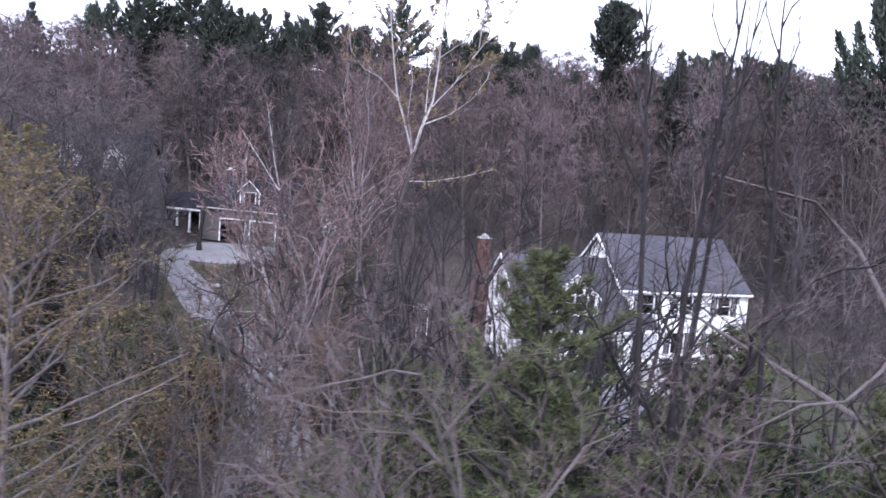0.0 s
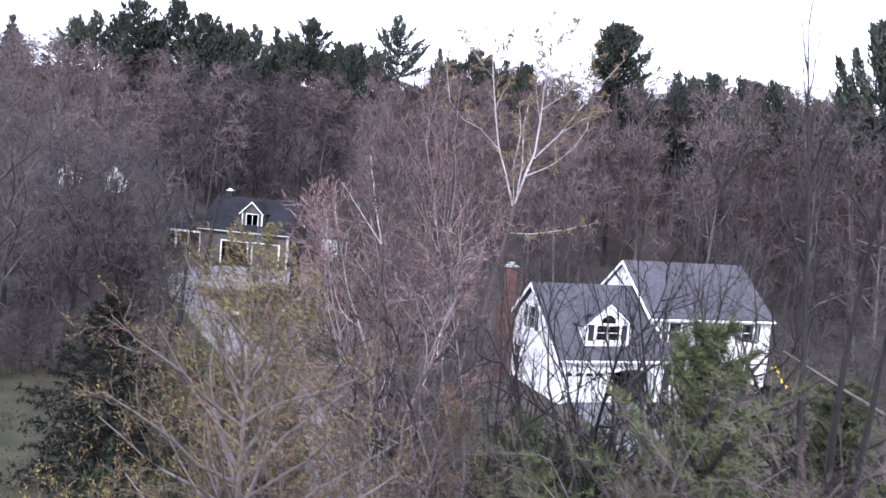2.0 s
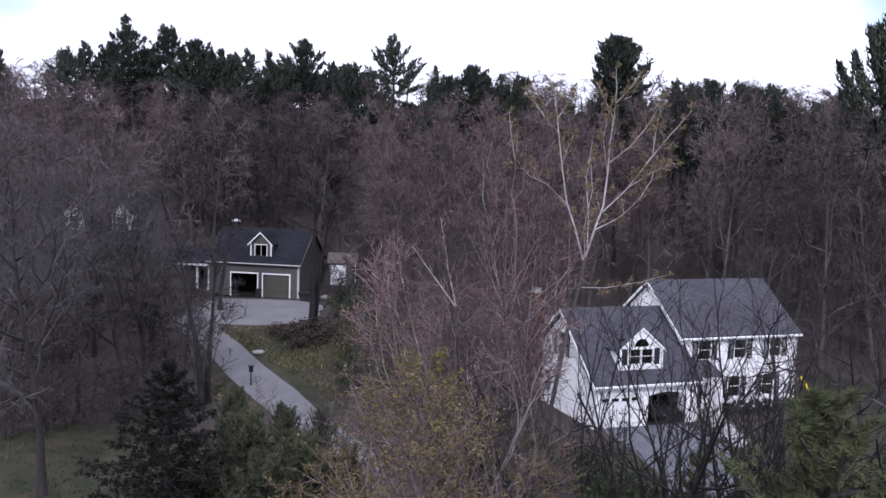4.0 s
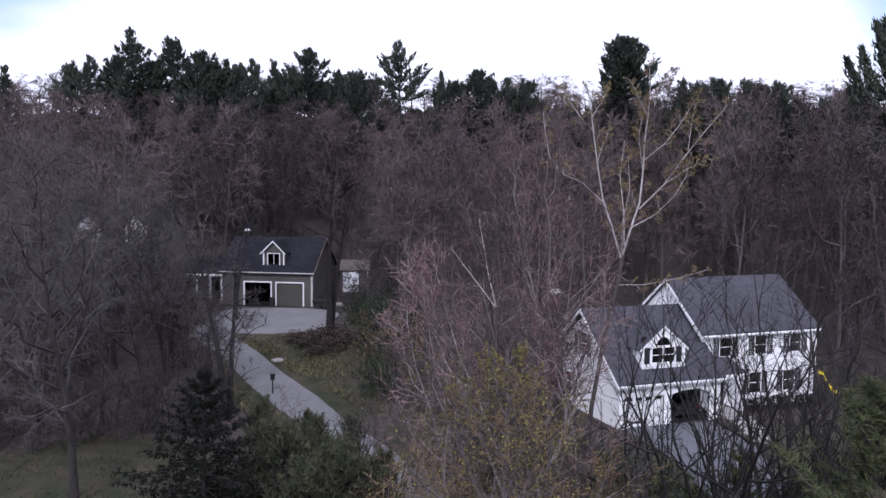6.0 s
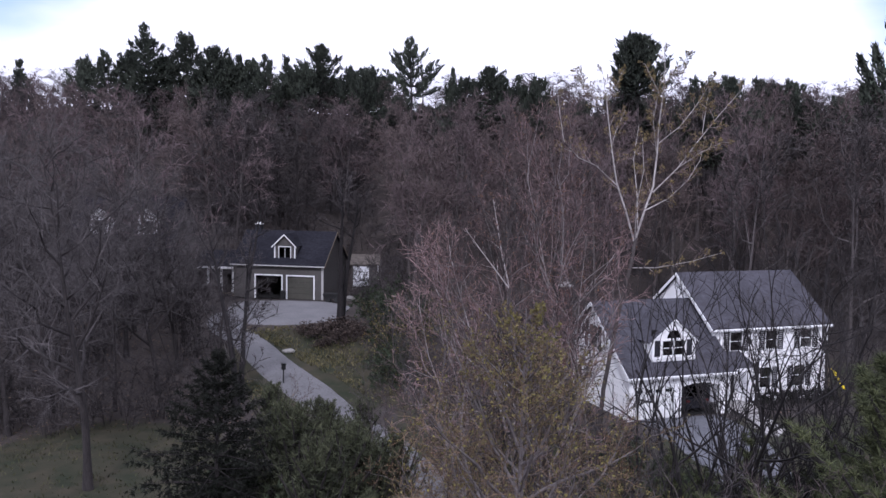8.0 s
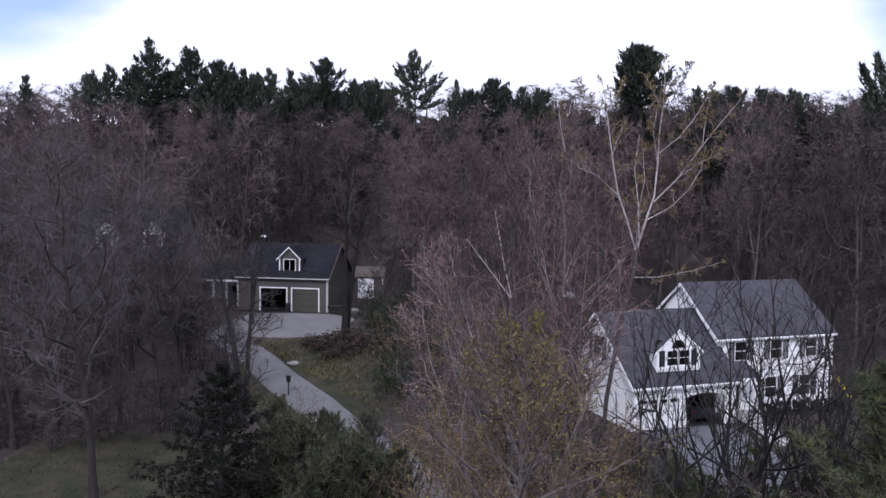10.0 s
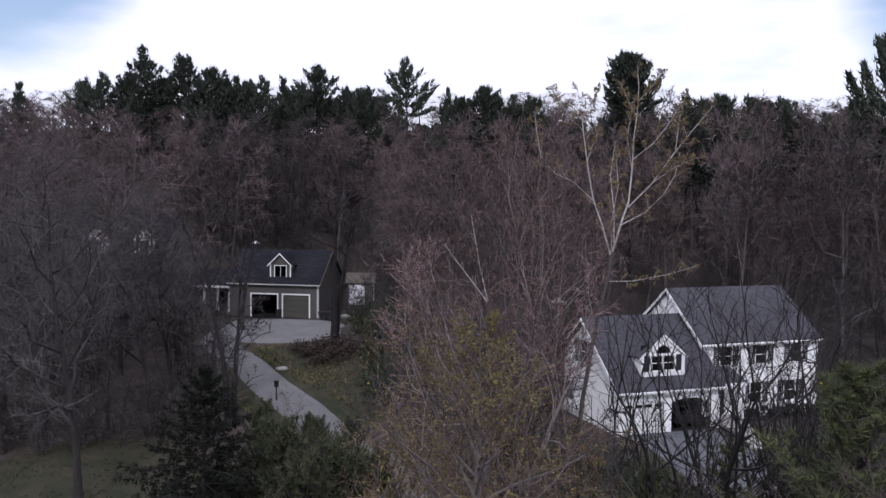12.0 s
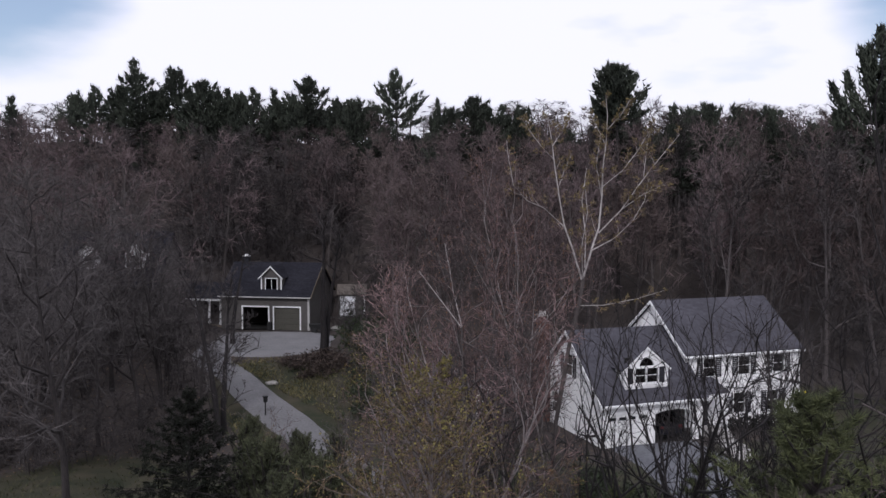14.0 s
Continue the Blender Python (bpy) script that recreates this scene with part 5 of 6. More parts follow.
def curling(rng, p, d, length, r, steps, curl, lift, tip):
    """A line that bends steadily one way, then another, like a gnarled limb."""
    pts, rad, swing = [p.copy()], [r], Vector((rng.gauss(0, 1), rng.gauss(0, 1), rng.gauss(0, 0.4))) * curl
    for i in range(steps):
        swing = swing * 0.75 + Vector((rng.gauss(0, 1), rng.gauss(0, 1), rng.gauss(0, 0.5))) * curl * 0.7
        d = (d + swing + Vector((0, 0, lift))).normalized()
        p = p + d * (length / steps)
        pts.append(p)
        rad.append(r * (1 - (1 - tip) * (i + 1) / steps))
    return pts, rad


def gnarled_tree(seed, height, r, stems):
    """A forked tree with thick dark limbs that curve about, and only a few twigs."""
    rng = random.Random(seed)
    wood, twigs = Solid(), Solid()
    for k in range(stems):
        way = turned(Vector((0, 0, 1)), rng.uniform(6, 17), 360 * k / stems + rng.uniform(-40, 40))
        stem, rad = curling(rng, Vector((way.x * 0.4, way.y * 0.4, -0.3)), way, height * rng.uniform(0.8, 1.05), r, 14, 0.09, 0.05, 0.22)
        wood.tube(stem, rad, 7)
        for j in range(8):
            f = 0.22 + 0.75 * (j + rng.random()) / 8
            p, d = point_on(stem, f)
            limb, lr = curling(rng, p, turned(d, rng.uniform(35, 70), rng.uniform(0, 360)), height * rng.uniform(0.22, 0.4) * (1.15 - 0.5 * f), r * (0.55 - 0.25 * f), 9, 0.14, 0.14, 0.25)
            wood.tube(limb, lr, 6)
            for i in range(5):
                g = 0.25 + 0.74 * (i + rng.random()) / 5
                q, e = point_on(limb, g)
                arm, ar = curling(rng, q, turned(e, rng.uniform(30, 60), rng.uniform(0, 360)), height * 0.13 * rng.uniform(0.6, 1.3), r * 0.17, 6, 0.16, 0.12, 0.35)
                wood.tube(arm, ar, 5)
                for n in range(2):
                    q, e = point_on(arm, rng.uniform(0.3, 1.0) * 0.99)
                    twig, tr = curling(rng, q, turned(e, rng.uniform(25, 50), rng.uniform(0, 360)), height * 0.055 * rng.uniform(0.6, 1.4), 0.011, 3, 0.15, 0.08, 0.3)
                    twigs.tube(twig, tr, 3)
    return [wood.mesh("trunk", BARK_BLACK, True), twigs.mesh("crown", BARK_BLACK)]


gnarled = [gnarled_tree(59, 10.0, 0.12, 3), gnarled_tree(60, 10.5, 0.12, 2)]
for k, (x, y, turn, size) in enumerate([(-8.1, -24.4, 60, 1.1), (-11.0, -21.6, 320, 1.0), (-5.6, -21.0, 140, 1.0), (-12.9, -19.4, 215, 1.02)]):
    plant("dark_tree", gnarled[k % 2], "forked bare tree with thick dark curving limbs", "tree", site(x, y, turn, size), "dark trees before the white house")
upright_spec = [(7, 26, 0.38, 0.15, 0.3), (4, 30, 0.48, 0.12, 0.25), (2, 32, 0.5, 0.06, 0.3)]
uprights = [leafless(65 + i, 11.0, 0.12, upright_spec, BARK_BLACK, BARK_BLACK, 0.07, 0.3, 2 + i, spread=9, thin=0.012, bend=0.17) for i in range(2)]
for k, (x, y, turn, size) in enumerate([(-13.5, -21.0, 0, 0.98), (-12.6, -22.6, 80, 1.05), (-11.1, -22.4, 160, 1.05), (-9.4, -22.4, 240, 1.1), (-8.2, -23.2, 310, 1.12), (-10.5, -25.4, 130, 1.0), (-6.8, -22.6, 200, 1.15)]):
    plant("dark_tree", uprights[k % 2], "slim black-barked bare tree with upright forking stems", "tree", site(x, y, turn, size), "dark trees before the white house")

pole = leafless(55, 11.0, 0.22, [(7, 46, 0.3, 0.1, 0.5), (5, 40, 0.5, 0.1, 0.2), (4, 38, 0.6, 0.05, 0.15), (3, 36, 0.7, 0.03, 0.1)], BARK_BLACK, TWIG_DARK, 0.05, 0.68, thin=0.012)
for x, y, turn, size, stout in [(-22.0, 9.5, 0, 1.0, 1.1), (-21.5, 10.6, 250, 0.9, 1.0), (-12.8, 21.7, 90, 1.05, 1.4), (-12.4, 22.4, 130, 0.95, 1.2), (-18.9, 31.0, 200, 0.85, 1.0)]:
    plant("pole_tree", pole, "straight dark trunk with a high sparse crown beside the drive", "tree", site(x, y, turn) @ Matrix.Diagonal((stout, stout, size, 1)), "trunks beside the drive")


def leaning_tree():
    """The tree whose long limb reaches across the start of the flight."""
    rng = random.Random(61)
    wood, twigs = Solid(), Solid()
    foot = Vector((1.3, -31.6, 0))
    foot.z = land(foot.x, foot.y)
    spec = [(6, 45, 0.4, 0.1, 0.25), (5, 40, 0.5, 0.08, 0.15), (4, 38, 0.5, 0.05, 0.1)]
    for line, r0, r1, long in [
        ([(1.3, -31.6, -0.3), (1.0, -31.4, 2.5), (0.4, -31.0, 4.8)], 0.2, 0.15, 0),
        ([(0.4, -31.0, 4.8), (-0.9, -29.3, 6.1), (-2.7, -28.0, 7.2), (-4.4, -26.8, 8.2), (-5.8, -25.8, 9.1)], 0.12, 0.03, 3.0),
        ([(0.4, -31.0, 4.8), (-1.4, -31.6, 7.2), (-2.9, -31.7, 9.1), (-4.0, -31.2, 11.1), (-5.0, -30.8, 12.1), (-7.0, -29.3, 12.6)], 0.11, 0.025, 3.4),
        ([(0.4, -31.0, 4.8), (0.8, -31.2, 8.0), (0.6, -30.8, 11.5), (1.0, -31.0, 15.0)], 0.12, 0.03, 4.5),
        ([(-2.9, -31.7, 9.1), (-4.6, -33.0, 8.7), (-6.2, -33.9, 8.3), (-7.1, -33.8, 8.2), (-7.9, -33.6, 7.7), (-8.7, -33.4, 7.1)], 0.05, 0.015, 1.4),
        ([(-1.8, -28.6, 6.7), (-2.6, -27.0, 6.3), (-4.0, -26.0, 6.2)], 0.04, 0.012, 1.4),
    ]:
        pts = [Vector(p) - foot for p in line]
        n = len(pts)
        wood.tube(pts, [r0 + (r1 - r0) * i / (n - 1) for i in range(n)], 7)
        if long:
            spray(rng, wood, twigs, pts, 0.04, long * 0.6, spec, 0)
    return foot, [wood.mesh("trunk", BARK_GREY, True), twigs.mesh("crown", TWIG_DARK)]


whip_spec = [(10, 27, 0.18, 0.13, 0.62), (4, 30, 0.5, 0.10, 0.3), (3, 32, 0.5, 0.06, 0.2)]
whips = [leafless(63 + i, 18.0, 0.13, whip_spec, BARK_BLACK, BARK_BLACK, 0.03, 0.62, 1, steps=11, thin=0.007, bend=0.2) for i in range(2)]
for k, (x, y, turn, size) in enumerate([(-7.3, -30.3, 20, 1.0), (-8.7, -30.3, 150, 0.97), (-6.4, -31.0, 260, 0.97), (-8.4, -31.4, 330, 0.9)]):
    plant("tall_thin_tree", whips[k % 2], "tall thin bare tree with dark upright shoots", "tree", site(x, y, turn, size), "tall thin trees near the flight")

foot, meshes = leaning_tree()
plant("leaning_tree", meshes, "leaning bare tree with one long dark limb", "tree", Matrix.Translation(foot))

# --- pines near the white house ---
near_pine = pine(71, 10.0, 0.15, 3.4, 15, 6, 20, 18, 0.28, 0.011, NEEDLE_PINE, BARK_DARK, 0.45, 0.55, 0.5, 0.11)
near_pine2 = pine(72, 10.0, 0.12, 3.0, 12, 5, 15, 17, 0.26, 0.011, NEEDLE_PINE, BARK_DARK, 0.35, 0.55, 0.6, 0.11)
for k, (x, y, turn, wide, tall) in enumerate([(-10.75, -30.0, 0, 1.25, 0.98), (-6.0, -29.6, 130, 0.95, 0.6), (-3.2, -25.0, 250, 1.1, 0.75), (-12.6, -23.0, 70, 0.75, 0.62), (1.5, -21.0, 20, 0.9, 0.45),
                                              (-8.2, -21.0, 40, 0.75, 0.58), (5.5, -24.0, 220, 0.9, 0.5), (-13.6, -26.5, 200, 0.7, 0.6), (-8.6, -25.4, 160, 0.8, 0.66),
                                              (-2.6, -31.0, 75, 1.0, 0.72), (-15.2, -27.6, 115, 0.6, 0.5), (-10.3, -21.4, 30, 0.8, 0.5), (-9.2, -22.8, 190, 0.75, 0.48), (-11.8, -24.0, 280, 0.7, 0.5)]):
    m = pose(x, y, land(x, y), 0, 0, turn) @ Matrix.Diagonal((wide, wide, tall, 1))
    plant("pine_tree", (near_pine, near_pine2)[k % 2], "young pine with soft green needles before the white house", "tree", m, "pines before the white house")
small_pine = pine(73, 4.2, 0.05, 2.3, 11, 6, 12, 12, 0.27, 0.015, NEEDLE_LOW, BARK_DARK, 0.85, 0.45, 1.4, 0.07)
for x, y, turn, size in [(-20.4, 3.6, 0, 0.6), (-18.4, 1.2, 100, 0.5), (-21.3, 0.0, 300, 0.7), (-18.4, -1.8, 40, 0.6), (-20.2, -3.0, 80, 0.55), (-17.2, -3.6, 250, 0.7), (-17.8, -11.6, 130, 0.9), (-21.8, -8.6, 230, 1.0)]:
    plant("pine_tree", small_pine, "low bushy pine with green needles beside the drive", "tree", site(x, y, turn, size), "low pines beside the drive")
for x, y, turn, size in [(-21.6, -10.8, 15, 1.12), (-20.0, -9.6, 140, 0.92), (-20.4, -13.6, 250, 1.1), (-18.8, -8.6, 60, 0.8), (-21.6, -15.4, 330, 1.1), (-19.2, -13.0, 200, 0.95), (-20.6, -18.2, 90, 0.9)]:
    plant("pine_tree", small_pine, "bushy young pine with soft green needles beside the spruce", "tree", site(x, y, turn, size), "low pines beside the drive")
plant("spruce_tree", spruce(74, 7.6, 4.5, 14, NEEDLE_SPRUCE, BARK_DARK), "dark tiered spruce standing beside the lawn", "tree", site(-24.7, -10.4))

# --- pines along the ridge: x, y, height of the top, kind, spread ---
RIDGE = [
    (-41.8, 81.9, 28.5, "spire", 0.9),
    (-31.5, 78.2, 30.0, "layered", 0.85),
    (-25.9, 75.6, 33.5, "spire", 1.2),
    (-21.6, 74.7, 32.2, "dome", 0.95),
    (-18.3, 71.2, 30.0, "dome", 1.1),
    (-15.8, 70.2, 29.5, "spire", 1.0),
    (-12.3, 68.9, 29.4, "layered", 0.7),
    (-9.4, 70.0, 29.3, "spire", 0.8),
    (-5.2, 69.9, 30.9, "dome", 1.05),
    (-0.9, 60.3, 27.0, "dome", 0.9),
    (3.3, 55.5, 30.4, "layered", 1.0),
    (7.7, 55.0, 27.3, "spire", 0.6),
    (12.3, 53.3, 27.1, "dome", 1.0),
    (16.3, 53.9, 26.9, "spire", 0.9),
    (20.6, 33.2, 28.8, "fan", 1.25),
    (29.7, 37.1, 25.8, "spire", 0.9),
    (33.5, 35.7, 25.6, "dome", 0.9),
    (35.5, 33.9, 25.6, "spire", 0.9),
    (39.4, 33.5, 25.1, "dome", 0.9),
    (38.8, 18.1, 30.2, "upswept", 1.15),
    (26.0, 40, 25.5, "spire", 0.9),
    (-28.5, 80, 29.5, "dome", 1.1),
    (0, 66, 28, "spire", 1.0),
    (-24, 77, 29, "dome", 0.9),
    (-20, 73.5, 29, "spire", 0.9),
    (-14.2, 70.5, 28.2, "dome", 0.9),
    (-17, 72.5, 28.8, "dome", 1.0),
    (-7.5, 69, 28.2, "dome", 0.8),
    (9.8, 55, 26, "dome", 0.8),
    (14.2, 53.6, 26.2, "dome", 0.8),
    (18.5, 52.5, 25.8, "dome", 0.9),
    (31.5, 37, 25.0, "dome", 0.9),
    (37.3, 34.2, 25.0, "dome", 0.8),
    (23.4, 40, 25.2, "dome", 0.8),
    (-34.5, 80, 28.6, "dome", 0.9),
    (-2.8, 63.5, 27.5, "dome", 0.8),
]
pine_meshes = {}


def plume(s, rng, pts, n, long, wide, fat):
    """Needles all along a limb, thick in its middle and tapering to an upswept tip."""
    for i in range(n):
        f = 0.1 + 0.9 * (i + rng.random()) / n
        p, d = point_on(pts, min(f, 0.999))
        off = fat * math.sin(math.pi * min(1, 0.2 + 0.8 * f)) ** 0.7 + 0.03
        p = p + Vector((rng.gauss(0, off), rng.gauss(0, off), rng.gauss(0, off * 0.75)))
        e = (d + Vector((rng.gauss(0, 0.4), rng.gauss(0, 0.4), rng.gauss(0.3, 0.35)))).normalized()
        g = e.orthogonal().normalized()
        g = (g * math.cos(i * 2.4) + e.cross(g) * math.sin(i * 2.4)) * wide
        s.add([p - g, p + g, p + e * long * rng.uniform(0.6, 1.2)], [(0, 1, 2)])


# crown shapes: depth, radius, whorls, limbs in each, lean of the lowest limbs from upright, how much less at the top, upward curve, plume thickness
PINE_SHAPES = {
    "spire": (8.5, 4.0, 10, 5, 86, 48, 0.12, 0.20),
    "layered": (5.6, 5.2, 6, 5, 100, 55, 0.20, 0.13),
    "dome": (6.5, 3.5, 7, 6, 82, 45, 0.14, 0.30),
    "fan": (5.6, 3.1, 8, 7, 72, 50, 0.14, 0.30),
    "upswept": (12.0, 8.2, 6, 4, 78, 50, 0.24, 0.42),
}


def plume_pine(seed, height, shape):
    """A white pine: tiers of limbs that curve upwards, each one a plume of needles."""
    rng = random.Random(seed)
    depth, radius, whorls, per, lean, less, rise, fat = PINE_SHAPES[shape]
    wood, green = Solid(), Solid()
    low = max(0.12, 1 - depth / height)
    line, rad = shoot(rng, Vector((0, 0, -0.3)), Vector((0, 0, 1)), height + 0.3, 0.2, 10, 0.014, 0.02, 0.12)
    wood.tube(line, rad, 7)
    for w in range(whorls):
        k = w / (whorls - 1)
        p, d = point_on(line, low + (0.95 - low) * k)
        if shape in ("spire", "layered"):
            size = radius * max(0.22, (1 - k) ** (0.75 if shape == "spire" else 0.85))
        elif shape == "fan":
            size = radius * math.sin(math.pi * (0.34 + 0.5 * k))
        elif shape == "upswept":
            size = radius * (1 - 0.7 * k)
        else:
            size = radius * max(0.35, math.sin(math.pi * (0.3 + 0.58 * k)))
        spin = rng.uniform(0, 360)
        for j in range(per):
            spin += 360 / per + rng.uniform(-25, 25)
            reach = size * (rng.uniform(0.85, 1.1) if shape in ("fan", "upswept") else rng.uniform(0.62, 1.2))
            way = turned(Vector((0, 0, 1)), lean - less * k + rng.uniform(-8, 8), spin)
            limb, lr = shoot(rng, p, way, reach, 0.03 + 0.015 * reach, 5, 0.06, rise * rng.uniform(0.6, 1.4), 0.2)
            wood.tube(limb[::2] + limb[-1:], lr[::2] + lr[-1:], 3)
            if shape == "upswept":
                plume(green, rng, limb, int(80 * reach), 0.7, 0.1, 0.27)
                continue
            thick = fat * (0.55 + 0.2 * reach)
            plume(green, rng, limb, int(10 + 19 * reach), 0.55, 0.085, min(thick, 0.45))
            for i in range(2 if reach > 1.2 else 0):
                q, e = point_on(limb, rng.uniform(0.3, 0.8))
                twig, tr = shoot(rng, q, (e + e.cross(Vector((0, 0, 1))) * rng.choice((-0.9, 0.9))).normalized(), reach * 0.4, 0.02, 3, 0.08, rise * 1.3, 0.3)
                wood.tube(twig, tr, 3)
                plume(green, rng, twig, int(4 + 7 * reach), 0.5, 0.085, 0.14)
    plume(green, rng, [point_on(line, 0.9)[0], line[-1], line[-1] + Vector((0.05, 0, 0.3))], 26, 0.45, 0.05, 0.07)
    return [wood.mesh("trunk", BARK_DARK, True), green.mesh("crown", NEEDLE_FAR)]


def ridge_pine(shape, tall, k):
    """Pines of one shape and about one height share their meshes."""
    key = (shape, max(6, round(tall / 3) * 3), k % 2)
    if key not in pine_meshes:
        pine_meshes[key] = plume_pine(81 + key[1] + 40 * key[2], key[1], shape)
    return key[1], pine_meshes[key]


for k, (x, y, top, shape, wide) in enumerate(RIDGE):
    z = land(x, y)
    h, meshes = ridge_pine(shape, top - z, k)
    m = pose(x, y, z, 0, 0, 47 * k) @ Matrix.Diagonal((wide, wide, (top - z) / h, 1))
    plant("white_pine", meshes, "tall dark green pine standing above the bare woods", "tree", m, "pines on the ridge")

# lower pines close the skyline between the tall ones
low_rng = random.Random(17)
for k in range(6, 46):
    bearing = radians(-9 + 1.33 * k + low_rng.uniform(-0.4, 0.4))
    away = (122 if k < 19 else 112 if k < 32 else 100) + low_rng.uniform(-5, 5)
    x, y = -27 + away * math.sin(bearing), -44.5 + away * math.cos(bearing)
    z = land(x, y)
    top = max(z + 4.5, 14.6 + away * low_rng.uniform(0.068, 0.084))
    h, meshes = ridge_pine("dome", top - z, k)
    wide = low_rng.uniform(0.8, 1.1)
    plant("white_pine", meshes, "low dark pine filling the skyline of the ridge", "tree", pose(x, y, z, 0, 0, 61 * k) @ Matrix.Diagonal((wide, wide, (top - z) / h, 1)), "pines on the ridge")

# --- bare woods on the hillside ---
SPEC_WOOD = [(11, 46, 0.38, 0.09, 0.2), (5, 42, 0.55, 0.06, 0.2), (4, 40, 0.62, 0.04, 0.15), (3, 38, 0.85, 0.02, 0.1)]
woods = [leafless(91 + i, 10.0, 0.13, SPEC_WOOD, (BARK_GREY, BARK_GREY, BARK_GREY, BARK_DARK, BARK_MID)[i], (TWIG_BROWN, TWIG_WOOD, TWIG_WOOD, TWIG_DARK, TWIG_DARK)[i], 0.05, 0.22, steps=6, thin=0.02, bend=0.2) for i in range(5)]
CLEAR = [(8, 5, 14), (-14, 35, 9), (-12.6, 40.2, 6.5), (-30, 42, 8), (-18, 14, 9), (-30, 3, 12), (-6.3, 41, 4), (-14, 26, 9)]
wood_rng = random.Random(7)
step = 5.4
far_parts = []
for j in range(32):
    for i in range(46):
        x = -84 + (i + 0.5 * (j % 2)) * step + wood_rng.uniform(-1.9, 1.9)
        y = 6 + j * step * 0.87 + wood_rng.uniform(-1.9, 1.9)
        pick, turn, size, wide = wood_rng.random(), wood_rng.uniform(0, 360), wood_rng.uniform(0.82, 1.15), wood_rng.uniform(0.95, 1.3)
        bearing = math.degrees(math.atan2(x + 24, y + 45))
        s = 0.33 * x + 0.945 * y
        if not -14 < bearing < 53 or s > 88 or (s < 26 and -27 < x < 6) or (s < 16 and x < 24):
            continue
        if any(math.hypot(x - a, y - b) < r for a, b, r in CLEAR):
            continue
        # stands of one kind gather in patches; pale trunks beside the white house
        patch = pick + 0.7 * noise.noise(Vector((x * 0.045, y * 0.045, 2.0)))
        kind = 3 if patch < 0.18 else 0 if patch < 0.5 else 1 if patch < 0.75 else 2
        if x > 12 and y < 44:
            kind = 4 if pick < 0.2 else 0 if pick < 0.65 else 1
        away = math.hypot(x + 27, y + 45)
        tall = min(1.55, max(0.45, (14.2 + 0.075 * away - land(x, y)) / 10 * (0.55 + 0.42 * size)))
        tall *= 1 + 0.2 * smooth_step(50, 62, s) * (1 - smooth_step(-8, 6, x))
        tall *= 1 + 0.12 * smooth_step(14, 26, x)
        wide *= 0.85 + 0.2 * tall
        m = pose(x, y, land(x, y), 0, 0, turn) @ Matrix.Diagonal((wide, wide, tall, 1))
        if s > 70 and x < 20 and pick * 10 % 1 < 0.4:
            continue
        if s > 70:
            far_parts.append((kind, m))
        else:
            plant("bare_tree", woods[kind], "leafless woodland tree with fine grey-brown twigs", "tree", m, "bare woods on the hillside")


def joined(name, meshes, mat, label, category):
    """One mesh of many placed copies."""
    verts, faces, k = [], [], 0
    for me, m in meshes:
        co = np.empty(len(me.vertices) * 3)
        me.vertices.foreach_get("co", co)
        co = co.reshape(-1, 3) @ np.array(m.to_3x3()).T + np.array(m.translation)
        verts.extend(map(tuple, co))
        faces.extend(tuple(v + k for v in p.vertices) for p in me.polygons)
        k += len(me.vertices)
    me = bpy.data.meshes.new(name)
    me.from_pydata(verts, [], faces)
    me.materials.append(mat)
    return tagged(new(name, me), label, category, kind="stuff")


joined("far_woods", [(me, m) for kind, m in far_parts for me in woods[kind]], TWIG_BROWN, "leafless woods covering the top of the ridge", "woods")

# --- undergrowth ---
SPEC_SHRUB = [(5, 44, 0.5, 0.06, 0.1), (4, 44, 0.55, 0.04, 0.1), (3, 42, 0.65, 0.0, 0.1)]
shrubs = [leafless(101, 2.6, 0.035, SPEC_SHRUB, BARK_GREY, TWIG_BROWN, 0.06, 0.1, 4, spread=24, steps=4), leafless(102, 2.6, 0.035, SPEC_SHRUB, BARK_GREY, TWIG_TAN, 0.06, 0.1, 5, (0.15, 0.022), BUD_YELLOW, spread=24, steps=4)]
for k in range(80):
    x, y = wood_rng.uniform(-34, 16), wood_rng.uniform(-36, 34)
    turn, size = wood_rng.uniform(0, 360), wood_rng.uniform(0.6, 1.35)
    if turf(x, y) > 0.25 or math.hypot(x - 8, y - 5) < 13 or math.hypot(x + 15, y - 34) < 11 or abs((x + 15) + 0.42 * (y - 6)) < 3.2 and y > -12 or math.hypot(x + 21, y + 46) < 6 or x + 27 > 0.5 * (y + 44.5) and -27 < y < 0:
        continue
    plant("shrub", shrubs[k % 2], "bare twiggy shrub in the undergrowth", "shrub", site(x, y, turn, size), "undergrowth")
brown_shrub = leafless(103, 3.4, 0.04, [(4, 44, 0.5, 0.06, 0.1)] + SPEC_SHRUB[1:], BARK_DARK, TWIG_DARK, 0.06, 0.1, 4, spread=20, steps=4, thin=0.016)
for k in range(30):
    x, y = -43 + 0.66 * k + wood_rng.uniform(-0.6, 0.6), wood_rng.uniform(8.0, 13) - 0.12 * k
    plant("shrub", brown_shrub, "dark twiggy shrub under the trees", "shrub", site(x, y, wood_rng.uniform(0, 360), wood_rng.uniform(0.7, 1.2)), "shrubs under the trees")
for k in range(36):
    x, y = wood_rng.uniform(-50, -23), wood_rng.uniform(9.5, 34)
    plant("shrub", brown_shrub, "dark twiggy shrub under the trees", "shrub", site(x, y, wood_rng.uniform(0, 360), wood_rng.uniform(0.9, 1.9)), "shrubs under the trees")
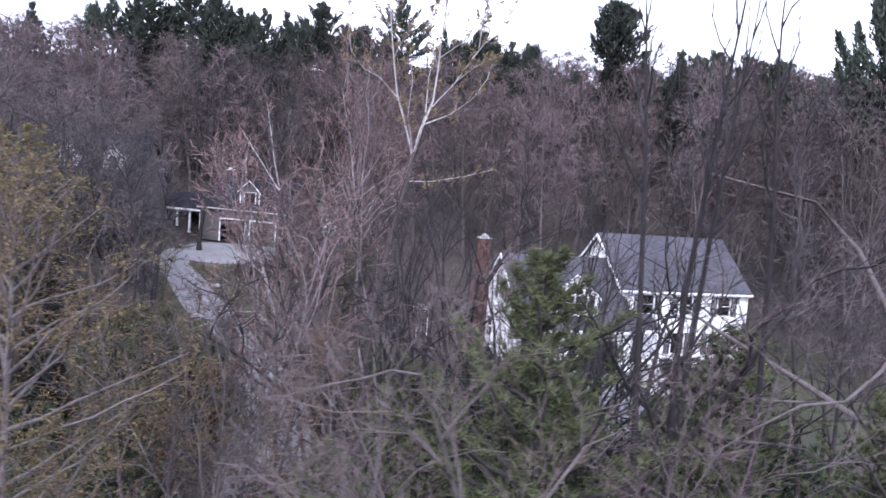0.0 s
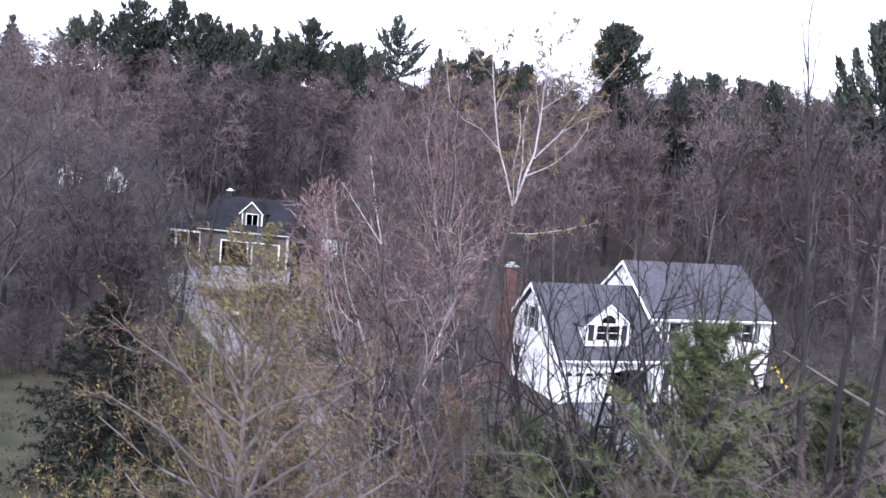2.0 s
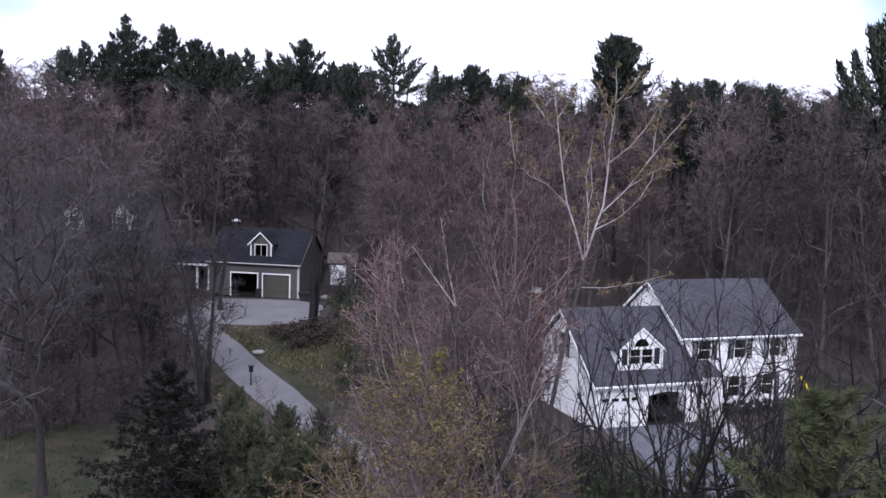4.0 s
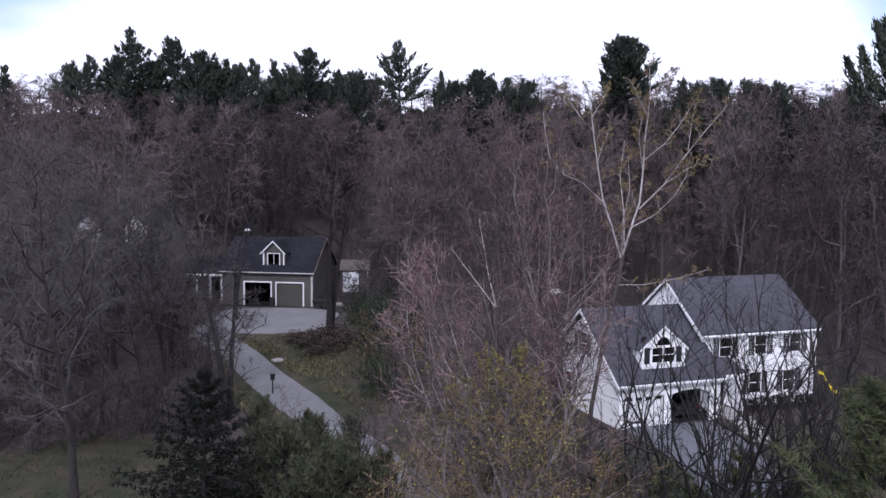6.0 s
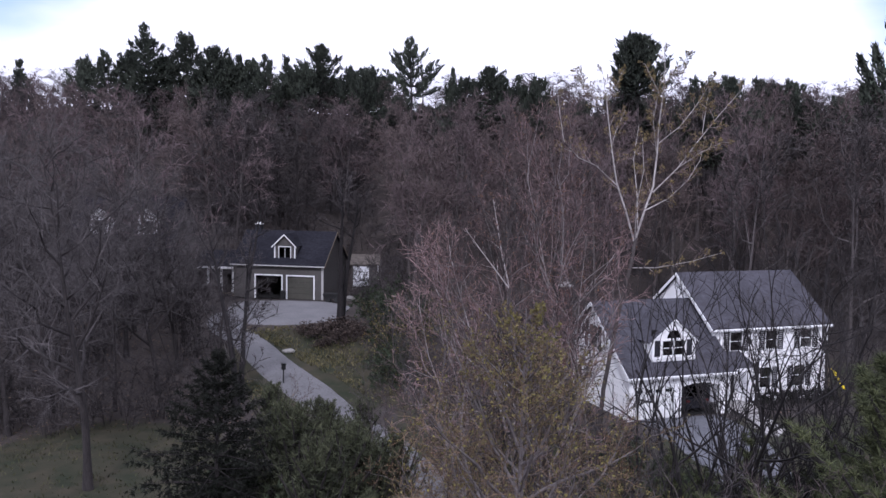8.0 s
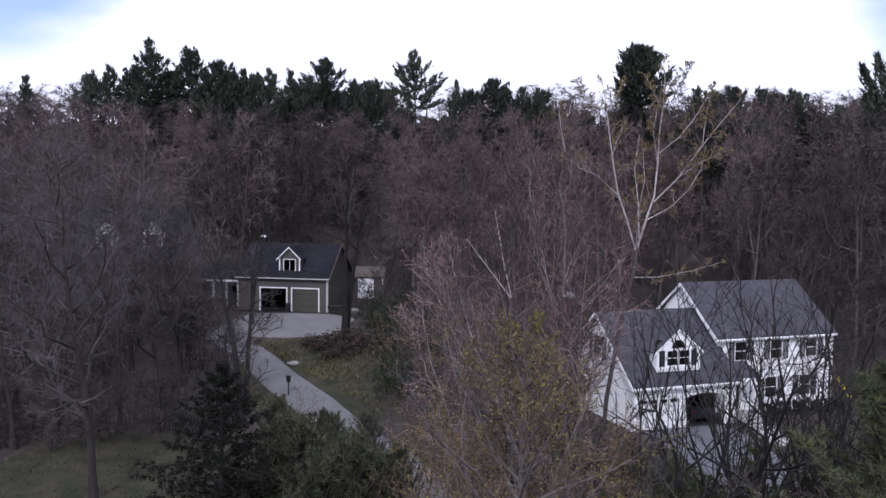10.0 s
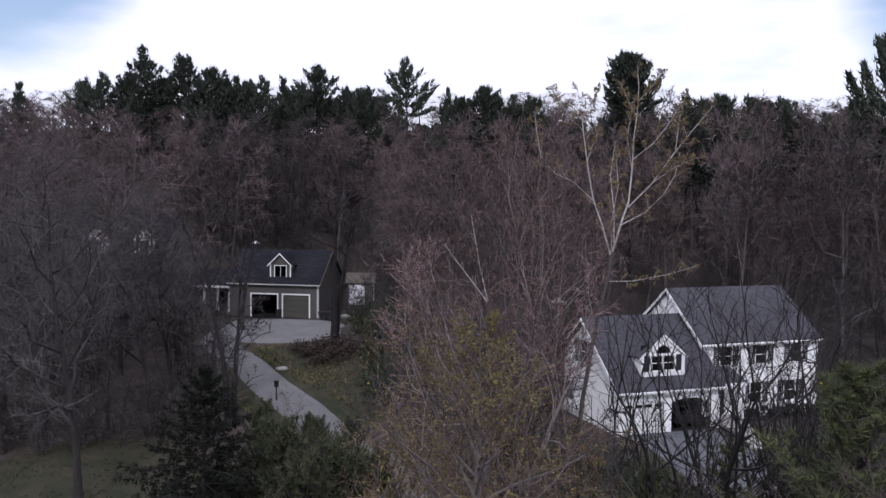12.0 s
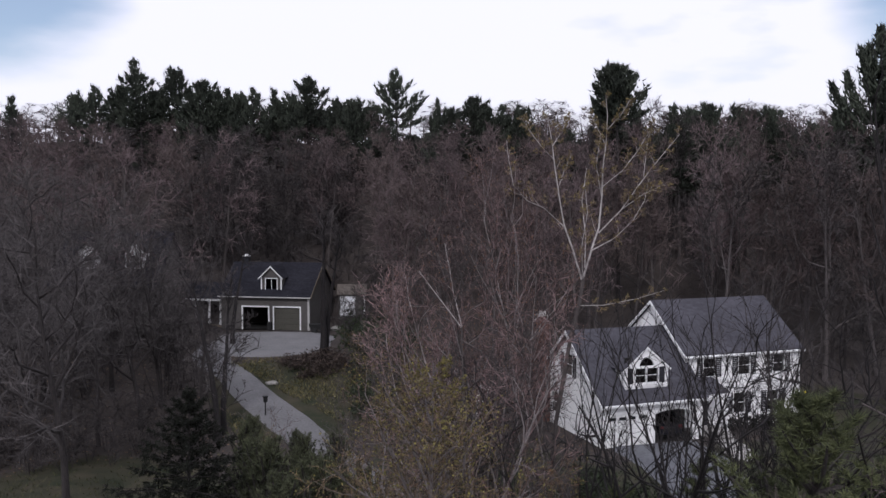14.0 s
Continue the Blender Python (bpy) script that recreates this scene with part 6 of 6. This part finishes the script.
# budding yellow-green and olive shrubs along the drive and lawn
leafy = [leafless(105 + i, 3.2, 0.04, SPEC_SHRUB, BARK_GREY, TWIG_TAN, 0.1, 0.1, 5, (0.75, 0.035), (BUD_YELLOW, BUD_OLIVE)[i], spread=26, steps=4, bend=0.26) for i in range(2)]
for k in range(44):
    x, y = wood_rng.uniform(-26, -9), wood_rng.uniform(-18, 13)
    turn, size = wood_rng.uniform(0, 360), wood_rng.uniform(0.7, 1.5)
    if abs((x + 15) + 0.42 * (y - 6)) < 3.2 or abs(x + 15) < 2.8 or x < -15.5 and y > -10 or x + 27 > 0.52 * (y + 44.5):
        continue
    plant("budding_shrub", leafy[k % 3 > 0], "budding shrub with %s young leaves" % ("yellow-green", "dull olive")[k % 3 > 0], "shrub", site(x, y, turn, size), "budding shrubs by the drive")

for x, y in ((-23.6, 20.0), (-24.0, 23.4), (-22.6, 17.0), (-24.6, 26.2), (-21.6, 14.2)):
    plant("shrub", brown_shrub, "dark twiggy shrub under the trees", "shrub", site(x, y, 70 * y, 1.6), "shrubs under the trees")
# dark trees and brush on the slope behind the grey garage
for k in range(12):
    x, y = -23 + 1.7 * k + wood_rng.uniform(-0.5, 0.5), 48.5 + (k * 5 % 7) * 1.1
    m = pose(x, y, land(x, y), 0, 0, 50 * k) @ Matrix.Diagonal((1.1, 1.1, 0.9, 1))
    plant("bare_tree", woods[3], "leafless dark-twigged tree on the slope behind the garage", "tree", m, "bare woods on the hillside")
    plant("shrub", brown_shrub, "dark twiggy shrub under the trees", "shrub", site(x + 0.9, y - 1.5, 35 * k, 1.5), "shrubs under the trees")
# brush round the shed and before the white house
for k, (x, y, size) in enumerate([(-8.2, 38.6, 1.0), (-6.8, 39.6, 0.7), (-4.0, 40.2, 1.2), (-3.0, 42.0, 1.5), (-8.0, 34.6, 1.0), (-6.4, 36.0, 1.1), (-4.6, 37.4, 1.2), (-8.6, 29.6, 0.9), (-7.2, 31.8, 1.1), (-5.2, 33.6, 1.2), (-9.0, 26.6, 0.9), (-3.4, 35.0, 1.2), (-2.2, 38.6, 1.4), (-7.6, 44.6, 1.5), (-5.0, 45.4, 1.5), (-10.6, 46.4, 1.4), (-13.6, 48.0, 1.4), (-16.8, 49.0, 1.4)]):
    plant("shrub", brown_shrub, "dark twiggy shrub on the slope by the shed", "shrub", site(x, y, 83 * k, size), "shrubs under the trees")
# dark brush beside the white house
for k in range(34):
    x, y = wood_rng.uniform(18.5, 38), wood_rng.uniform(-16, 14)
    turn, size = wood_rng.uniform(0, 360), wood_rng.uniform(0.8, 1.5)
    if math.hypot(x - 18, y - 2.5) < 3.2:
        continue
    if k % 3:
        plant("shrub", brown_shrub, "dark twiggy shrub under the trees", "shrub", site(x, y, turn, size), "shrubs under the trees")
    else:
        plant("dark_tree", oak2, "bare dark-twigged tree beside the white house", "tree", site(x, y, turn, 0.35 + 0.22 * size), "trees beside the white house")

# low evergreen undergrowth between the trees
def evergreen(seed, r, n, mat=LEAF_DARK):
    rng = random.Random(seed)
    stem, leaf = Solid(), Solid()
    for i in range(7):
        u = rng.uniform(0, 6.28)
        stem.tube([Vector((0, 0, -0.1)), Vector((math.cos(u) * r * 0.5, math.sin(u) * r * 0.5, r * 0.9))], [0.03, 0.01], 4)
    for i in range(n):
        u, v = rng.uniform(0, 6.28), rng.uniform(-0.15, 1.0)
        w = math.sqrt(max(0, 1 - v * v))
        k = r * rng.uniform(0.45, 1.1) * (1 + 0.3 * math.sin(3 * u + seed))
        p = Vector((math.cos(u) * w * k, math.sin(u) * w * k, v * k * 1.1 + 0.35 * r))
        tuft(leaf, rng, p, (p - Vector((0, 0, 0.2))).normalized(), 6, 0.24, 0.045)
    return [stem.mesh("stem", BARK_DARK), leaf.mesh("foliage", mat)]


brown_brush = evergreen(403, 1.0, 220, BRUSH_BROWN)
for k, (x, y, size) in enumerate([(-15.4, 21.4, 0.8), (-14.3, 20.2, 1.0), (-13.2, 20.8, 1.1), (-12.4, 21.8, 0.9), (-14.8, 18.4, 0.6), (-13.4, 18.6, 0.9), (-11.8, 19.6, 1.0)]):
    plant("brown_brush", brown_brush, "low mound of dull brown brush on the grass bank", "shrub", site(x, y, 70 * k, size) @ Matrix.Diagonal((1.15, 1.15, 0.7, 1)), "brush on the bank", ("stem", "foliage"))
greens = [evergreen(401, 1.3, 240), evergreen(402, 1.6, 280)]
for k, (x, y, size) in enumerate([(-7.0, -17.0, 1.2), (-5.0, -15.4, 1.1), (-8.6, -19.0, 1.3), (-4.6, -18.4, 1.3), (-2.6, -16.2, 1.2), (-6.4, -20.0, 1.3), (-10.4, -18.0, 1.2), (-5.9, -9.0, 0.9), (-4.9, -10.6, 0.9), (-4.2, -6.8, 0.7), (-5.6, -12.6, 1.0), (-7.2, -11.2, 1.0)]):
    plant("evergreen_shrub", greens[k % 2], "low dark green evergreen shrub before the white house", "shrub", site(x, y, 57 * k, size), "evergreen undergrowth", ("stem", "foliage"))
for k, (x, y, size) in enumerate([(-9.6, 23.6, 1.2), (-8.4, 21.6, 1.3), (-10.4, 17.0, 1.1), (-9.0, 16.2, 1.4), (-11.4, 12.6, 1.1), (-11.9, 9.4, 1.2), (-8.2, 28.4, 1.3), (-6.6, 23.0, 1.5), (-9.6, 19.4, 1.3), (-7.6, 18.0, 1.4), (-10.2, 13.6, 1.2)]):
    plant("evergreen_shrub", greens[k % 2], "dark evergreen shrub on the slope below the shed", "shrub", site(x, y, 83 * k, size), "evergreen undergrowth", ("stem", "foliage"))
for k in range(84):
    x, y = wood_rng.uniform(-25, 6), wood_rng.uniform(-33, -3)
    turn, size = wood_rng.uniform(0, 360), wood_rng.uniform(0.7, 1.5)
    if math.hypot(x - 6, y - 1) < 9.5 or x > -3 and y > -13 or math.hypot(x + 15, y - 1) < 4 or abs(x + 15) < 2.8 and y > -20:
        continue
    plant("evergreen_shrub", greens[k % 2], "low dark green evergreen shrub in the undergrowth", "shrub", site(x, y, turn, size), "evergreen undergrowth", ("stem", "foliage"))


# --- blades of grass and fallen leaves on the ground ---
def strewn(name, n, area, size, mat, label, category, keep, upright):
    rng = random.Random(len(name) * 7 + n)
    s = Solid()
    x0, x1, y0, y1 = area
    while n:
        x, y = rng.uniform(x0, x1), rng.uniform(y0, y1)
        n -= 1
        if not keep(x, y, rng.random()):
            continue
        p = Vector((x, y, land(x, y) + 0.02))
        a = rng.uniform(0, 6.28)
        g = Vector((math.cos(a), math.sin(a), 0)) * size * rng.uniform(0.5, 1.2)
        if upright:
            s.add([p - g * 0.3, p + g * 0.3, p + Vector((rng.gauss(0, 0.6), rng.gauss(0, 0.6), 1)) * size * rng.uniform(0.6, 1.5)], [(0, 1, 2)])
        else:
            h = Vector((-g.y, g.x, rng.uniform(-0.4, 0.6) * size))
            s.add([p - g, p + h * 0.6, p + g + Vector((0, 0, rng.uniform(0, 0.5) * size)), p - h * 0.6], [(0, 1, 2, 3)])
    return tagged(new(name, s.mesh(name, mat)), label, category, kind="stuff")


def paved(x, y):
    return abs((x + 15) + 0.42 * (y - 6)) < 2.4 and 0 < y < 24 or abs(x + 15.1) < 2.3 and -22 < y < 2 or math.hypot((x + 14.5) / 8, (y - 33) / 8) < 1 or 0 < x < 7 and -9 < y < 0.3


strewn("grass_blades", 42000, (-40, 0, -14, 27), 0.13, GRASS, "dull spring grass blades on the lawns", "grass",
       lambda x, y, r: r < turf(x, y) * (0.5 + 0.9 * noise.noise(Vector((x * 0.5, y * 0.5, 3)))) and not paved(x, y), True)
strewn("bank_grass", 22000, (-21, -9, 6, 27), 0.16, GRASS_DRY, "dry yellow-green grass on the bank below the garage", "grass",
       lambda x, y, r: r < turf(x, y) * (0.6 + 1.2 * noise.noise(Vector((x * 0.35, y * 0.35, 7)))) and not paved(x, y), True)
strewn("fallen_leaves", 30000, (-52, 12, -24, 38), 0.10, DEAD_LEAF, "brown fallen leaves strewn under the trees", "leaves",
       lambda x, y, r: r < 1 - 1.1 * turf(x, y) and not paved(x, y) and not (0 < x < 17 and 0 < y < 10.4) and math.hypot((x + 14) / 8, (y - 40) / 6) > 1, False)


# ---- smaller things ----
def stone_solid(seed, a, b, c):
    rng = random.Random(seed)
    bm = bmesh.new()
    bmesh.ops.create_icosphere(bm, subdivisions=2, radius=1)
    for v in bm.verts:
        k = 1 + 0.22 * noise.noise(v.co * 1.6 + Vector((seed, 0, 0)))
        v.co = Vector((v.co.x * a * k, v.co.y * b * k, max(v.co.z, -0.4) * c * k + 0.3 * c))
    s = Solid().add([v.co for v in bm.verts], [[v.index for v in f.verts] for f in bm.faces])
    bm.free()
    return s


for k, (x, y, a, b, c) in enumerate([(-17.4, 17.9, 0.5, 0.32, 0.2), (-8.6, 36.6, 0.7, 0.5, 0.3), (-20.0, 2.2, 0.4, 0.34, 0.34), (-19.7, 0.6, 0.42, 0.35, 0.36)]):
    ob = new("boulder", stone_solid(200 + k, a, b, c).mesh("boulder", STONE, True))
    ob.matrix_basis = site(x, y, 40 * k)
    tagged(ob, "pale grey fieldstone lying on the grass", "boulder", "stones by the drives")

# lamp on a post beside the drive
lamp = thing("post_lamp", "black lantern on a short dark post beside the drive", "lamp", at=site(-18.6, 12.4))
part("post", Solid().tube([Vector((0, 0, -0.2)), Vector((0, 0, 0.95))], [0.05, 0.045], 8), BLACK_METAL, lamp)
part("lantern", Solid().box(-0.13, -0.13, 0.95, 0.13, 0.13, 1.3).prism([(-0.17, -0.17, 1.3), (0.17, -0.17, 1.3), (0.17, 0.17, 1.3), (-0.17, 0.17, 1.3)], (0, 0, 0.05)), BLACK_METAL, lamp)

# rubbish bins and a garden cart at the grey garage
for x, y in ((-3.85, -0.4),):
    bin_ = thing("rubbish_bin", "black wheeled rubbish bin beside the garage door", "bin", "", FA @ pose(x, y, 0.02) @ Matrix.Scale(0.8, 4))
    part("body", Solid().prism([(-0.24, -0.26, 0.05), (0.24, -0.26, 0.05), (0.24, 0.22, 0.05), (-0.24, 0.22, 0.05)], (0, 0, 0.85)), RUBBER, bin_)
    part("lid", Solid().prism([(-0.27, -0.29, 0.9), (0.27, -0.29, 0.9), (0.27, 0.27, 0.97), (-0.27, 0.27, 0.97)], (0, 0, 0.05)), RUBBER, bin_)
    for sx in (-0.27, 0.23):
        part("wheel", Solid().prism([(sx, 0.2 + 0.1 * math.cos(6.2832 * i / 10), 0.1 + 0.1 * math.sin(6.2832 * i / 10)) for i in range(10)], (0.05, 0, 0)), RUBBER, bin_)
cart = thing("garden_cart", "dark garden cart parked at the corner of the garage", "cart", at=FA @ pose(1.3, -0.9, 0.0, 0, 0, 12))
part("tub", Solid().prism([(-0.8, -0.45, 0.35), (0.8, -0.45, 0.35), (0.95, -0.55, 0.85), (-0.95, -0.55, 0.85)], (0, 1.0, 0)), RUBBER, cart)
part("drawbar", Solid().tube([Vector((0.8, 0.05, 0.4)), Vector((1.7, 0.05, 0.25))], [0.03, 0.03], 6), BLACK_METAL, cart)
for sx in (-0.45, 0.35):
    for sy in (-0.6, 0.5):
        part("wheel", Solid().prism([(sx + 0.25 * math.cos(6.2832 * i / 14), sy, 0.25 + 0.25 * math.sin(6.2832 * i / 14)) for i in range(14)], (0, 0.1, 0)), RUBBER, cart)

# white arched trellis in the trees behind the garage
tre = thing("garden_arch", "white arched garden trellis among the bare trees", "trellis", at=site(-4.0, 9.2, 35))
for y in (-0.25, 0.25):
    pts = [Vector((-0.55, y, 0))] + [Vector((-0.55 * math.cos(math.pi * i / 10), y, 1.65 + 0.55 * math.sin(math.pi * i / 10))) for i in range(11)] + [Vector((0.55, y, 0))]
    part("hoop", Solid().tube(pts, [0.035] * len(pts), 6), TRIM_WHITE, tre)
for i in range(14):
    a = math.pi * (i - 2) / 9
    x, z = (-0.55 * math.cos(a), 1.65 + 0.55 * math.sin(a)) if 0 <= a <= math.pi else ((-0.55, 1.65 - 0.4 * (2 - i)) if a < 0 else (0.55, 1.65 - 0.4 * (i - 11)))
    part("rung", Solid().tube([Vector((x, -0.25, z)), Vector((x, 0.25, z))], [0.02, 0.02], 5), TRIM_WHITE, tre)

# yellow slide of a play frame beside the white house
sl = thing("playground_slide", "yellow plastic playground slide on a timber frame", "slide", at=site(18.9, 3.2, -52, 0.72))
bed = Solid()
prof = [(-0.9, 2.05), (-0.62, 2.0), (-0.32, 1.5), (-0.02, 1.0), (0.26, 0.55), (0.5, 0.3), (0.72, 0.26)]
for (x0, z0), (x1, z1) in zip(prof, prof[1:]):
    bed.prism([(x0, -0.24, z0), (x1, -0.24, z1), (x1, 0.24, z1), (x0, 0.24, z0)], (0, 0, 0.03))
    for y in (-0.27, 0.24):
        bed.prism([(x0, y, z0), (x1, y, z1), (x1, y, z1 + 0.17), (x0, y, z0 + 0.17)], (0, 0.03, 0))
part("chute", bed, YELLOW_PLASTIC, sl)
for x, y in ((-1.0, -0.5), (-1.0, 0.5), (-2.0, -0.5), (-2.0, 0.5)):
    part("post", Solid().box(x - 0.05, y - 0.05, -0.2, x + 0.05, y + 0.05, 2.3), TIMBER, sl)
part("platform", Solid().box(-2.05, -0.55, 1.9, -0.92, 0.55, 1.98), TIMBER, sl)
part("ladder_rail", Solid().box(-2.05, -0.55, 2.2, -0.95, -0.5, 2.28).box(-2.05, 0.5, 2.2, -0.95, 0.55, 2.28), TIMBER, sl)

# paving from the steps to the drive
for k, (x, y, a, b) in enumerate([(8.4, -1.1, 0.8, 0.45), (8.0, -2.1, 0.85, 0.45), (7.6, -3.0, 0.9, 0.5), (7.2, -4.1, 0.9, 0.5)]):
    ob = new("paving_slab", Solid().prism([(-a, -b, 0), (a * 0.9, -b, 0), (a, b * 0.9, 0), (-a * 0.95, b, 0)], (0, 0, 0.09)).mesh("paving_slab", CONCRETE))
    ob.matrix_basis = pose(x, y, land(x, y) - 0.01, 0, 0, 12 * k)
    tagged(ob, "pale stone slab in the path to the front steps", "paving slab", "path to the front door")

# evergreen foundation shrubs under the front windows
for k, (x, r) in enumerate([(10.6, 0.55), (11.7, 0.65), (12.9, 0.6), (14.0, 0.65), (15.2, 0.6), (16.3, 0.55)]):
    rng = random.Random(300 + k)
    g = Solid()
    for i in range(190):
        u, v = rng.uniform(0, 6.28), rng.uniform(-0.1, 1.0)
        w = math.sqrt(max(0, 1 - v * v))
        p = Vector((math.cos(u) * w, math.sin(u) * w, v)) * r * rng.uniform(0.75, 1.05) + Vector((0, 0, 0.2))
        tuft(g, rng, p, (p - Vector((0, 0, 0.2))).normalized(), 6, 0.14, 0.03)
    st = Solid()
    for i in range(5):
        st.tube([Vector((0, 0, -0.1)), Vector((rng.uniform(-0.3, 0.3), rng.uniform(-0.3, 0.3), r * 0.9))], [0.025, 0.01], 4)
    ob = thing("foundation_shrub", "clipped dark evergreen shrub under the front windows", "shrub", "shrubs along the house front", site(x, MY0 - 0.9))
    part("stem", st, BARK_DARK, ob)
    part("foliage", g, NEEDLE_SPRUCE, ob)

# dark car inside the open garage
car = thing("parked_car", "dark car parked nose-in inside the open garage", "car", at=pose(5.3, 2.75, 0.06))
body = Solid()
side_line = [(-2.1, 0.35), (2.1, 0.35), (2.15, 0.75), (1.95, 0.95), (1.0, 1.0), (0.45, 1.45), (-1.1, 1.48), (-1.85, 1.02), (-2.15, 0.95)]
body.prism([(-0.85, y, z) for y, z in side_line], (1.7, 0, 0))
part("body", body, CAR_PAINT, car)
part("rear_window", Solid().prism([(-0.65, -1.86, 1.06), (0.65, -1.86, 1.06), (0.6, -1.2, 1.42), (-0.6, -1.2, 1.42)], (0, -0.03, 0.03)), GLASS, car)
RED_LENS = material("red_lens", (0.05, 0.006, 0.006), (0.08, 0.01, 0.01), 3.0, 0.3, 0.0)
for sx in (-0.8, 0.55):
    part("tail_light", Solid().box(sx, -2.19, 0.78, sx + 0.25, -2.13, 0.92), RED_LENS, car)
for sx in (-0.87, 0.67):
    for sy in (-1.3, 1.3):
        part("wheel", Solid().prism([(sx, sy + 0.31 * math.cos(6.2832 * i / 16), 0.31 + 0.31 * math.sin(6.2832 * i / 16)) for i in range(16)], (0.2, 0, 0)), RUBBER, car)
